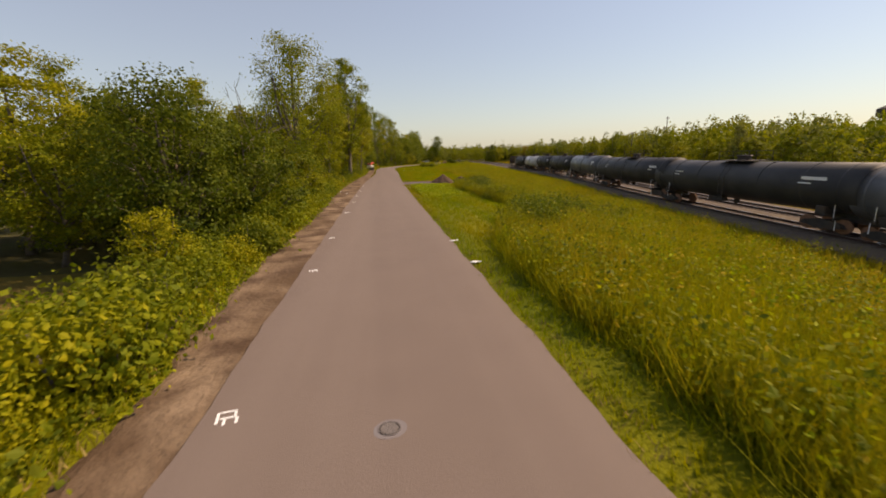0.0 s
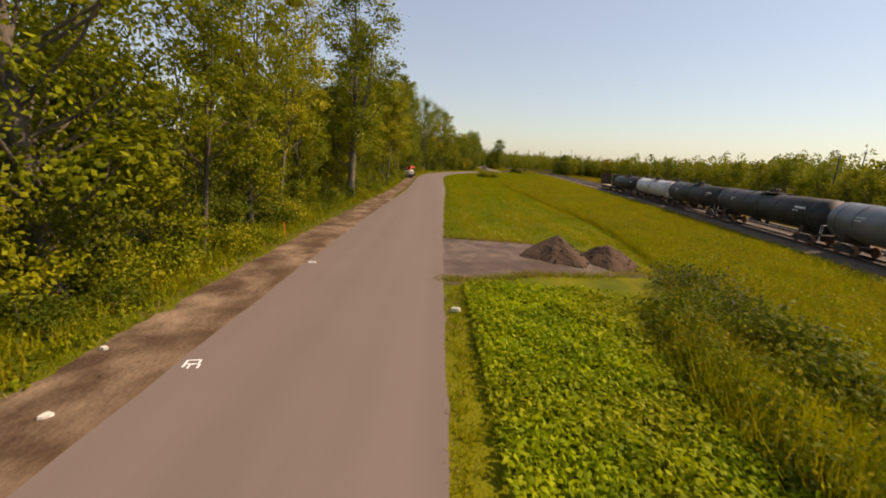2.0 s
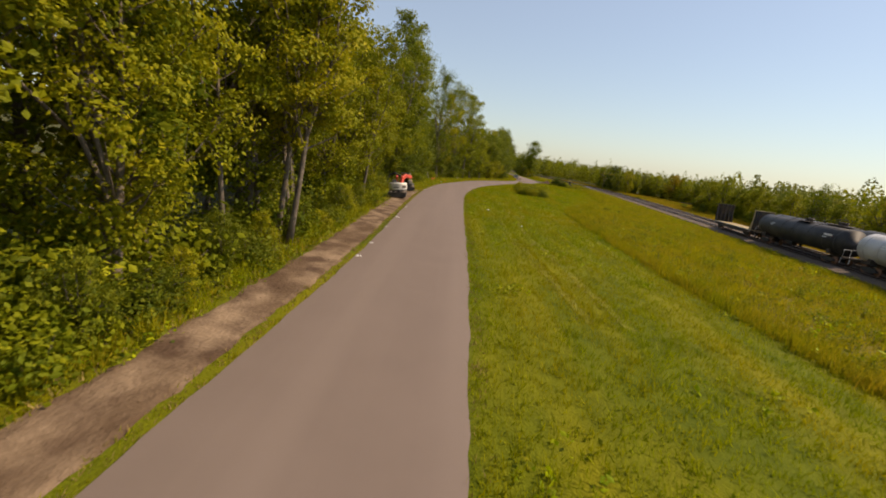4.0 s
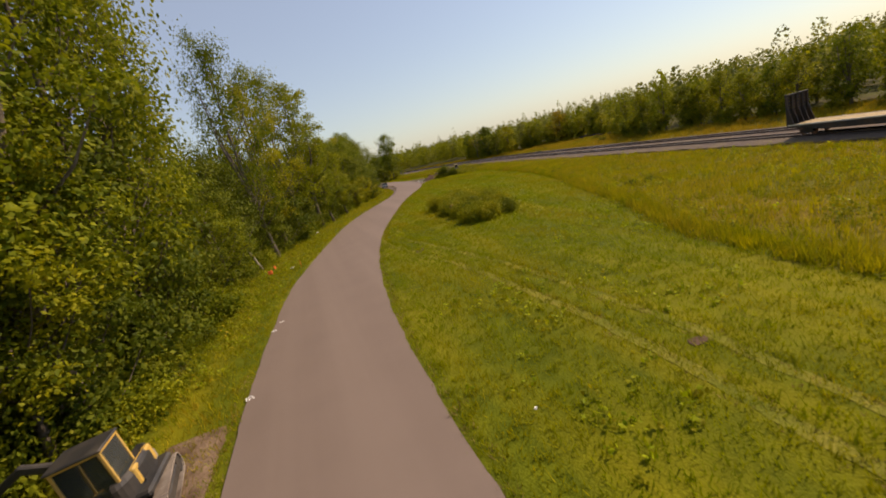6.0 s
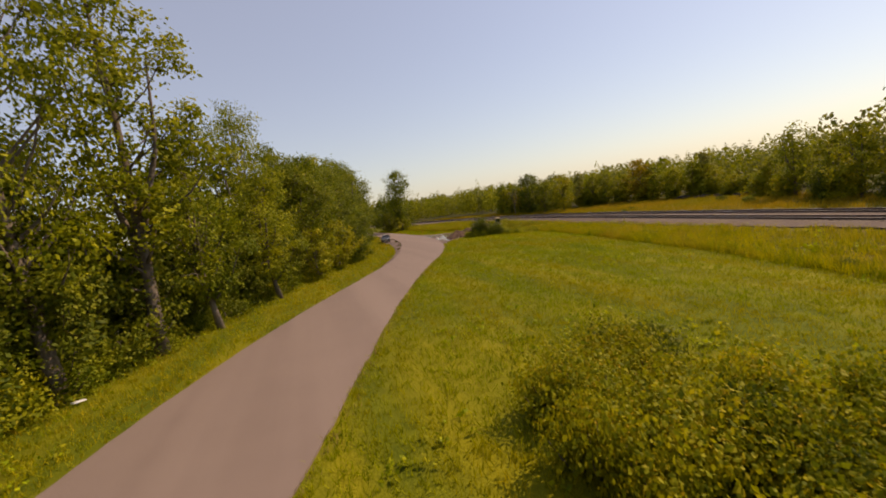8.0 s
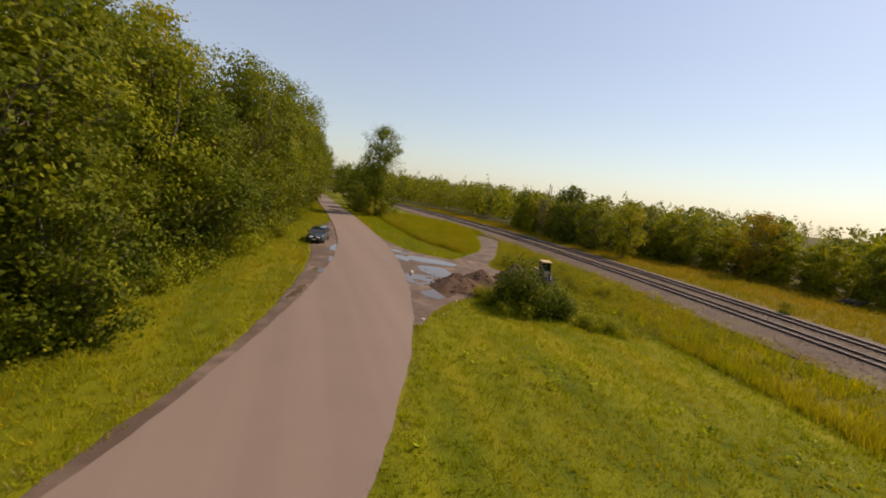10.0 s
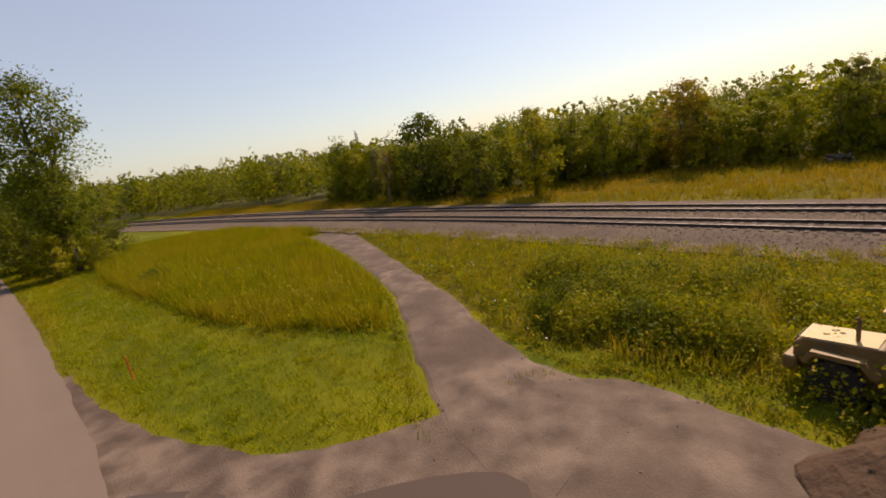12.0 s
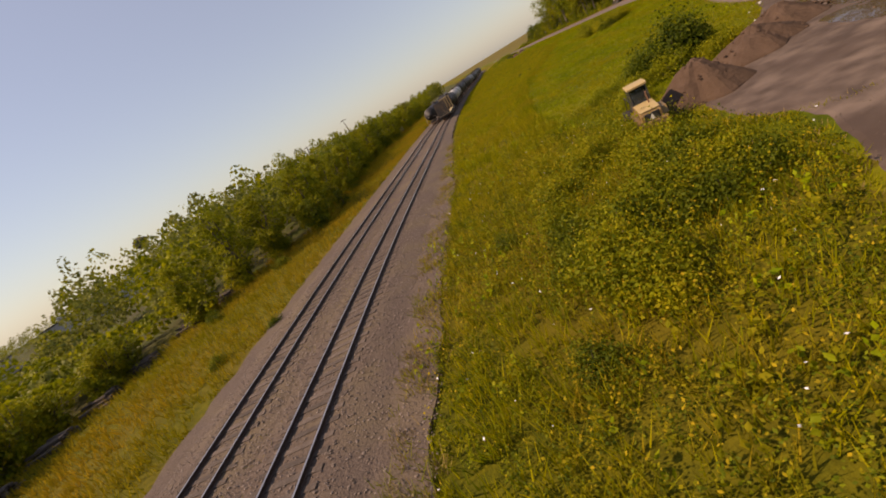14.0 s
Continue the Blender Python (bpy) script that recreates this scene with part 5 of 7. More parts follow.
lane = np.concatenate([np.linspace(p, q, 160) for p, q in zip([(2.9, 62.0), (5.0, 62.4), (7.4, 63.8), (10.5, 64.6), (14.0, 66.5), (12.0, 70), (8.8, 71.3), (5.5, 71.4)], [(5.0, 62.4), (7.4, 63.8), (10.5, 64.6), (14.0, 66.5), (12.0, 70), (8.8, 71.3), (5.5, 71.4), (3.4, 71.6)])])
lane = lane + np.random.default_rng(66).normal(0, 0.22, lane.shape)
blades("rim_grass", lane, np.full(len(lane), 0.22), 5, 0.09, 0.016, [M_GRASS, M_DRY, M_GRASS], "ragged grass round the short gravel drive", 67, 0.6)

# ---- soil heaps ----
def heap(x, y, R, H, seed, mat, label, group, stretch=1.0, turn=0.0):
    """A rounded, lumpy heap of loose soil with clods on it."""
    g = np.random.default_rng(seed)
    rings, n = 16, 44
    v, f = [], []
    for i in range(rings + 1):
        u = i / rings
        for k in range(n):
            a = 2 * math.pi * k / n
            r = R * u * (1 + 0.12 * math.sin(3 * a + seed) + 0.07 * math.sin(7 * a + 2 * seed))
            px, py = r * math.cos(a) * stretch, r * math.sin(a)
            h = H * max(0.0, (1 - u**1.12)) * (1 + 0.10 * float(wave(px, py, 0.5, seed)))
            h += 0.06 * float(wave(px, py, 0.18, seed + 3)) * (1 - u)
            v.append((px, py, h - 0.1 * (u > 0.98)))
    for i in range(rings):
        for k in range(n):
            a, b = i * n + k, i * n + (k + 1) % n
            f.append((a, a + n, b + n, b))
    s = Shape()
    s.add(v, f)
    ob = thing("soil_heap", stand(x, y, turn, sink=0.0), label, "soil heap", group)
    part("soil", s, mat, ob)
    c = Shape()
    for k in range(70):
        a, u = g.uniform(0, 6.28), math.sqrt(g.uniform(0.02, 1.25))
        r = R * u
        h = H * max(0.0, 1 - u**1.12)
        clod(c, (r * math.cos(a) * stretch, r * math.sin(a), h + 0.02), g.uniform(0.03, 0.11), g)
    tagged(part("loose_clods", c, mat, ob), kind="stuff")
    return ob


def clod(shape, p, r, g):
    o = [Vector((p[0], p[1], p[2])) + Vector((dx, dy, dz)) * r * g.uniform(0.7, 1.3) for dx, dy, dz in ((1, 0, 0), (0, 1, 0), (-1, 0, 0), (0, -1, 0), (0, 0, 0.8), (0, 0, -0.8))]
    shape.add(o, [(0, 1, 4), (1, 2, 4), (2, 3, 4), (3, 0, 4), (1, 0, 5), (2, 1, 5), (3, 2, 5), (0, 3, 5)])


heap(36.95, 250.7, 2.0, 1.15, 3, M_SOIL, "dark brown heap of loose soil on the gravel lot", "soil heaps on the lot", 1.1)
heap(39.4, 252.3, 1.9, 1.2, 5, M_SOIL, "dark brown heap of loose soil with torn turf", "soil heaps on the lot", 1.15)
heap(43.2, 253.7, 2.1, 1.8, 8, M_SOIL, "steep dark brown heap of loose soil beside the loader", "soil heaps on the lot")
heap(9.4, 67.8, 1.9, 1.25, 11, M_SOIL, "dark grey-brown heap of soil on the verge", "soil heaps on the verge")
heap(12.3, 67.9, 1.7, 1.1, 13, M_SOIL, "low dark grey-brown heap of soil on the verge", "soil heaps on the verge")


# ---- railway cars ----
def bogie(parent, y):
    b = Shape()
    for sx in (-0.98, 0.98):
        b.slab([(-1.15, 0.36), (-0.85, 0.62), (-0.4, 0.72), (0.4, 0.72), (0.85, 0.62), (1.15, 0.36), (0.75, 0.32), (0.35, 0.18), (-0.35, 0.18), (-0.75, 0.32)], 0.16, Matrix.Translation((sx, y, 0)) @ Matrix.Rotation(math.radians(90), 4, "Z"))
        for dy in (-0.87, 0.87):
            b.tube([(sx - 0.12, y + dy, 0.44), (sx + 0.14, y + dy, 0.44)], [0.14, 0.14], 10)
    b.box((0, y, 0.55), (2.0, 0.42, 0.3))
    ob = part("bogie", b, M_STEEL_DARK, parent)
    for dy in (-0.87, 0.87):
        for sx in (-0.75, 0.75):
            w = Shape().tube([(sx - 0.07, y + dy, 0.44), (sx - 0.03, y + dy, 0.44), (sx - 0.03, y + dy, 0.44), (sx + 0.06, y + dy, 0.44)], [0.44, 0.44, 0.42, 0.42], 20)
            part("wheel", w, M_RUST, ob)


def tank_car(m, mat, label, mark=True):
    """A tank wagon: shell with domed ends, manway with platform, sills, bogies, ladders."""
    ob = thing("tank_car", m, label, "railway car", "tank cars of the standing train")
    L, R, zc = 15.9, 1.52, 2.66
    prof = []
    for k in range(9):
        a = math.pi / 2 * k / 8
        prof.append((-L / 2 + 0.75 * (1 - math.sin(a)), R * math.cos(math.pi / 2 - a) if k else 0.02))
    prof += [(-2.6, R), (2.6, R)]
    prof += [(-p, r) for p, r in prof[:9][::-1]]
    s = Shape()
    s.tube([(0, p, zc - (0.05 if abs(p) < 3 else 0)) for p, r in prof], [r for p, r in prof], 40)
    tank = part("tank", s, mat, ob, smooth=True)
    for y in (-5.3, -2.6, 2.6, 5.3, -7.15, 7.15):
        ring = [(R + 0.012) * 1.0] * 2
        part("seam", Shape().tube([(0, y - 0.05, zc - 0.01), (0, y + 0.05, zc - 0.01)], ring, 40), mat, tank)
    d = Shape()
    d.tube([(0, 0, zc + R - 0.1), (0, 0, zc + R + 0.32), (0, 0, zc + R + 0.36), (0, 0, zc + R + 0.44)], [0.42, 0.42, 0.5, 0.44], 18)
    for k in range(8):
        a = k * math.pi / 4
        d.tube([(0.44 * math.cos(a), 0.44 * math.sin(a), zc + R + 0.36), (0.44 * math.cos(a), 0.44 * math.sin(a), zc + R + 0.5)], [0.035, 0.035], 6)
    part("manway", d, M_STEEL_DARK, ob)
    p = Shape()
    p.box((0, 0, zc + R + 0.02), (1.9, 2.6, 0.05), bev=0.01)
    for x in (-0.92, 0.92):
        for y in (-1.25, 0, 1.25):
            p.tube([(x, y, zc + R), (x, y, zc + R + 0.75)], [0.022, 0.022], 6)
        for z in (0.4, 0.75):
            p.tube([(x, -1.25, zc + R + z), (x, 1.25, zc + R + z)], [0.02, 0.02], 6)
    part("platform", p, M_STEEL_DARK, ob, "black walkway with handrails")
    for sx in (-1, 1):
        l = Shape()
        for y in (-0.22, 0.22):
            l.tube([(sx * (R + 0.22), y, 1.0), (sx * (R + 0.16), y, zc + 0.3), (sx * 0.95, y, zc + R + 0.02)], [0.022] * 3, 6)
        for k in range(8):
            l.tube([(sx * (R + 0.2), -0.22, 1.15 + 0.3 * k), (sx * (R + 0.2), 0.22, 1.15 + 0.3 * k)], [0.016, 0.016], 5)
        part("ladder", l, M_STEEL_DARK, ob)
    for sy in (-1, 1):
        q = Shape()
        q.box((0, sy * 7.3, 1.0), (0.6, 3.6, 0.38))
        q.box((0, sy * 6.3, 1.32), (2.5, 0.5, 0.5))
        q.box((0, sy * 8.75, 1.05), (2.7, 0.12, 0.2))
        q.tube([(0, sy * 9.0, 0.86), (0, sy * 9.16, 0.86)], [0.13, 0.13], 8)
        part("end_sill", q, M_STEEL_DARK, ob)
        for x in (-1.3, 1.3):
            g = Shape()
            g.tube([(x, sy * 8.75, 1.1), (x, sy * 8.75, 2.0), (x * 0.3, sy * 8.75, 2.0)], [0.02] * 3, 6)
            g.tube([(x, sy * 8.6, 0.4), (x, sy * 8.6, 1.0)], [0.02] * 2, 6)
            part("grab_rail", g, M_WHITE, ob, "pale grab rail")
        bogie(ob, sy * 6.3)
    v = Shape()
    v.tube([(0, 0.2, 1.2), (0, 0.2, 0.72)], [0.22, 0.16], 10)
    v.box((-0.5, 1.4, 1.0), (0.5, 1.3, 0.35))
    part("outlet_valve", v, M_STEEL_DARK, ob)
    if mark:
        for k, (y0, w, z) in enumerate(((-5.9, 1.3, zc + 0.55), (-5.5, 0.7, zc + 0.25), (4.7, 0.9, zc + 0.5), (4.9, 0.6, zc + 0.25))):
            h = 0.2 if k == 0 else 0.08
            xs = -math.sqrt(R * R - (z - zc) ** 2) - 0.012
            b = Shape()
            b.box((xs, y0, z), (0.03, w, h), bev=0.004)
            part("lettering_bar", b, M_WHITE, ob, "white stencilled lettering, unreadable")
    return ob


def car_pose(y, off=0.0):
    p, yaw = track_point(y, off)
    return Matrix.Translation(p) @ Matrix.Rotation(math.radians(yaw), 4, "Z")


END = 159.6
PITCH = 19.8
kinds = [(M_TANK, "black tank wagon with white stencil bars on its shell"), (M_TANK_WHITE, "off-white tank wagon with black underframe"), (M_TANK, "black tank wagon with white stencil bars on its shell"),
         (M_TANK, "black tank wagon with white stencil bars on its shell"), (M_TANK_GREY, "weathered grey tank wagon with black underframe"), (M_TANK, "black tank wagon with white stencil bars on its shell"),
         (M_TANK, "black tank wagon with white stencil bars on its shell"), (M_TANK_GREY, "weathered grey tank wagon with black underframe"), (M_TANK, "black tank wagon with white stencil bars on its shell"), (M_TANK, "black tank wagon with white stencil bars on its shell"), (M_TANK, "black tank wagon with white stencil bars on its shell")]
masters = {}
ycar = END - 0.3
for k, (mm, label) in enumerate(kinds):
    slope = float(TRACK_X(ycar - 9) - TRACK_X(ycar - 10))
    dy = PITCH / math.hypot(1, slope)
    m = car_pose(ycar - dy / 2) @ Matrix.Diagonal((1, 1.07, 1, 1))
    masters[mm.name] = copy_thing(masters[mm.name], m) if mm.name in masters else tank_car(m, mm, label)
    ycar -= dy
for y in (150.0, 132.0):
    copy_thing(masters["black_tank_paint"], car_pose(y, FAR_TRACK))


def bulkhead_flat(m):
    """A flat wagon with a high bulkhead at each end."""
    ob = thing("bulkhead_flat_car", m, "empty flat wagon with high end bulkheads and timber deck", "railway car", "wagons of the standing train")
    s = Shape()
    s.slab([(-9.6, 0.95), (9.6, 0.95), (9.6, 1.14), (-9.6, 1.14)], 2.75, Matrix.Rotation(math.radians(90), 4, "Z"))
    for x in (-1.3, 1.3):
        s.slab([(-9.3, 0.95), (9.3, 0.95), (6.5, 0.72), (4.0, 0.55), (-4.0, 0.55), (-6.5, 0.72)], 0.12, Matrix.Translation((x, 0, 0)) @ Matrix.Rotation(math.radians(90), 4, "Z"))
    part("underframe", s, M_STEEL_DARK, ob)
    for k in range(48):
        d = Shape()
        d.box((0, 0, 0), (2.7, 0.36, 0.07), bev=0.012)
        part("deck_plank", d, M_TIMBER_Y, ob).location = (0, -9.3 + 18.6 * k / 47, 1.175)
    e = Shape()
    for x in (-1.35, 1.35):
        e.box((x, 0, 1.17), (0.05, 18.8, 0.16), bev=0.01)
    part("side_rail", e, M_CW, ob, "pale worn side rail")
    for sy in (-1, 1):
        b = Shape()
        mat = M_TIMBER_Y if sy < 0 else M_STEEL_DARK
        b.box((0, sy * 9.45, 4.28), (2.8, 0.34, 0.14))
        bo = part("bulkhead", b, mat, ob)
        for x in (-1.32, -0.66, 0, 0.66, 1.32):
            st = Shape()
            st.box((x, sy * 9.45, 2.75), (0.16, 0.3, 3.1))
            st.slab([(0, 1.2), (0, 2.9), (sy * -0.02, 2.9), (sy * -0.9, 1.2)], 0.1, Matrix.Translation((x, sy * 9.3, 0)) @ Matrix.Rotation(math.radians(90), 4, "Z"))
            part("stake", st, mat, bo)
        for k in range(9):
            p = Shape()
            p.box((0, sy * 9.62, 1.42 + 0.335 * k), (2.66, 0.06, 0.31), bev=0.012)
            part("bulkhead_plank", p, M_STEEL_DARK, bo)
        bogie(ob, sy * 6.9)
    return ob


bulkhead_flat(car_pose(END + 6.5) @ Matrix.Diagonal((1, 0.66, 1, 1)))


# ---- wheeled and tracked machines ----
def wheel(parent, p, r, w, side, rim_mat, lugs=0):
    """A wheel on the x axis: tyre with rim under it."""
    t, lug_shapes = Shape(), []
    x = p[0]
    t.tube([(x - w / 2, p[1], p[2]), (x - w * 0.46, p[1], p[2]), (x - w * 0.3, p[1], p[2]), (x + w * 0.3, p[1], p[2]), (x + w * 0.46, p[1], p[2]), (x + w / 2, p[1], p[2])], [r * 0.6, r * 0.92, r, r, r * 0.92, r * 0.6], 26)
    for k in range(lugs):
        a = 2 * math.pi * k / lugs
        for sx in (-1, 1):
            c = (x + sx * w * 0.24, p[1] + r * 1.0 * math.cos(a + sx * 0.08), p[2] + r * 1.0 * math.sin(a + sx * 0.08))
            lug_shapes.append(Shape().box((0, 0, 0), (w * 0.46, 0.09, 0.07), Matrix.Translation(c) @ Matrix.Rotation(a + sx * 0.08 - math.pi / 2, 4, "X"), 0.01))
    ob = part("wheel", t, M_RUBBER, parent)
    for lug in lug_shapes:
        part("tread_lug", lug, M_RUBBER, ob)
    q = Shape()
    q.tube([(x + side * w * 0.1, p[1], p[2]), (x + side * w * 0.47, p[1], p[2]), (x + side * w * 0.5, p[1], p[2]), (x + side * w * 0.38, p[1], p[2]), (x + side * w * 0.36, p[1], p[2])], [r * 0.58, r * 0.58, r * 0.54, r * 0.46, r * 0.12], 20)
    part("rim", q, rim_mat, ob)
    return ob


def wheel_loader(m):
    """A yellow articulated loader with its bucket down."""
    ob = thing("wheel_loader", m, "dusty yellow wheel loader with glazed cab parked by soil heaps", "loader")
    s = Shape()
    s.slab([(-3.0, 0.95), (-0.5, 0.85), (-0.5, 1.75), (-0.9, 1.82), (-2.75, 1.68), (-3.0, 1.5)], 1.5, Matrix.Rotation(math.radians(90), 4, "Z"), 0.06)
    s.box((0, -3.02, 0.95), (2.1, 0.4, 0.4), bev=0.06)
    s.box((0, -1.2, 0.8), (1.2, 3.0, 0.4))
    part("engine_hood", s, M_YELLOW, ob)
    # thin lighter sheet that paints the sunlit top of the hood
    top = Shape()
    top.slab([(-2.85, 1.685), (-1.0, 1.81), (-1.0, 1.835), (-2.85, 1.71)], 1.4, Matrix.Rotation(math.radians(90), 4, "Z"))
    part("hood_top", top, M_CREAM, ob)
    g = Shape()
    for k in range(7):
        g.box((0, -3.02, 1.18 + 0.055 * k), (1.0, 0.03, 0.03), bev=0.005)
    g.box((0, -3.005, 1.34), (1.1, 0.02, 0.46), bev=0.005)
    part("grille", g, M_BLACK, ob)
    tri = Shape()
    tri.slab([(-0.2, 1.2), (0.2, 1.2), (0.0, 1.52)], 0.02, Matrix.Translation((0, -3.045, 0)))
    part("warning_triangle", tri, M_CW, ob, "pale triangular sign")
    for sx in (-1, 1):
        fdr = Shape()
        fdr.slab([(-2.7, 1.15), (-2.45, 1.5), (-1.15, 1.52), (-0.85, 1.15), (-1.0, 1.12), (-1.25, 1.38), (-2.35, 1.38), (-2.55, 1.12)], 0.5, Matrix.Translation((sx * 0.95, 0, 0)) @ Matrix.Rotation(math.radians(90), 4, "Z"))
        part("fender", fdr, M_YELLOW, ob)
    fr = Shape()
    fr.slab([(-0.5, 0.7), (1.5, 0.6), (1.6, 1.0), (1.2, 1.75), (0.8, 1.8), (0.3, 1.1), (-0.5, 1.1)], 0.75, Matrix.Rotation(math.radians(90), 4, "Z"), 0.05)
    part("front_frame", fr, M_STEEL_DARK, ob)
    cab, posts = Shape(), []
    cab.box((0, -0.15, 1.55), (1.35, 1.35, 0.6), bev=0.05)
    for x in (-0.66, 0.66):
        for y, lean in ((-0.8, 0.0), (0.05, 0.0), (0.5, -0.12)):
            posts.append(Shape().tube([(x, y, 1.75), (x * 0.97, y + lean, 2.74)], [0.05, 0.045], 6))
    cabo = part("cab", cab, M_BLACK, ob)
    for post_shape in posts:
        part("cab_post", post_shape, M_BLACK, cabo)
    roof = Shape()
    roof.slab([(-0.95, 2.72), (0.55, 2.72), (0.6, 2.8), (0.45, 2.86), (-0.85, 2.88), (-0.98, 2.82)], 1.5, Matrix.Rotation(math.radians(90), 4, "Z"), 0.05)
    part("cab_roof", roof, M_CREAM, cabo)
    for x in (-0.665, 0.665):
        for y0, y1 in ((-0.77, 0.02), (0.08, 0.43)):
            p = Shape()
            p.box((x, (y0 + y1) / 2, 2.27), (0.012, y1 - y0, 0.86), bev=0.003)
            part("window_pane", p, M_GLASS, cabo).visible_shadow = False
    for y in (-0.8, 0.47):
        p = Shape()
        p.box((0, y, 2.27), (1.22, 0.012, 0.86), bev=0.003)
        part("window_pane", p, M_GLASS, cabo).visible_shadow = False
    seat = Shape()
    seat.box((0, -0.35, 1.98), (0.5, 0.5, 0.16), bev=0.05)
    seat.box((0, -0.6, 2.3), (0.5, 0.14, 0.62), bev=0.05)
    part("seat", seat, M_BLACK, cabo)
    sw = Shape()
    sw.tube([(0, 0.25, 1.85), (0, 0.08, 2.2)], [0.04, 0.03], 8)
    sw.tube([(0.18 * math.cos(a), 0.06 + 0.06 * math.sin(a), 2.2 + 0.17 * math.sin(a)) for a in np.linspace(0, 6.283, 17)], [0.016] * 17, 6, caps=False)
    part("steering_wheel", sw, M_BLACK, cabo)
    e = Shape()
    e.tube([(0.35, -1.5, 1.75), (0.35, -1.5, 2.35), (0.35, -1.56, 2.45)], [0.06, 0.06, 0.055], 10)
    part("exhaust_pipe", e, M_RUST, ob)
    for sx in (-1, 1):
        a = Shape()
        a.slab([(0.9, 1.75), (1.15, 1.82), (2.1, 1.25), (2.95, 0.42), (2.75, 0.3), (1.95, 0.98), (1.0, 1.5)], 0.14, Matrix.Translation((sx * 0.46, 0, 0)) @ Matrix.Rotation(math.radians(90), 4, "Z"))
        part("lift_arm", a, M_STEEL_DARK, ob, "dark lift arm")
        c = Shape()
        c.tube([(sx * 0.46, 0.7, 0.95), (sx * 0.46, 1.5, 1.12)], [0.07, 0.07], 10)
        c.tube([(sx * 0.46, 1.5, 1.12), (sx * 0.46, 2.05, 1.22)], [0.035, 0.035], 8)
        part("lift_cylinder", c, M_CHROME, ob)
        t = Shape()
        t.tube([(sx * 0.2, 1.1, 1.68), (sx * 0.2, 1.9, 1.5)], [0.065, 0.065], 10)
        t.tube([(sx * 0.2, 1.9, 1.5), (sx * 0.2, 2.7, 0.95)], [0.03, 0.03], 8)
        part("tilt_cylinder", t, M_CHROME, ob)
        hz = Shape()
        hz.tube([(sx * 0.6, 1.12, 1.8), (sx * 0.75, 1.75, 2.02), (sx * 0.75, 2.85, 1.05)], [0.03] * 3, 6)
        part("guard_rail", hz, M_BLACK, ob)
    link = Shape()
    link.box((0, 2.3, 1.0), (1.1, 0.16, 0.16))
    link.box((0, 2.75, 0.5), (1.3, 0.2, 0.5))
    part("coupler", link, M_RUST, ob)
    bk = Shape()
    outer = [(2.8, 0.05), (3.75, 0.03), (3.75, 0.06), (2.92, 0.14), (2.85, 0.45), (2.95, 0.78), (3.15, 0.9), (3.1, 0.95), (2.85, 0.85), (2.75, 0.5)]
    bk.slab(outer, 2.35, Matrix.Rotation(math.radians(90), 4, "Z"))
    for x in (-1.16, 1.16):
        bk.slab([(2.8, 0.05), (3.7, 0.05), (3.5, 0.35), (3.12, 0.9), (2.85, 0.8)], 0.04, Matrix.Translation((x, 0, 0)) @ Matrix.Rotation(math.radians(90), 4, "Z"))
    bko = part("bucket", bk, M_BLACK, ob, "worn dark bucket")
    ed = Shape()
    ed.box((0, 3.76, 0.05), (2.4, 0.2, 0.035), bev=0.008)
    part("cutting_edge", ed, M_CW, bko, "bright worn cutting edge")
    for y in (-1.85, 1.05):
        for sx in (-1, 1):
            wheel(ob, (sx * 0.9, y, 0.66), 0.66, 0.48, sx, M_YELLOW, 18)
    st = Shape()
    for sx in (-1, 1):
        st.box((sx * 0.82, -0.1, 0.75), (0.3, 0.5, 0.05))
        st.box((sx * 0.82, -0.1, 1.1), (0.3, 0.5, 0.05))
    part("step", st, M_BLACK, ob)
    return ob


wheel_loader(Matrix.Translation((46.1, 254.0, float(ground(46.1, 254.0)) + 0.02)) @ Matrix.Rotation(math.radians(165), 4, "Z") @ Matrix.Diagonal((0.58, 0.68, 0.82, 1)))


def crawler(parent, x, L, H, W, mat):
    """One crawler track: belt of pads over a frame with rollers."""
    b = Shape()
    n = 44
    r = H / 2
    per = 2 * (L - H) + math.pi * H
    for k in range(n):
        d = per * k / n
        if d < L - H:
            y, z, a = -(L - H) / 2 + d, 0.0, 0.0
        elif d < L - H + math.pi * r:
            a = (d - (L - H)) / r
            y, z = (L - H) / 2 + r * math.sin(a), r - r * math.cos(a)
        elif d < 2 * (L - H) + math.pi * r:
            y, z, a = (L - H) / 2 - (d - (L - H) - math.pi * r), H, math.pi
        else:
            a = math.pi + (d - 2 * (L - H) - math.pi * r) / r
            y, z = -(L - H) / 2 - r * math.sin(a - math.pi), r + r * math.cos(a - math.pi)
        b.box((0, 0, 0), (W, per / n * 0.92, 0.05), Matrix.Translation((x, y, z + 0.03)) @ Matrix.Rotation(a, 4, "X"), 0.01)
    ob = part("crawler_track", b, M_TRACKPAD, parent, "muddy crawler track")
    fr = Shape()
    fr.box((x, 0, H / 2), (W * 0.7, L - H * 0.9, H * 0.5))
    for y in (-(L - H) / 2, (L - H) / 2):
        fr.tube([(x - W * 0.36, y, H / 2 + 0.02), (x + W * 0.36, y, H / 2 + 0.02)], [r * 0.86, r * 0.86], 16)
    part("track_frame", fr, M_BLACK, ob)
    return ob


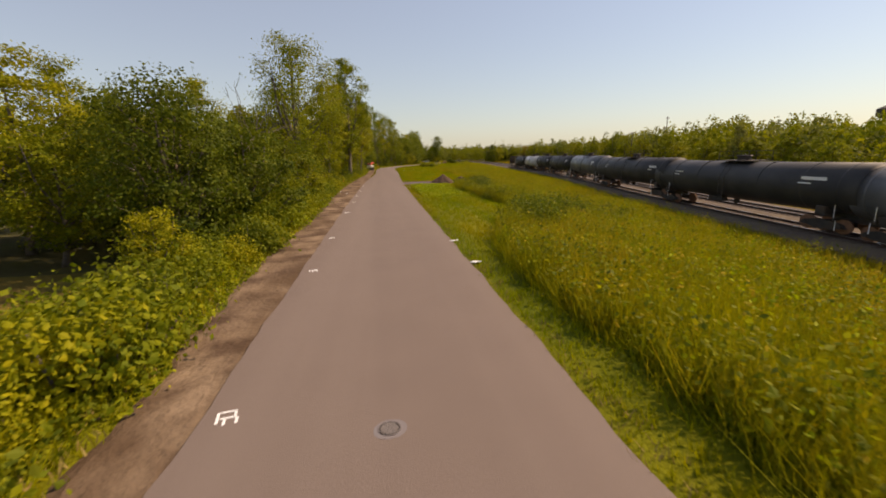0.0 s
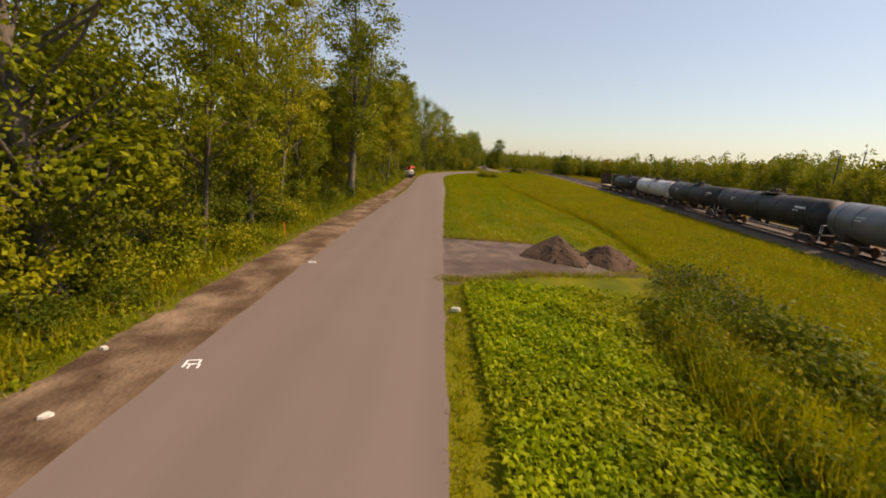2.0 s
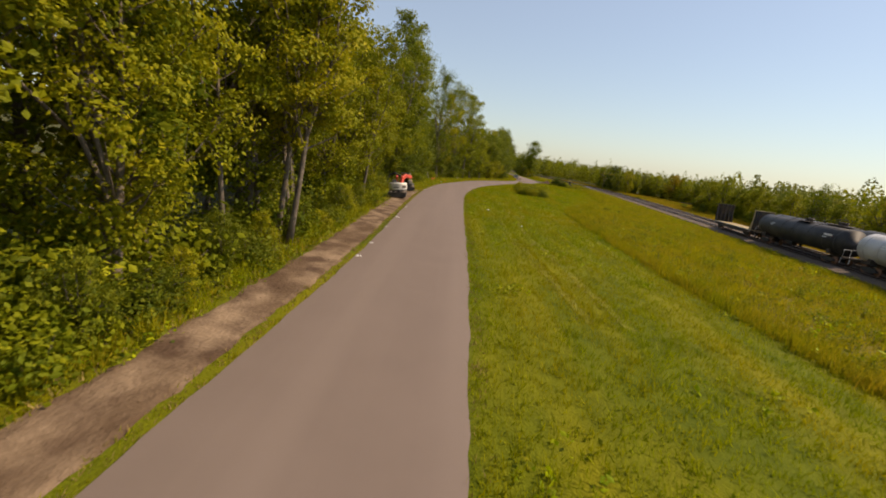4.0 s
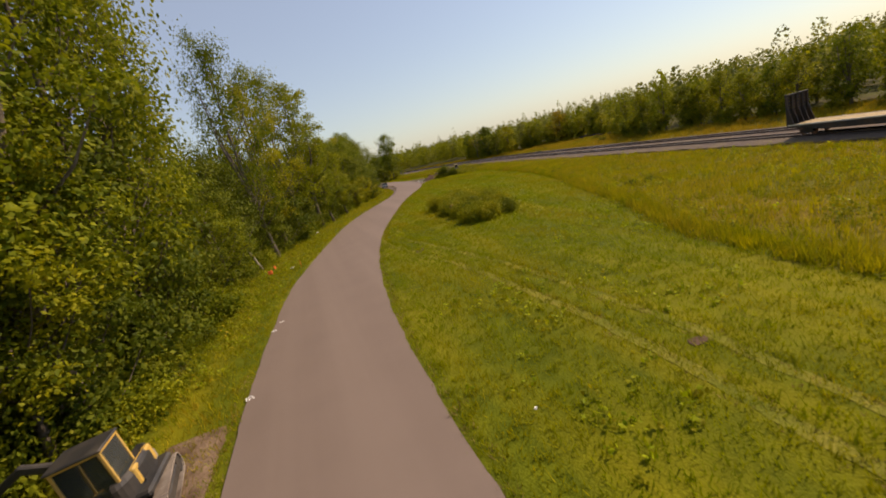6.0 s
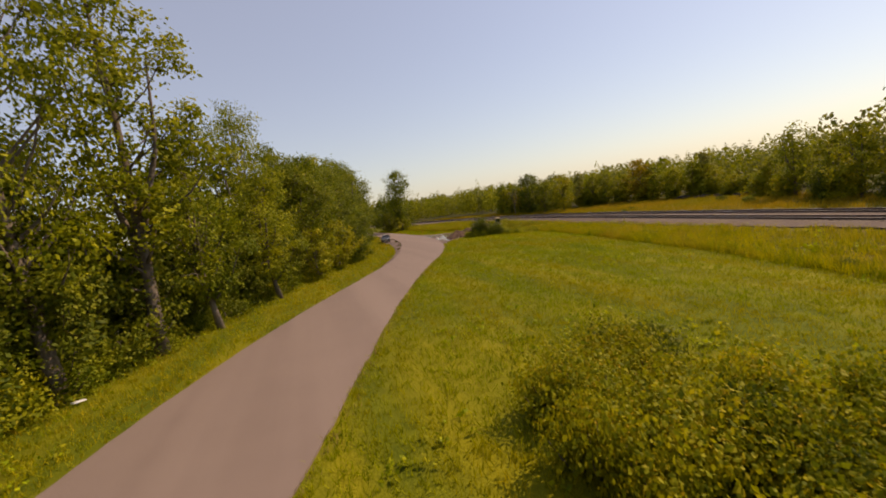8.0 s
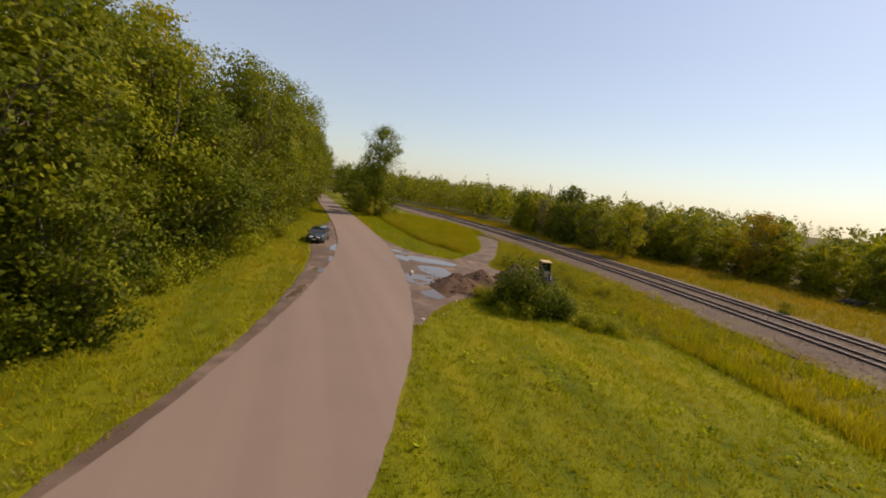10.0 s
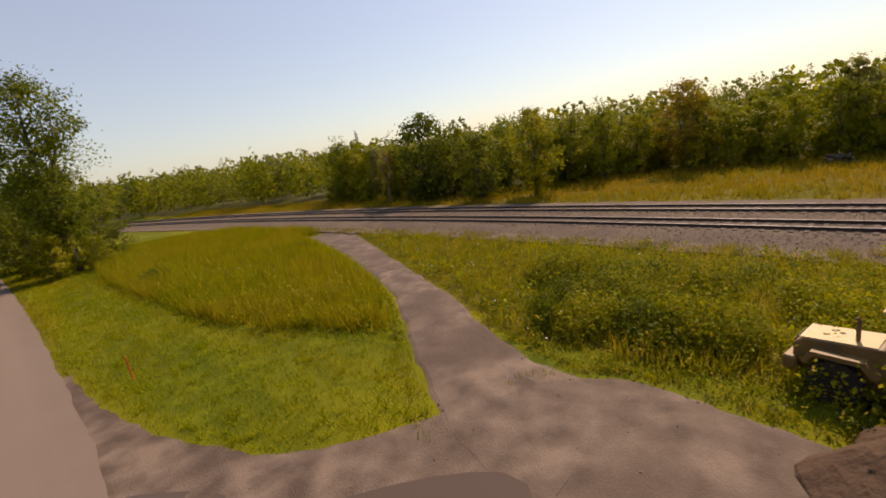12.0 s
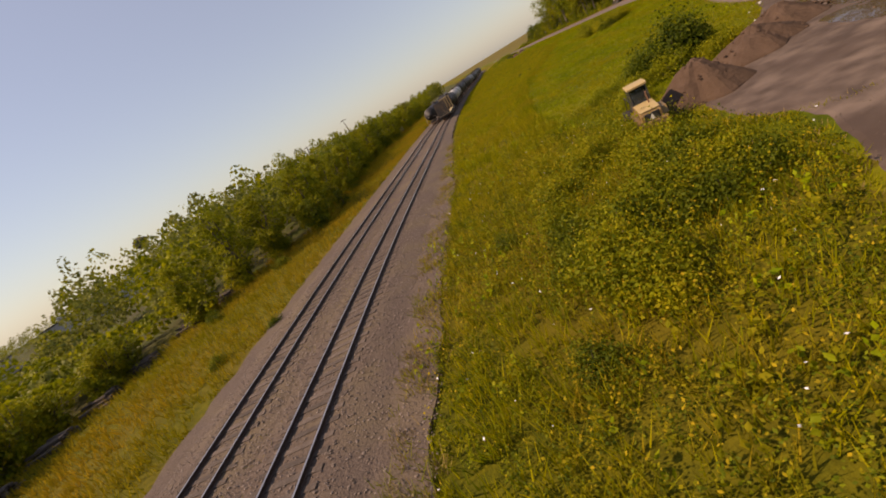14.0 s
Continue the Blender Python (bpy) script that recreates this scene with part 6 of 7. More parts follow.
def digger(m, body, boom_mat, label, house_turn, boom_turn, boom_pts, arm_pts, bucket_turn, cab_on, accent, bx=0.35, thick=1.0, tail=1.0, cover=None):
    """A small crawler excavator: tracks, blade, rotating house, boom, arm and bucket."""
    ob = thing("mini_excavator", m, label, "excavator", "excavators on the shoulder")
    for x in (-0.72, 0.72):
        crawler(ob, x, 2.35, 0.52, 0.36, M_TRACKPAD)
    u = Shape()
    u.box((0, 0, 0.42), (1.1, 0.9, 0.3))
    u.tube([(0, 0, 0.5), (0, 0, 0.68)], [0.42, 0.42], 18)
    part("undercarriage", u, M_BLACK, ob)
    bl = Shape()
    bl.slab([(-1.52, 0.06), (-1.46, 0.06), (-1.4, 0.28), (-1.46, 0.5), (-1.53, 0.5), (-1.5, 0.28)], 1.85, Matrix.Rotation(math.radians(90), 4, "Z"))
    for x in (-0.35, 0.35):
        bl.box((x, -1.0, 0.33), (0.12, 0.9, 0.12))
    bo = part("dozer_blade", bl, M_BLACK, ob, "dark worn dozer blade")
    for x in (-0.62, -0.12, 0.42):
        part("blade_bracket", Shape().box((x, -1.36, 0.55), (0.26, 0.12, 0.2), bev=0.02), M_TRACKPAD, bo)
    h = part("house", Shape().box((0, 0.05, 0.78), (1.6, 1.7, 0.2), bev=0.06), M_BLACK, ob)
    h.matrix_local = Matrix.Rotation(math.radians(house_turn), 4, "Z")
    cw = Shape()
    n = 15
    outline = [(0.93 * math.cos(math.pi + math.pi * k / (n - 1)), -0.35 * tail + 0.82 * tail * math.sin(math.pi + math.pi * k / (n - 1))) for k in range(n)]
    inner = [(x * 0.72, y * 0.72 + 0.02) for x, y in outline]
    v, f = [], []
    for z, s in ((0.72, 0.94), (0.78, 1.0), (1.28, 1.0), (1.38, 0.95), (1.42, 0.88)):
        v += [(x * s, y * s, z + (0.06 * (1 - abs(x)) if z > 1.2 else 0)) for x, y in outline]
    base = len(v)
    v += [(x, y, 1.4) for x, y in inner]
    for r in range(4):
        for k in range(n - 1):
            f.append((r * n + k, r * n + k + 1, (r + 1) * n + k + 1, (r + 1) * n + k))
    for k in range(n - 1):
        f.append((4 * n + k, 4 * n + k + 1, base + k + 1, base + k))
    f.append(tuple(range(n))[::-1])
    f.append(tuple(base + k for k in range(n)))
    cw.add(v, f)
    part("counterweight", cw, body, h)
    pn = Shape()
    pn.box((0.42, -1.13 * tail, 1.05), (0.42, 0.03, 0.26), Matrix.Rotation(math.radians(8), 4, "Z"), 0.01)
    part("vent_panel", pn, M_TRACKPAD, h)
    lb = Shape()
    lb.box((-0.2, -1.18 * tail, 1.0), (0.5, 0.02, 0.07), bev=0.004)
    part("lettering_bar", lb, M_BLACK, h, "dark lettering, unreadable")
    if cab_on:
        c = Shape()
        posts = [(-0.75, -0.35), (-0.75, 0.75), (0.1, 0.75), (0.1, -0.35)]
        for x, y in posts:
            c.tube([(x, y, 0.85), (x, y * 0.95, 2.28)], [0.05, 0.05], 6)
        for (x0, y0), (x1, y1) in zip(posts, posts[1:] + posts[:1]):
            c.tube([(x0, y0, 2.28), (x1, y1, 2.28)], [0.05, 0.05], 6)
            c.tube([(x0, y0, 0.95), (x1, y1, 0.95)], [0.06, 0.06], 6)
        part("cab_frame", c, accent, h, "yellow cab frame")
        r = Shape()
        r.box((-0.325, 0.2, 2.33), (1.0, 1.24, 0.07), bev=0.03)
        part("cab_roof", r, M_BLACK, h)
        for x in (-0.76, 0.11):
            p = Shape()
            p.box((x, 0.2, 1.62), (0.012, 1.0, 1.22), bev=0.003)
            part("window_pane", p, M_GLASS, h).visible_shadow = False
        for y in (-0.36, 0.76):
            p = Shape()
            p.box((-0.325, y, 1.62), (0.76, 0.012, 1.22), bev=0.003)
            part("window_pane", p, M_GLASS, h).visible_shadow = False
    if cover:
        part("engine_cover", Shape().box((0.02, -0.52, 1.2), (1.1, 0.16, 0.5), bev=0.04), cover, h, "yellow engine cover")
    seat = Shape()
    seat.box((-0.35, 0.05, 1.12), (0.48, 0.46, 0.14), bev=0.05)
    seat.box((-0.35, -0.2, 1.42), (0.48, 0.13, 0.6), bev=0.05)
    part("seat", seat, M_BLACK, h)
    con = Shape()
    for x in (-0.68, -0.02):
        con.box((x, 0.2, 1.12), (0.14, 0.5, 0.36), bev=0.03)
        con.tube([(x, 0.36, 1.3), (x, 0.4, 1.52)], [0.018, 0.024], 6)
    part("control_console", con, M_BLACK, h)
    bm = Shape()
    for (y0, z0), (y1, z1), w in zip(boom_pts[:-1], boom_pts[1:], (0.26, 0.24, 0.2)):
        d = Vector((0, y1 - y0, z1 - z0))
        q = Matrix.Translation((bx, (y0 + y1) / 2, (z0 + z1) / 2)) @ Matrix.Rotation(math.atan2(z1 - z0, y1 - y0), 4, "X")
        bm.box((0, 0, 0), (0.17 * thick, d.length + 0.12, w * thick), q, 0.04)
    boom = part("boom", bm, boom_mat, h)
    boom.matrix_local = Matrix.Rotation(math.radians(boom_turn), 4, "Z")
    am = Shape()
    for (y0, z0), (y1, z1) in zip(arm_pts[:-1], arm_pts[1:]):
        d = Vector((0, y1 - y0, z1 - z0))
        q = Matrix.Translation((bx, (y0 + y1) / 2, (z0 + z1) / 2)) @ Matrix.Rotation(math.atan2(z1 - z0, y1 - y0), 4, "X")
        am.box((0, 0, 0), (0.14 * thick, d.length + 0.1, 0.19 * thick), q, 0.03)
    arm = part("arm", am, boom_mat, h)
    arm.matrix_local = boom.matrix_local
    cy = Shape()
    b0, b1 = boom_pts[0], boom_pts[1]
    cy.tube([(bx, b0[0] + 0.22, b0[1] - 0.06), (bx, (b0[0] + b1[0]) / 2 + 0.3, (b0[1] + b1[1]) / 2)], [0.055, 0.055], 8)
    cy.tube([(bx, (b0[0] + b1[0]) / 2 + 0.3, (b0[1] + b1[1]) / 2), (bx, b1[0] + 0.12, b1[1] - 0.1)], [0.028, 0.028], 8)
    c2 = part("boom_cylinder", cy, M_CHROME, h)
    c2.matrix_local = boom.matrix_local
    ty, tz = arm_pts[-1]
    bk = Shape()
    a0 = math.radians(bucket_turn)
    rr = [(0.0, 0.1), (0.26, 0.02), (0.4, -0.2), (0.34, -0.45), (0.1, -0.55), (0.08, -0.5), (0.27, -0.42), (0.32, -0.2), (0.2, -0.03), (0.0, 0.02)]
    bk.slab([(ty + y * math.cos(a0) - z * math.sin(a0), tz + y * math.sin(a0) + z * math.cos(a0)) for y, z in rr], 0.55, Matrix.Translation((bx, 0, 0)) @ Matrix.Rotation(math.radians(90), 4, "Z"))
    bko = part("bucket", bk, M_BLACK, h)
    bko.matrix_local = boom.matrix_local
    return ob


digger(Matrix.Translation((-3.55, 143.0, float(ground(-3.55, 143.0)) + 0.1)) @ Matrix.Rotation(math.radians(4), 4, "Z") @ Matrix.Rotation(math.radians(-6), 4, "Y") @ Matrix.Scale(1.15, 4), M_CW, M_RED, "small red excavator with off-white counterweight on the dirt shoulder", 8, -40,
       [(0.45, 1.05), (0.7, 1.8), (1.3, 2.05), (2.3, 1.85)], [(2.25, 1.9), (2.65, 1.45), (2.85, 0.8)], 150, False, M_RED, 0.1, 1.6)
digger(Matrix.Translation((-3.5, 152.9, float(ground(-3.5, 152.9)) + 0.1)) @ Matrix.Rotation(math.radians(8), 4, "Z") @ Matrix.Rotation(math.radians(-6), 4, "Y"), M_BLACK, M_BLACK, "small yellow excavator with black boom and glazed cab on the shoulder", 80, 0,
       [(0.7, 1.0), (1.1, 1.9), (1.9, 2.3), (2.6, 2.0)], [(2.6, 2.05), (3.0, 1.2), (3.1, 0.6)], 160, True, M_DIGGER, tail=0.55, cover=M_DIGGER)


def parked_car(m):
    """A dark estate car: lofted body, glass, lamps, wheels."""
    ob = thing("parked_car", m, "dark grey-green estate car parked on the paved shoulder", "car")
    # along y: y, half width, sill, belt, roof half width, roof height (0: no roof)
    secs = [(-2.28, 0.72, 0.42, 0.62, 0, 0), (-2.2, 0.8, 0.3, 0.76, 0, 0), (-1.4, 0.86, 0.24, 0.86, 0, 0), (-0.95, 0.87, 0.24, 0.92, 0, 0), (-0.9, 0.87, 0.24, 0.93, 0, 0), (0.5, 0.87, 0.24, 0.94, 0, 0), (1.6, 0.86, 0.24, 0.95, 0, 0), (2.1, 0.82, 0.3, 0.93, 0, 0), (2.26, 0.74, 0.42, 0.82, 0, 0)]
    ringn = 10
    v, f = [], []
    for y, w, z0, z1, _, _ in secs:
        mid = (z0 + z1) / 2
        v += [(-w * 0.86, y, z0), (-w * 0.98, y, z0 + 0.1), (-w, y, mid), (-w * 0.97, y, z1 - 0.06), (-w * 0.86, y, z1), (w * 0.86, y, z1), (w * 0.97, y, z1 - 0.06), (w, y, mid), (w * 0.98, y, z0 + 0.1), (w * 0.86, y, z0)]
    for i in range(len(secs) - 1):
        for k in range(ringn):
            a, b = i * ringn + k, i * ringn + (k + 1) % ringn
            f.append((a, a + ringn, b + ringn, b))
    f.append(tuple(range(ringn)))
    f.append(tuple((len(secs) - 1) * ringn + k for k in range(ringn))[::-1])
    body = Shape()
    body.add(v, f)
    part("body", body, M_CAR, ob, smooth=True)
    # the glazed upper part: windscreen base to tailgate
    rail = [(-0.98, 0.93, 0.74), (-0.3, 1.38, 0.6), (0.6, 1.44, 0.58), (1.7, 1.4, 0.57), (2.12, 0.95, 0.72)]
    gl = Shape()
    gv = []
    for y, z, w in rail:
        gv += [(-w, y, z), (w, y, z)]
    low = [(-0.8, -0.98, 0.9), (0.8, -0.98, 0.9), (-0.82, 2.12, 0.92), (0.82, 2.12, 0.92)]
    gl.add([(-0.74, -0.98, 0.92), (0.74, -0.98, 0.92), (0.58, -0.3, 1.36), (-0.58, -0.3, 1.36)], [(0, 1, 2, 3)])
    gl.add([(-0.72, 2.13, 0.94), (0.72, 2.13, 0.94), (0.57, 1.72, 1.36), (-0.57, 1.72, 1.36)], [(3, 2, 1, 0)])
    for sx in (-1, 1):
        gl.add([(sx * 0.8, -0.92, 0.92), (sx * 0.61, -0.3, 1.36), (sx * 0.6, 1.68, 1.36), (sx * 0.8, 2.05, 0.93)], [(0, 1, 2, 3) if sx > 0 else (3, 2, 1, 0)])
    part("window", gl, M_GLASSDARK, ob)
    rf = Shape()
    rv = []
    ys = [-0.42, -0.2, 0.6, 1.6, 1.82]
    for y in ys:
        zt = 1.40 + 0.05 * math.sin(math.pi * (y + 0.5) / 2.4)
        rv += [(-0.62, y, zt - 0.07), (-0.5, y, zt), (0.5, y, zt), (0.62, y, zt - 0.07)]
    rf.add(rv, [(i * 4 + k, i * 4 + k + 1, i * 4 + k + 5, i * 4 + k + 4) for i in range(len(ys) - 1) for k in range(3)])
    part("roof", rf, M_CAR, ob, smooth=True)
    del gv, low
    for sx in (-1, 1):
        pil = Shape()
        for (y0, z0, w0), (y1, z1, w1) in (((-0.98, 0.92, 0.8), (-0.33, 1.38, 0.61)), ((0.45, 0.93, 0.82), (0.5, 1.39, 0.62)), ((1.3, 0.93, 0.82), (1.25, 1.39, 0.61)), ((2.1, 0.93, 0.79), (1.75, 1.37, 0.6))):
            pil.tube([(sx * w0, y0, z0), (sx * w1, y1, z1)], [0.035, 0.03], 6)
        part("pillar", pil, M_CAR, ob)
        hl = Shape()
        hl.box((sx * 0.56, -2.24, 0.64), (0.36, 0.12, 0.13), Matrix.Rotation(math.radians(-6 * sx), 4, "Z"), 0.03)
        part("headlight", hl, M_LENS, ob, "clear headlight")
        mi = Shape()
        mi.box((sx * 0.96, -0.72, 0.98), (0.2, 0.1, 0.12), bev=0.03)
        part("wing_mirror", mi, M_BLACK, ob)
        for y in (-1.42, 1.36):
            wheel(ob, (sx * 0.77, y, 0.3), 0.3, 0.19, sx, M_CHROME)
    gr = Shape()
    for k in range(4):
        gr.box((0, -2.285, 0.56 + 0.04 * k), (0.62, 0.03, 0.018), bev=0.004)
    part("grille", gr, M_BLACK, ob)
    bp = Shape()
    bp.box((0, -2.26, 0.4), (1.5, 0.16, 0.14), bev=0.04)
    part("bumper", bp, M_BLACK, ob)
    pl = Shape()
    pl.box((0, -2.345, 0.41), (0.32, 0.012, 0.1), bev=0.004)
    part("number_plate", pl, M_WHITE, ob, "plain pale plate")
    return ob


parked_car(Matrix.Translation((27.75, 268.4, float(ground(27.75, 268.4)) + 0.06)) @ Matrix.Rotation(math.radians(-12), 4, "Z"))


# ---- poles, posts, far buildings ----
def utility_pole(x, y, H, arm=True):
    ob = thing("utility_pole", stand(x, y, 0.5), "weathered wooden utility pole with crossarm beyond the railway", "pole", "utility poles")
    part("pole", Shape().tube([(0, 0, -0.2), (0, 0, H)], [0.17, 0.11], 10), M_TIE, ob)
    if arm:
        a = Shape()
        a.box((0, 0, H - 0.5), (2.4, 0.12, 0.13))
        part("crossarm", a, M_TIE, ob)
        for k in (-1.05, -0.5, 0.5, 1.05):
            part("insulator", Shape().tube([(k, 0, H - 0.44), (k, 0, H - 0.24)], [0.04, 0.05], 8), M_CW, ob)


for x, y, H in [(84.8, 121.2, 15.2), (72.5, 119.0, 11.0), (96.0, 138.0, 13.5)]:
    utility_pole(x, y, H)
post = thing("leaning_post", stand(-1.6, 192.6, 0.4), "grey weathered wooden post leaning at the wood edge", "post")
part("post", Shape().tube([(0, 0, -0.2), (-0.25, 0.3, 2.2), (-0.55, 0.75, 4.7)], [0.11, 0.1, 0.08], 9), M_BARK_PALE, post)
for x, y, H, dx, dy in [(-8.9, 55.5, 3.0, 0.6, 0.3), (-7.4, 53.0, 2.2, -0.5, 0.2), (-2.8, 186.5, 3.2, -0.5, 0.9)]:
    snag = thing("dead_tree", stand(x, y, 1.0), "pale bare dead trunk leaning among bushes", "dead tree", "dead trees")
    part("trunk", Shape().tube([(0, 0, -0.1), (dx * 0.4, dy * 0.5, H * 0.5), (dx, dy, H)], [0.15, 0.11, 0.05], 8), M_BARK_PALE, snag)
    b = Shape().tube([(dx * 0.4, dy * 0.5, H * 0.5), (dx * 0.4 - 0.5, dy * 0.5 + 0.2, H * 0.8)], [0.06, 0.02], 6)
    part("branch", b, M_BARK_PALE, snag)


def bare_tree(x, y, H, seed):
    g = np.random.default_rng(seed)
    ob = thing("dead_tree", stand(x, y, g.uniform(0, 6)), "bare grey dead tree with forked branches", "dead tree", "dead trees")
    w = Shape()

    def grow(p, d, r, n):
        q = p + d
        w.tube([p, p.lerp(q, 0.5) + Vector(g.normal(0, 0.07 * d.length, 3)), q], [r, r * 0.8, r * 0.55], 6, caps=False)
        if n:
            for k in range(int(g.integers(2, 4))):
                e = d.copy() * g.uniform(0.55, 0.82)
                e.rotate(Euler(g.normal(0, 0.5, 3)))
                grow(q, e, r * 0.55, n - 1)

    grow(Vector((0, 0, -0.1)), Vector((0, 0, H * 0.38)), 0.16, 4)
    part("trunk", w, M_BARK, ob, smooth=True)


for x, y, H, s in [(-11.8, 42.5, 13.0, 3), (-13.0, 46.0, 11.0, 4), (-3.0, 187.0, 9.5, 6), (75.5, 303.0, 9.5, 9), (-11.5, 100.0, 11.0, 12)]:
    bare_tree(x, y, H, s)


def works_building(x, y, w, d, h, turn):
    ob = thing("works_building", stand(x, y, math.radians(turn)), "grey flat-roofed industrial building far beyond the trees", "building", "industrial buildings")
    part("wall", Shape().box((0, 0, h / 2), (w, d, h), bev=0.1), M_CONC, ob)
    part("roof", Shape().box((0, 0, h + 0.2), (w + 0.6, d + 0.6, 0.5), bev=0.1), M_STEEL_DARK, ob)
    for k in range(int(w / 6)):
        wi = Shape()
        wi.box((-w / 2 + 3 + 6 * k, -d / 2 - 0.03, h * 0.6), (3.2, 0.12, h * 0.28), bev=0.03)
        part("window", wi, M_GLASSDARK, ob)
        wj = Shape()
        wj.box((-w / 2 - 0.03, min(d / 2 - 2, -d / 2 + 3 + 6 * k), h * 0.6), (0.12, 3.2, h * 0.28), bev=0.03)
        if -d / 2 + 3 + 6 * k < d / 2 - 1:
            part("window", wj, M_GLASSDARK, ob)
    for k in range(3):
        part("roof_unit", Shape().box((-w / 3 + k * w / 3, 0, h + 1.2), (3, 3, 1.8), bev=0.1), M_CONC, ob)


for x, y, w, d, h, t in [(285, 200, 26, 20, 6.5, 20), (250, 150, 34, 22, 6.0, 35), (215, 112, 40, 22, 7, 42), (330, 236, 26, 20, 7.0, 12), (185, 90, 26, 16, 5.5, 50)]:
    works_building(x, y, w, d, h, t)
tower = thing("water_tower", stand(170, 128, 0), "dark water tower on a thin column far away", "water tower")
part("column", Shape().tube([(0, 0, 0), (0, 0, 15)], [0.7, 0.5], 10), M_CONC, tower)
part("tank", Shape().tube([(0, 0, 14), (0, 0, 14.8), (0, 0, 17.2), (0, 0, 18.2)], [0.8, 2.4, 2.4, 0.4], 16), M_STEEL_DARK, tower)
for x, y, H in [(88, 335, 13.5), (89.6, 336.5, 13.0)]:
    utility_pole(x + 8, y, H, False)

# stacks of old sleepers at the far wood edge
g = np.random.default_rng(77)
for x, y in [(90.0, 246.0), (90.5, 250.5), (89.3, 241.5), (90.3, 255.2), (87.5, 236.0), (86.0, 231.5)]:
    ob = thing("sleeper_stack", stand(x, y, g.uniform(-0.2, 0.2)), "heap of old dark railway sleepers at the wood edge", "sleeper stack", "sleeper stacks")
    for k in range(14):
        t = Shape()
        t.box((0, 0, 0), (2.6, 0.24, 0.19), bev=0.015)
        o = part("sleeper", t, M_TIE, ob)
        o.matrix_local = Matrix.Translation((g.uniform(-0.25, 0.25), -1.1 + 0.42 * (k % 5) + g.uniform(-0.1, 0.1), 0.15 + 0.24 * (k // 5))) @ Matrix.Rotation(g.uniform(-0.25, 0.25), 4, "Z") @ Matrix.Rotation(g.uniform(-0.08, 0.08), 4, "X")

# ---- marks, litter and small things ----
def paint_mark(x, y, turn, s=1.0):
    """Sprayed white strokes on the asphalt, too worn to read."""
    ob = thing("paint_mark", Matrix.Translation((x, y, float(road_z(x, y)) + 0.005)) @ Matrix.Rotation(math.radians(turn), 4, "Z") @ Matrix.Scale(s, 4), "sprayed white survey mark on the asphalt edge", "paint mark", "survey marks")
    q = Shape()
    for cx, cyy, w, d in ((0.08, 0.0, 0.05, 0.34), (0.24, 0.16, 0.26, 0.05), (0.36, 0.05, 0.05, 0.24), (0.24, -0.03, 0.24, 0.05), (0.2, -0.14, 0.05, 0.2), (0.4, -0.14, 0.05, 0.2)):
        q.box((cx, cyy, 0.002), (w, d, 0.006), bev=0.001)
    part("stroke", q, M_WHITE, ob)


for x, y, s in [(-2.85, 8.0, 0.9), (-2.85, 16.8, 0.8), (-2.9, 23.2, 0.8), (-2.95, 33.4, 1.0), (-2.95, 41.0, 1.0), (-2.95, 47.8, 0.8), (-2.95, 54.0, 1.0), (-2.95, 63.5, 0.9)]:
    paint_mark(x, y, 10, s)
for x, y, s in [(-1.62, 113.2, 0.8), (-1.58, 116.5, 0.6), (-1.62, 122.2, 0.6), (-1.6, 127.2, 0.9), (-1.65, 134.4, 0.6), (-1.55, 157.2, 0.8), (-0.95, 164.4, 0.7), (-0.55, 165.6, 0.6)]:
    paint_mark(x + 0.05, y, 10, s)


def litter(name, x, y, size, mat, label, category, z=0.0, turn=0.3, group="litter on the verge"):
    g = np.random.default_rng(int(x * 31 + y * 7) % 9999)
    n = 9
    v = [(size[0] * (0.5 + 0.12 * g.normal()) * math.cos(6.283 * k / n), size[1] * (0.5 + 0.12 * g.normal()) * math.sin(6.283 * k / n), 0.0) for k in range(n)]
    top = [(a * 0.86, b * 0.86, size[2] * g.uniform(0.7, 1.2)) for a, b, _ in v]
    s = Shape()
    s.add(v + top, [(k, (k + 1) % n, n + (k + 1) % n, n + k) for k in range(n)] + [tuple(range(n, 2 * n)), tuple(range(n))[::-1]])
    ob = part(name, s, mat)
    ob.matrix_world = Matrix.Translation((x, y, float(ground(x, y)) + 0.02 + z)) @ Matrix.Rotation(turn, 4, "Z")
    return tagged(ob, label, category, group)


for x, y, w in [(3.15, 20.9, 0.5), (3.25, 16.7, 0.5)]:
    litter("white_board", x, y, (w, 0.22, 0.03), M_WHITE, "flat white board lying at the road edge", "board", 0.06, 0.1)
for x, y, sx, h in [(3.45, 58.4, 0.35, 0.12), (-5.1, 54.6, 0.16, 0.07), (-4.2, 52.0, 0.22, 0.05), (-5.3, 46.6, 0.2, 0.08), (34.5, 254.7, 0.3, 0.2), (32.3, 243.2, 0.22, 0.08), (36.3, 256.7, 0.12, 0.08), (35.5, 247.0, 0.14, 0.05), (33.8, 244.2, 0.12, 0.05)]:
    litter("stone", x, y, (sx, sx * 0.8, h), M_CW, "pale stone lying on the dirt", "stone", 0.02)
for x, y, w in [(6.5, 149.8, 0.12), (0.2, 181.5, 0.4), (3.6, 203.6, 0.4), (9.6, 130.8, 0.2), (7.2, 141.0, 0.3)]:
    litter("paper_scrap", x, y, (w, w * 0.5, 0.06), M_WHITE, "crumpled white paper scrap in the grass", "litter", 0.1)
litter("red_cloth", -1.6, 180.2, (0.4, 0.25, 0.3), M_ORANGE, "orange-red marker cloth on weeds at the wood edge", "cloth", 0.35)
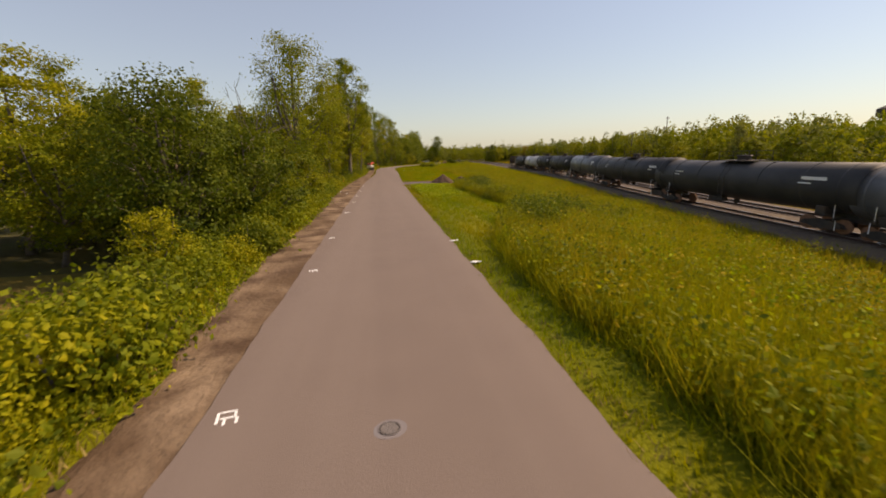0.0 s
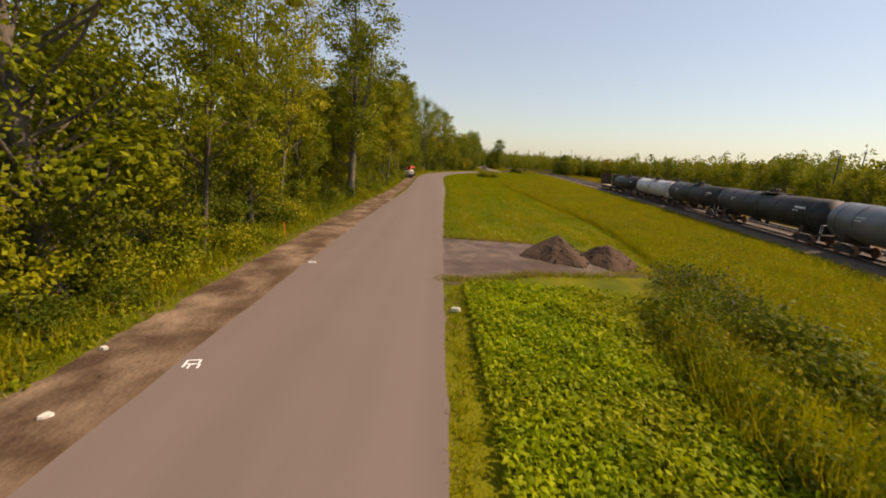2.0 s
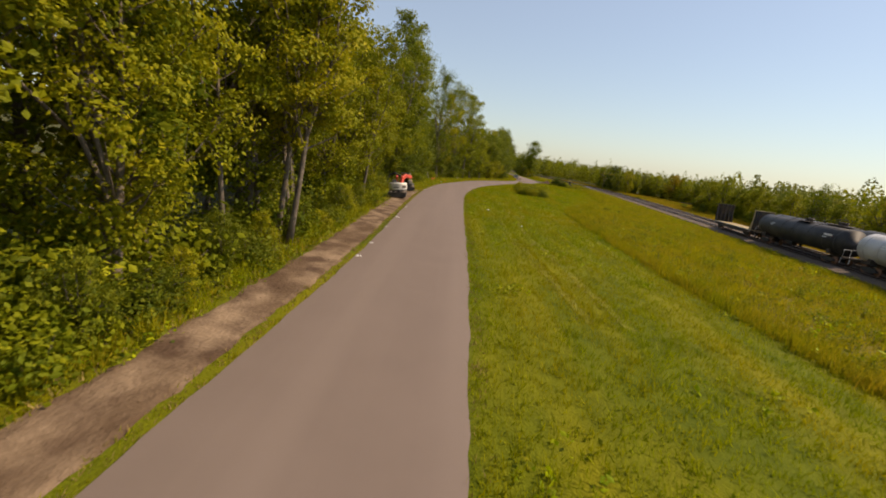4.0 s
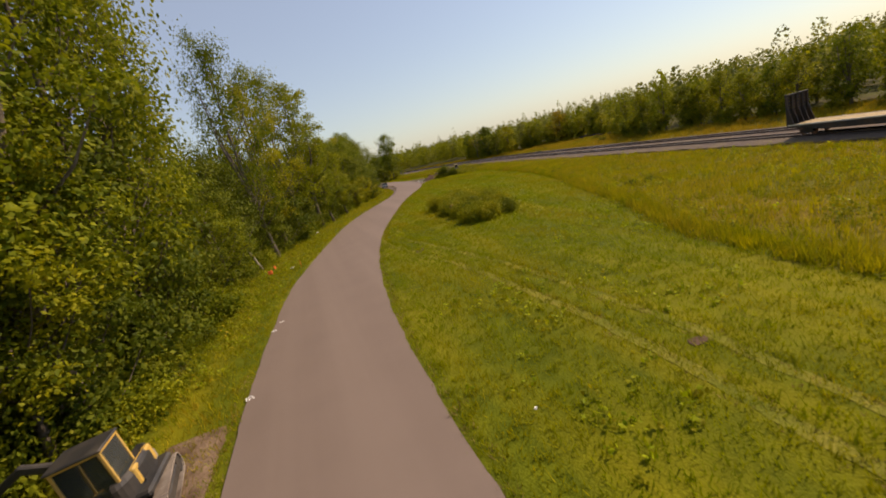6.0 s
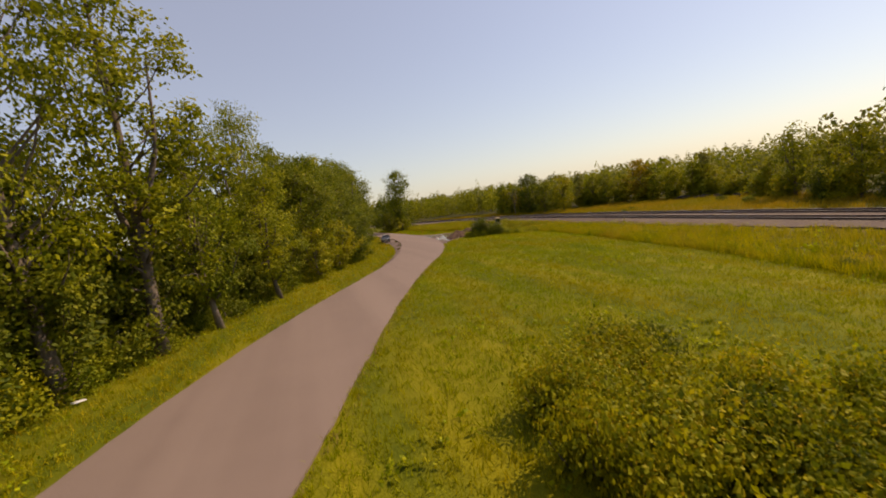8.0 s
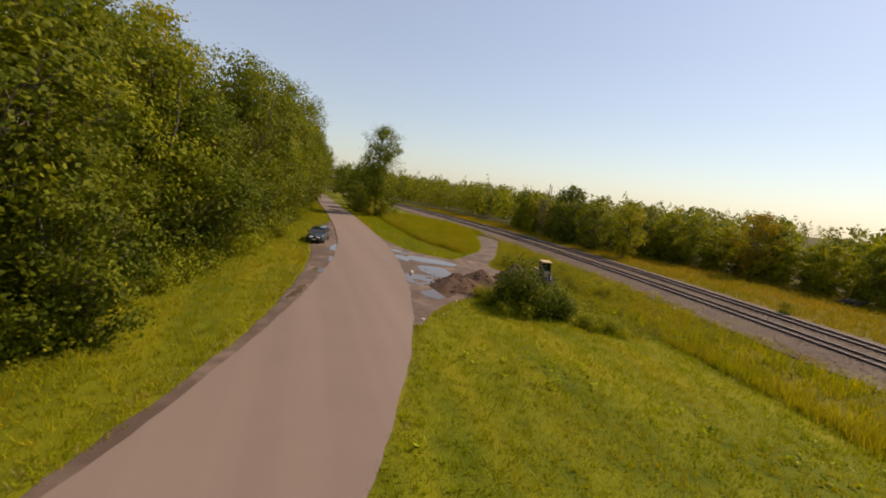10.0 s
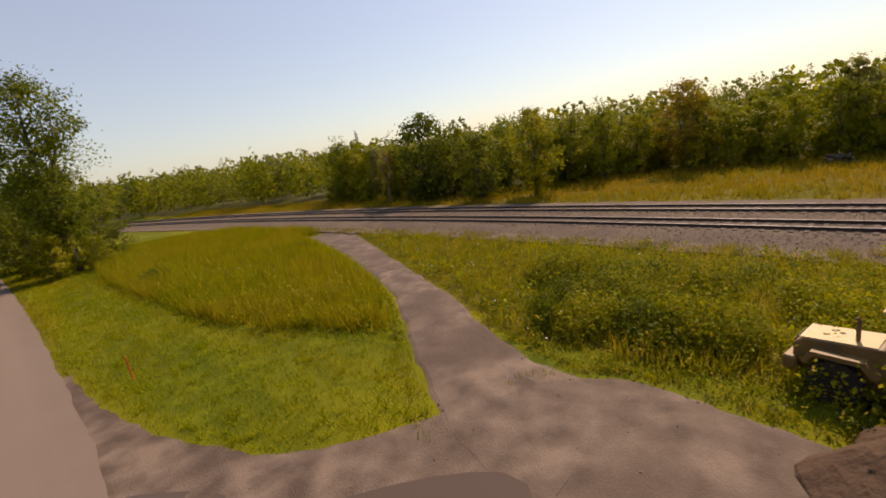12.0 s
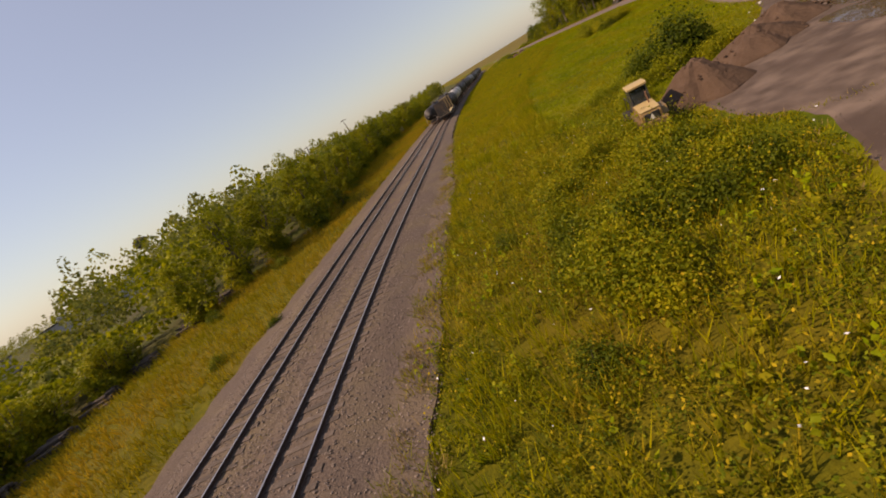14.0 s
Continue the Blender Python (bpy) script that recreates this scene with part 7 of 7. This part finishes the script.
litter("red_cloth", -1.2, 181.4, (0.25, 0.22, 0.3), M_ORANGE, "orange-red marker cloth on weeds at the wood edge", "cloth", 0.5)
barrel = thing("rusty_pipe", stand(17.4, 183.8, 0.6), "short rusty brown pipe among the goldenrod", "pipe")
part("pipe", Shape().tube([(-0.25, 0, 1.0), (0.25, 0, 1.1)], [0.1, 0.1], 14), M_RUST, barrel)
part("prop", Shape().tube([(0, 0, 0), (0, 0, 1.0)], [0.05, 0.05], 6), M_RUST, barrel)
for x, y, h, mm, lab in [(-5.9, 69.0, 1.0, M_ORANGE, "thin orange marker stake at the dirt shoulder"), (36.9, 273.6, 1.0, M_ORANGE, "thin orange marker stake in the grass"), (1.0, 181.0, 0.8, M_ORANGE, "thin orange marker stake at the dirt shoulder"), (48.2, 275.2, 0.9, M_TIE, "short dark stake beside the gravel drive")]:
    st = thing("marker_stake", stand(x, y), lab, "stake", "marker stakes")
    part("stake", Shape().box((0, 0, h / 2 - 0.05), (0.05, 0.05, h), bev=0.008), mm, st)


M_LID = material("worn_cover_iron", (0.13, 0.115, 0.105), (0.18, 0.15, 0.135), 9.0, 0.75, 0.5, 60)


def manhole(x, y):
    z = float(road_z(x, y))
    ob = thing("manhole_cover", Matrix.Translation((x, y, z + 0.003)) @ Matrix.Diagonal((0.4, 0.4, 1, 1)), "round iron manhole cover set in the asphalt", "manhole cover", "manhole covers")
    rim, lid = Shape(), Shape()
    rim.tube([(0, 0, -0.02), (0, 0, 0.006), (0, 0, 0.006), (0, 0, 0.0)], [0.42, 0.42, 0.37, 0.36], 32)
    part("rim", rim, M_LID, ob)
    lid.tube([(0, 0, 0.0), (0, 0, 0.008)], [0.34, 0.335], 32)
    part("lid", lid, M_LID, ob)


manhole(-0.15, 7.25)
manhole(31.1, 252.4)
blue = patch("blue_paint_ring", [(-0.15 + 0.24 * math.cos(a), 7.25 + 0.24 * math.sin(a)) for a in np.linspace(0, 5.8, 12)], 0.0, material("faded_blue_spray", (0.165, 0.165, 0.175), (0.19, 0.155, 0.145), 3.0, 0.9, 0.2, 40), "faded blue spray paint round a manhole", "paint mark", 0.01, 0.05, "", 0.3)
blue.location.z = 0.06 - float(ground(-0.15, 7.25)) + 0.0012
M_SCUFF = material("tyre_rubber_scuff", (0.145, 0.11, 0.094), (0.18, 0.137, 0.115), 3.0, 0.9, 0.2, 40)
for x0, y0, x1, y1 in [(1.42, 123.6, 1.4, 129.0), (1.68, 123.6, 1.7, 129.4), (3.0, 123.4, 2.95, 127.6)]:  # tyre scuffs
    sc = Shape()
    n = 14
    sc.add([(x0 + (x1 - x0) * k / n + sx * 0.045, y0 + (y1 - y0) * k / n, float(road_z(x0, y0)) + 0.004) for k in range(n + 1) for sx in (-1, 1)], [(2 * k, 2 * k + 1, 2 * k + 3, 2 * k + 2) for k in range(n)])
    tagged(part("tyre_scuff", sc, M_SCUFF), "dark tyre scuff on the asphalt", "tyre mark", "tyre scuffs")

# wheel ruts across the mown field
RUT = curve_of([(108, 9.6), (118, 9.2), (127, 8.6), (133, 8.9), (138, 9.9), (147, 11.2), (156, 11.6), (164, 11.3), (172, 10.3), (180, 9.6), (186, 10.6)])
for k, off in enumerate((-0.75, 0.85)):
    ribbon("wheel_rut", lambda y, o=off: RUT(y) + o - 0.2 + edge_wobble(y, 1.2, 0.1, 3 + k), lambda y, o=off: RUT(y) + o + 0.2 + edge_wobble(y, 1.0, 0.1, 9 + k), 108, 186, 0.5, 4, lambda x, y: ground(x, y) + 0.012, M_RUT, "pale wheel rut pressed into the mown grass", "wheel rut", 0.05)
    rp = scatter(108, 186, lambda y, o=off: RUT(y) + o - 0.45, lambda y, o=off: RUT(y) + o + 0.4, 16.0, 31 + k)
    blades("rut_grass", rp, np.full(len(rp), 0.1), 5, 0.08, 0.014, [M_DRY, M_GRASS], "dry flattened grass along the wheel rut", 33 + k, 0.7)
    # taller tufts added on the sunward side so their shadow darkens the rut
    lip = scatter(108, 186, lambda y, o=off: RUT(y) + o + 0.22, lambda y, o=off: RUT(y) + o + 0.42, 40.0, 35 + k)
    blades("rut_lip", lip, np.full(len(lip), 0.26), 4, 0.07, 0.015, [M_TALLG, M_GRASS], "longer grass added beside the wheel rut to cast shade on it", 37 + k, 0.4)

# leafy ground cover beside the road
g = np.random.default_rng(21)
n = 58000
cx, cyy = g.uniform(3.9, 10.4, n), g.uniform(41, 61.5, n)
keep = (cx < MEADOW_X(cyy) + 0.6) & (g.uniform(size=n) < 0.45 + 0.5 * (wave(cx, cyy, 1.4, 2) + 1) * np.clip((cyy - 42) / 8, 0.0, 1)) & (g.uniform(size=n) < np.clip((cyy - 42) / 8, 0.02, 1))
cx, cyy = cx[keep], cyy[keep]
pz = ground(cx, cyy) + g.uniform(0.02, 0.3, len(cx)) + 0.1 * wave(cx, cyy, 0.9, 7)
v, f = leaf_cards(np.c_[cx, cyy, pz], 0.13, g, 1.5)
tagged(new("leafy_weeds", array_mesh("leafy_weeds", v, f, [M_WEED])), "low broad-leaved green weeds covering the verge", "weeds", kind="stuff")
# small white and yellow flowers in the grass by the railway
n = 900
fx2, fy2 = g.uniform(44, 59, n), g.uniform(246, 290, n)
fp = off_paving(np.c_[fx2, fy2])
fz = ground(fp[:, 0], fp[:, 1]) + g.uniform(0.5, 0.85, len(fp))
v, f = leaf_cards(np.c_[fp, fz], 0.07, g, 2.0)
kind = (g.uniform(size=len(f)) < 0.75).astype(int)
tagged(new("meadow_flowers", array_mesh("meadow_flowers", v, f, [M_WHITE, M_GOLD], False, kind)), "small white and yellow flowers in the meadow", "flowers", kind="stuff")
# clods and grit on the dirt shoulder and the lot
grit = Shape()
for k in range(290):
    if k < 260:
        y = g.uniform(2, 150)
        x = float(ROAD_L(y)) - g.uniform(0.3, 2.3)
    else:
        y = g.uniform(246, 262)
        x = float(ROAD_R(y)) + g.uniform(0.3, 6)
    clod(grit, (x, y, float(ground(x, y)) + 0.04), g.uniform(0.015, 0.05), g)
pebbles = Shape()
for k in range(700):
    y = g.uniform(243, 290)
    a, b = (float(ROAD_R(y)), float(LOT_R(y))) if y < 262 else (float(DRIVE_L(y)), float(DRIVE_R(y)))
    x = g.uniform(a + 0.2, b - 0.1)
    clod(pebbles, (x, y, float(ground(x, y)) + 0.03), g.uniform(0.012, 0.04), g)
tagged(part("pebbles", pebbles, M_BALLAST), "loose pebbles on the gravel lot and drive", "pebbles", kind="stuff")
tagged(part("loose_clods", grit, M_DIRT), "loose clods and grit on the bare dirt", "clods", kind="stuff")

# ---- sleepers and ballast stones ----
sleeper = Shape().box((0, 0, 0), (2.6, 0.23, 0.18), bev=0.012).mesh("sleeper", M_TIE)
bed = bpy.data.objects["ballast_bed"]
rest = Shape()
for off in (0.0, FAR_TRACK):
    for k in range(1040):
        y = -120 + 0.6 * k
        p, yaw = track_point(y, off)
        m = Matrix.Translation(p + Vector((0, 0, -0.245))) @ Matrix.Rotation(math.radians(yaw + g.normal(0, 0.6)), 4, "Z")
        if 222 < y < 300 and (off == 0.0 or y < 290):
            o = new("sleeper", sleeper)
            o.matrix_world = m
            o.parent = bed
        elif y < 340:
            rest.box((0, 0, 0), (2.6, 0.23, 0.18), m, 0.012)
tagged(part("sleepers", rest, M_TIE, bed), kind="stuff")
n = 19000
sy = g.uniform(236, 292, n)
sx = TRACK_X(sy) + g.uniform(-4.9, FAR_TRACK + 3.4, n)
ok = (np.abs(np.abs(sx - TRACK_X(sy)) - 0.75) > 0.09) & (np.abs(np.abs(sx - TRACK_X(sy) - FAR_TRACK) - 0.75) > 0.09)
sx, sy = sx[ok], sy[ok]
sz = TRACK_Z(sy) - 0.17 - 0.32 * np.clip((np.maximum(TRACK_X(sy) - 1.5 - sx, sx - TRACK_X(sy) - FAR_TRACK - 1.6)) / 1.6, 0, 1)
rad = g.uniform(0.025, 0.06, len(sx))[:, None]
dirs = np.array([(1, 0, 0), (0, 1, 0), (-1, 0, 0), (0, -1, 0), (0, 0, 0.5), (0, 0, -0.5)], float)
vv = np.c_[sx, sy, sz][:, None, :] + dirs[None] * rad[:, None] * g.uniform(0.6, 1.4, (len(sx), 6, 1))
tri = np.array([(0, 1, 4), (1, 2, 4), (2, 3, 4), (3, 0, 4), (1, 0, 5), (2, 1, 5), (3, 2, 5), (0, 3, 5)])
ffs = (np.arange(len(sx))[:, None, None] * 6 + tri[None]).reshape(-1, 3)
tagged(new("ballast_stones", array_mesh("ballast_stones", vv.reshape(-1, 3), ffs, [M_STONE])), "loose crushed stones on the ballast", "ballast stones", kind="stuff")

for x, y, w in [(11.8, 149.5, 0.3), (9.95, 172.0, 0.42)]:
    patch("mud_hole", [(x - w, y - 0.6 * w), (x + 0.7 * w, y - 0.5 * w), (x + w, y + 0.4 * w), (x - 0.5 * w, y + 0.7 * w)], 0.02, M_SOIL, "dark bare mud hole in the mown grass", "mud hole", 0.03, 0.08, "", 0.2)
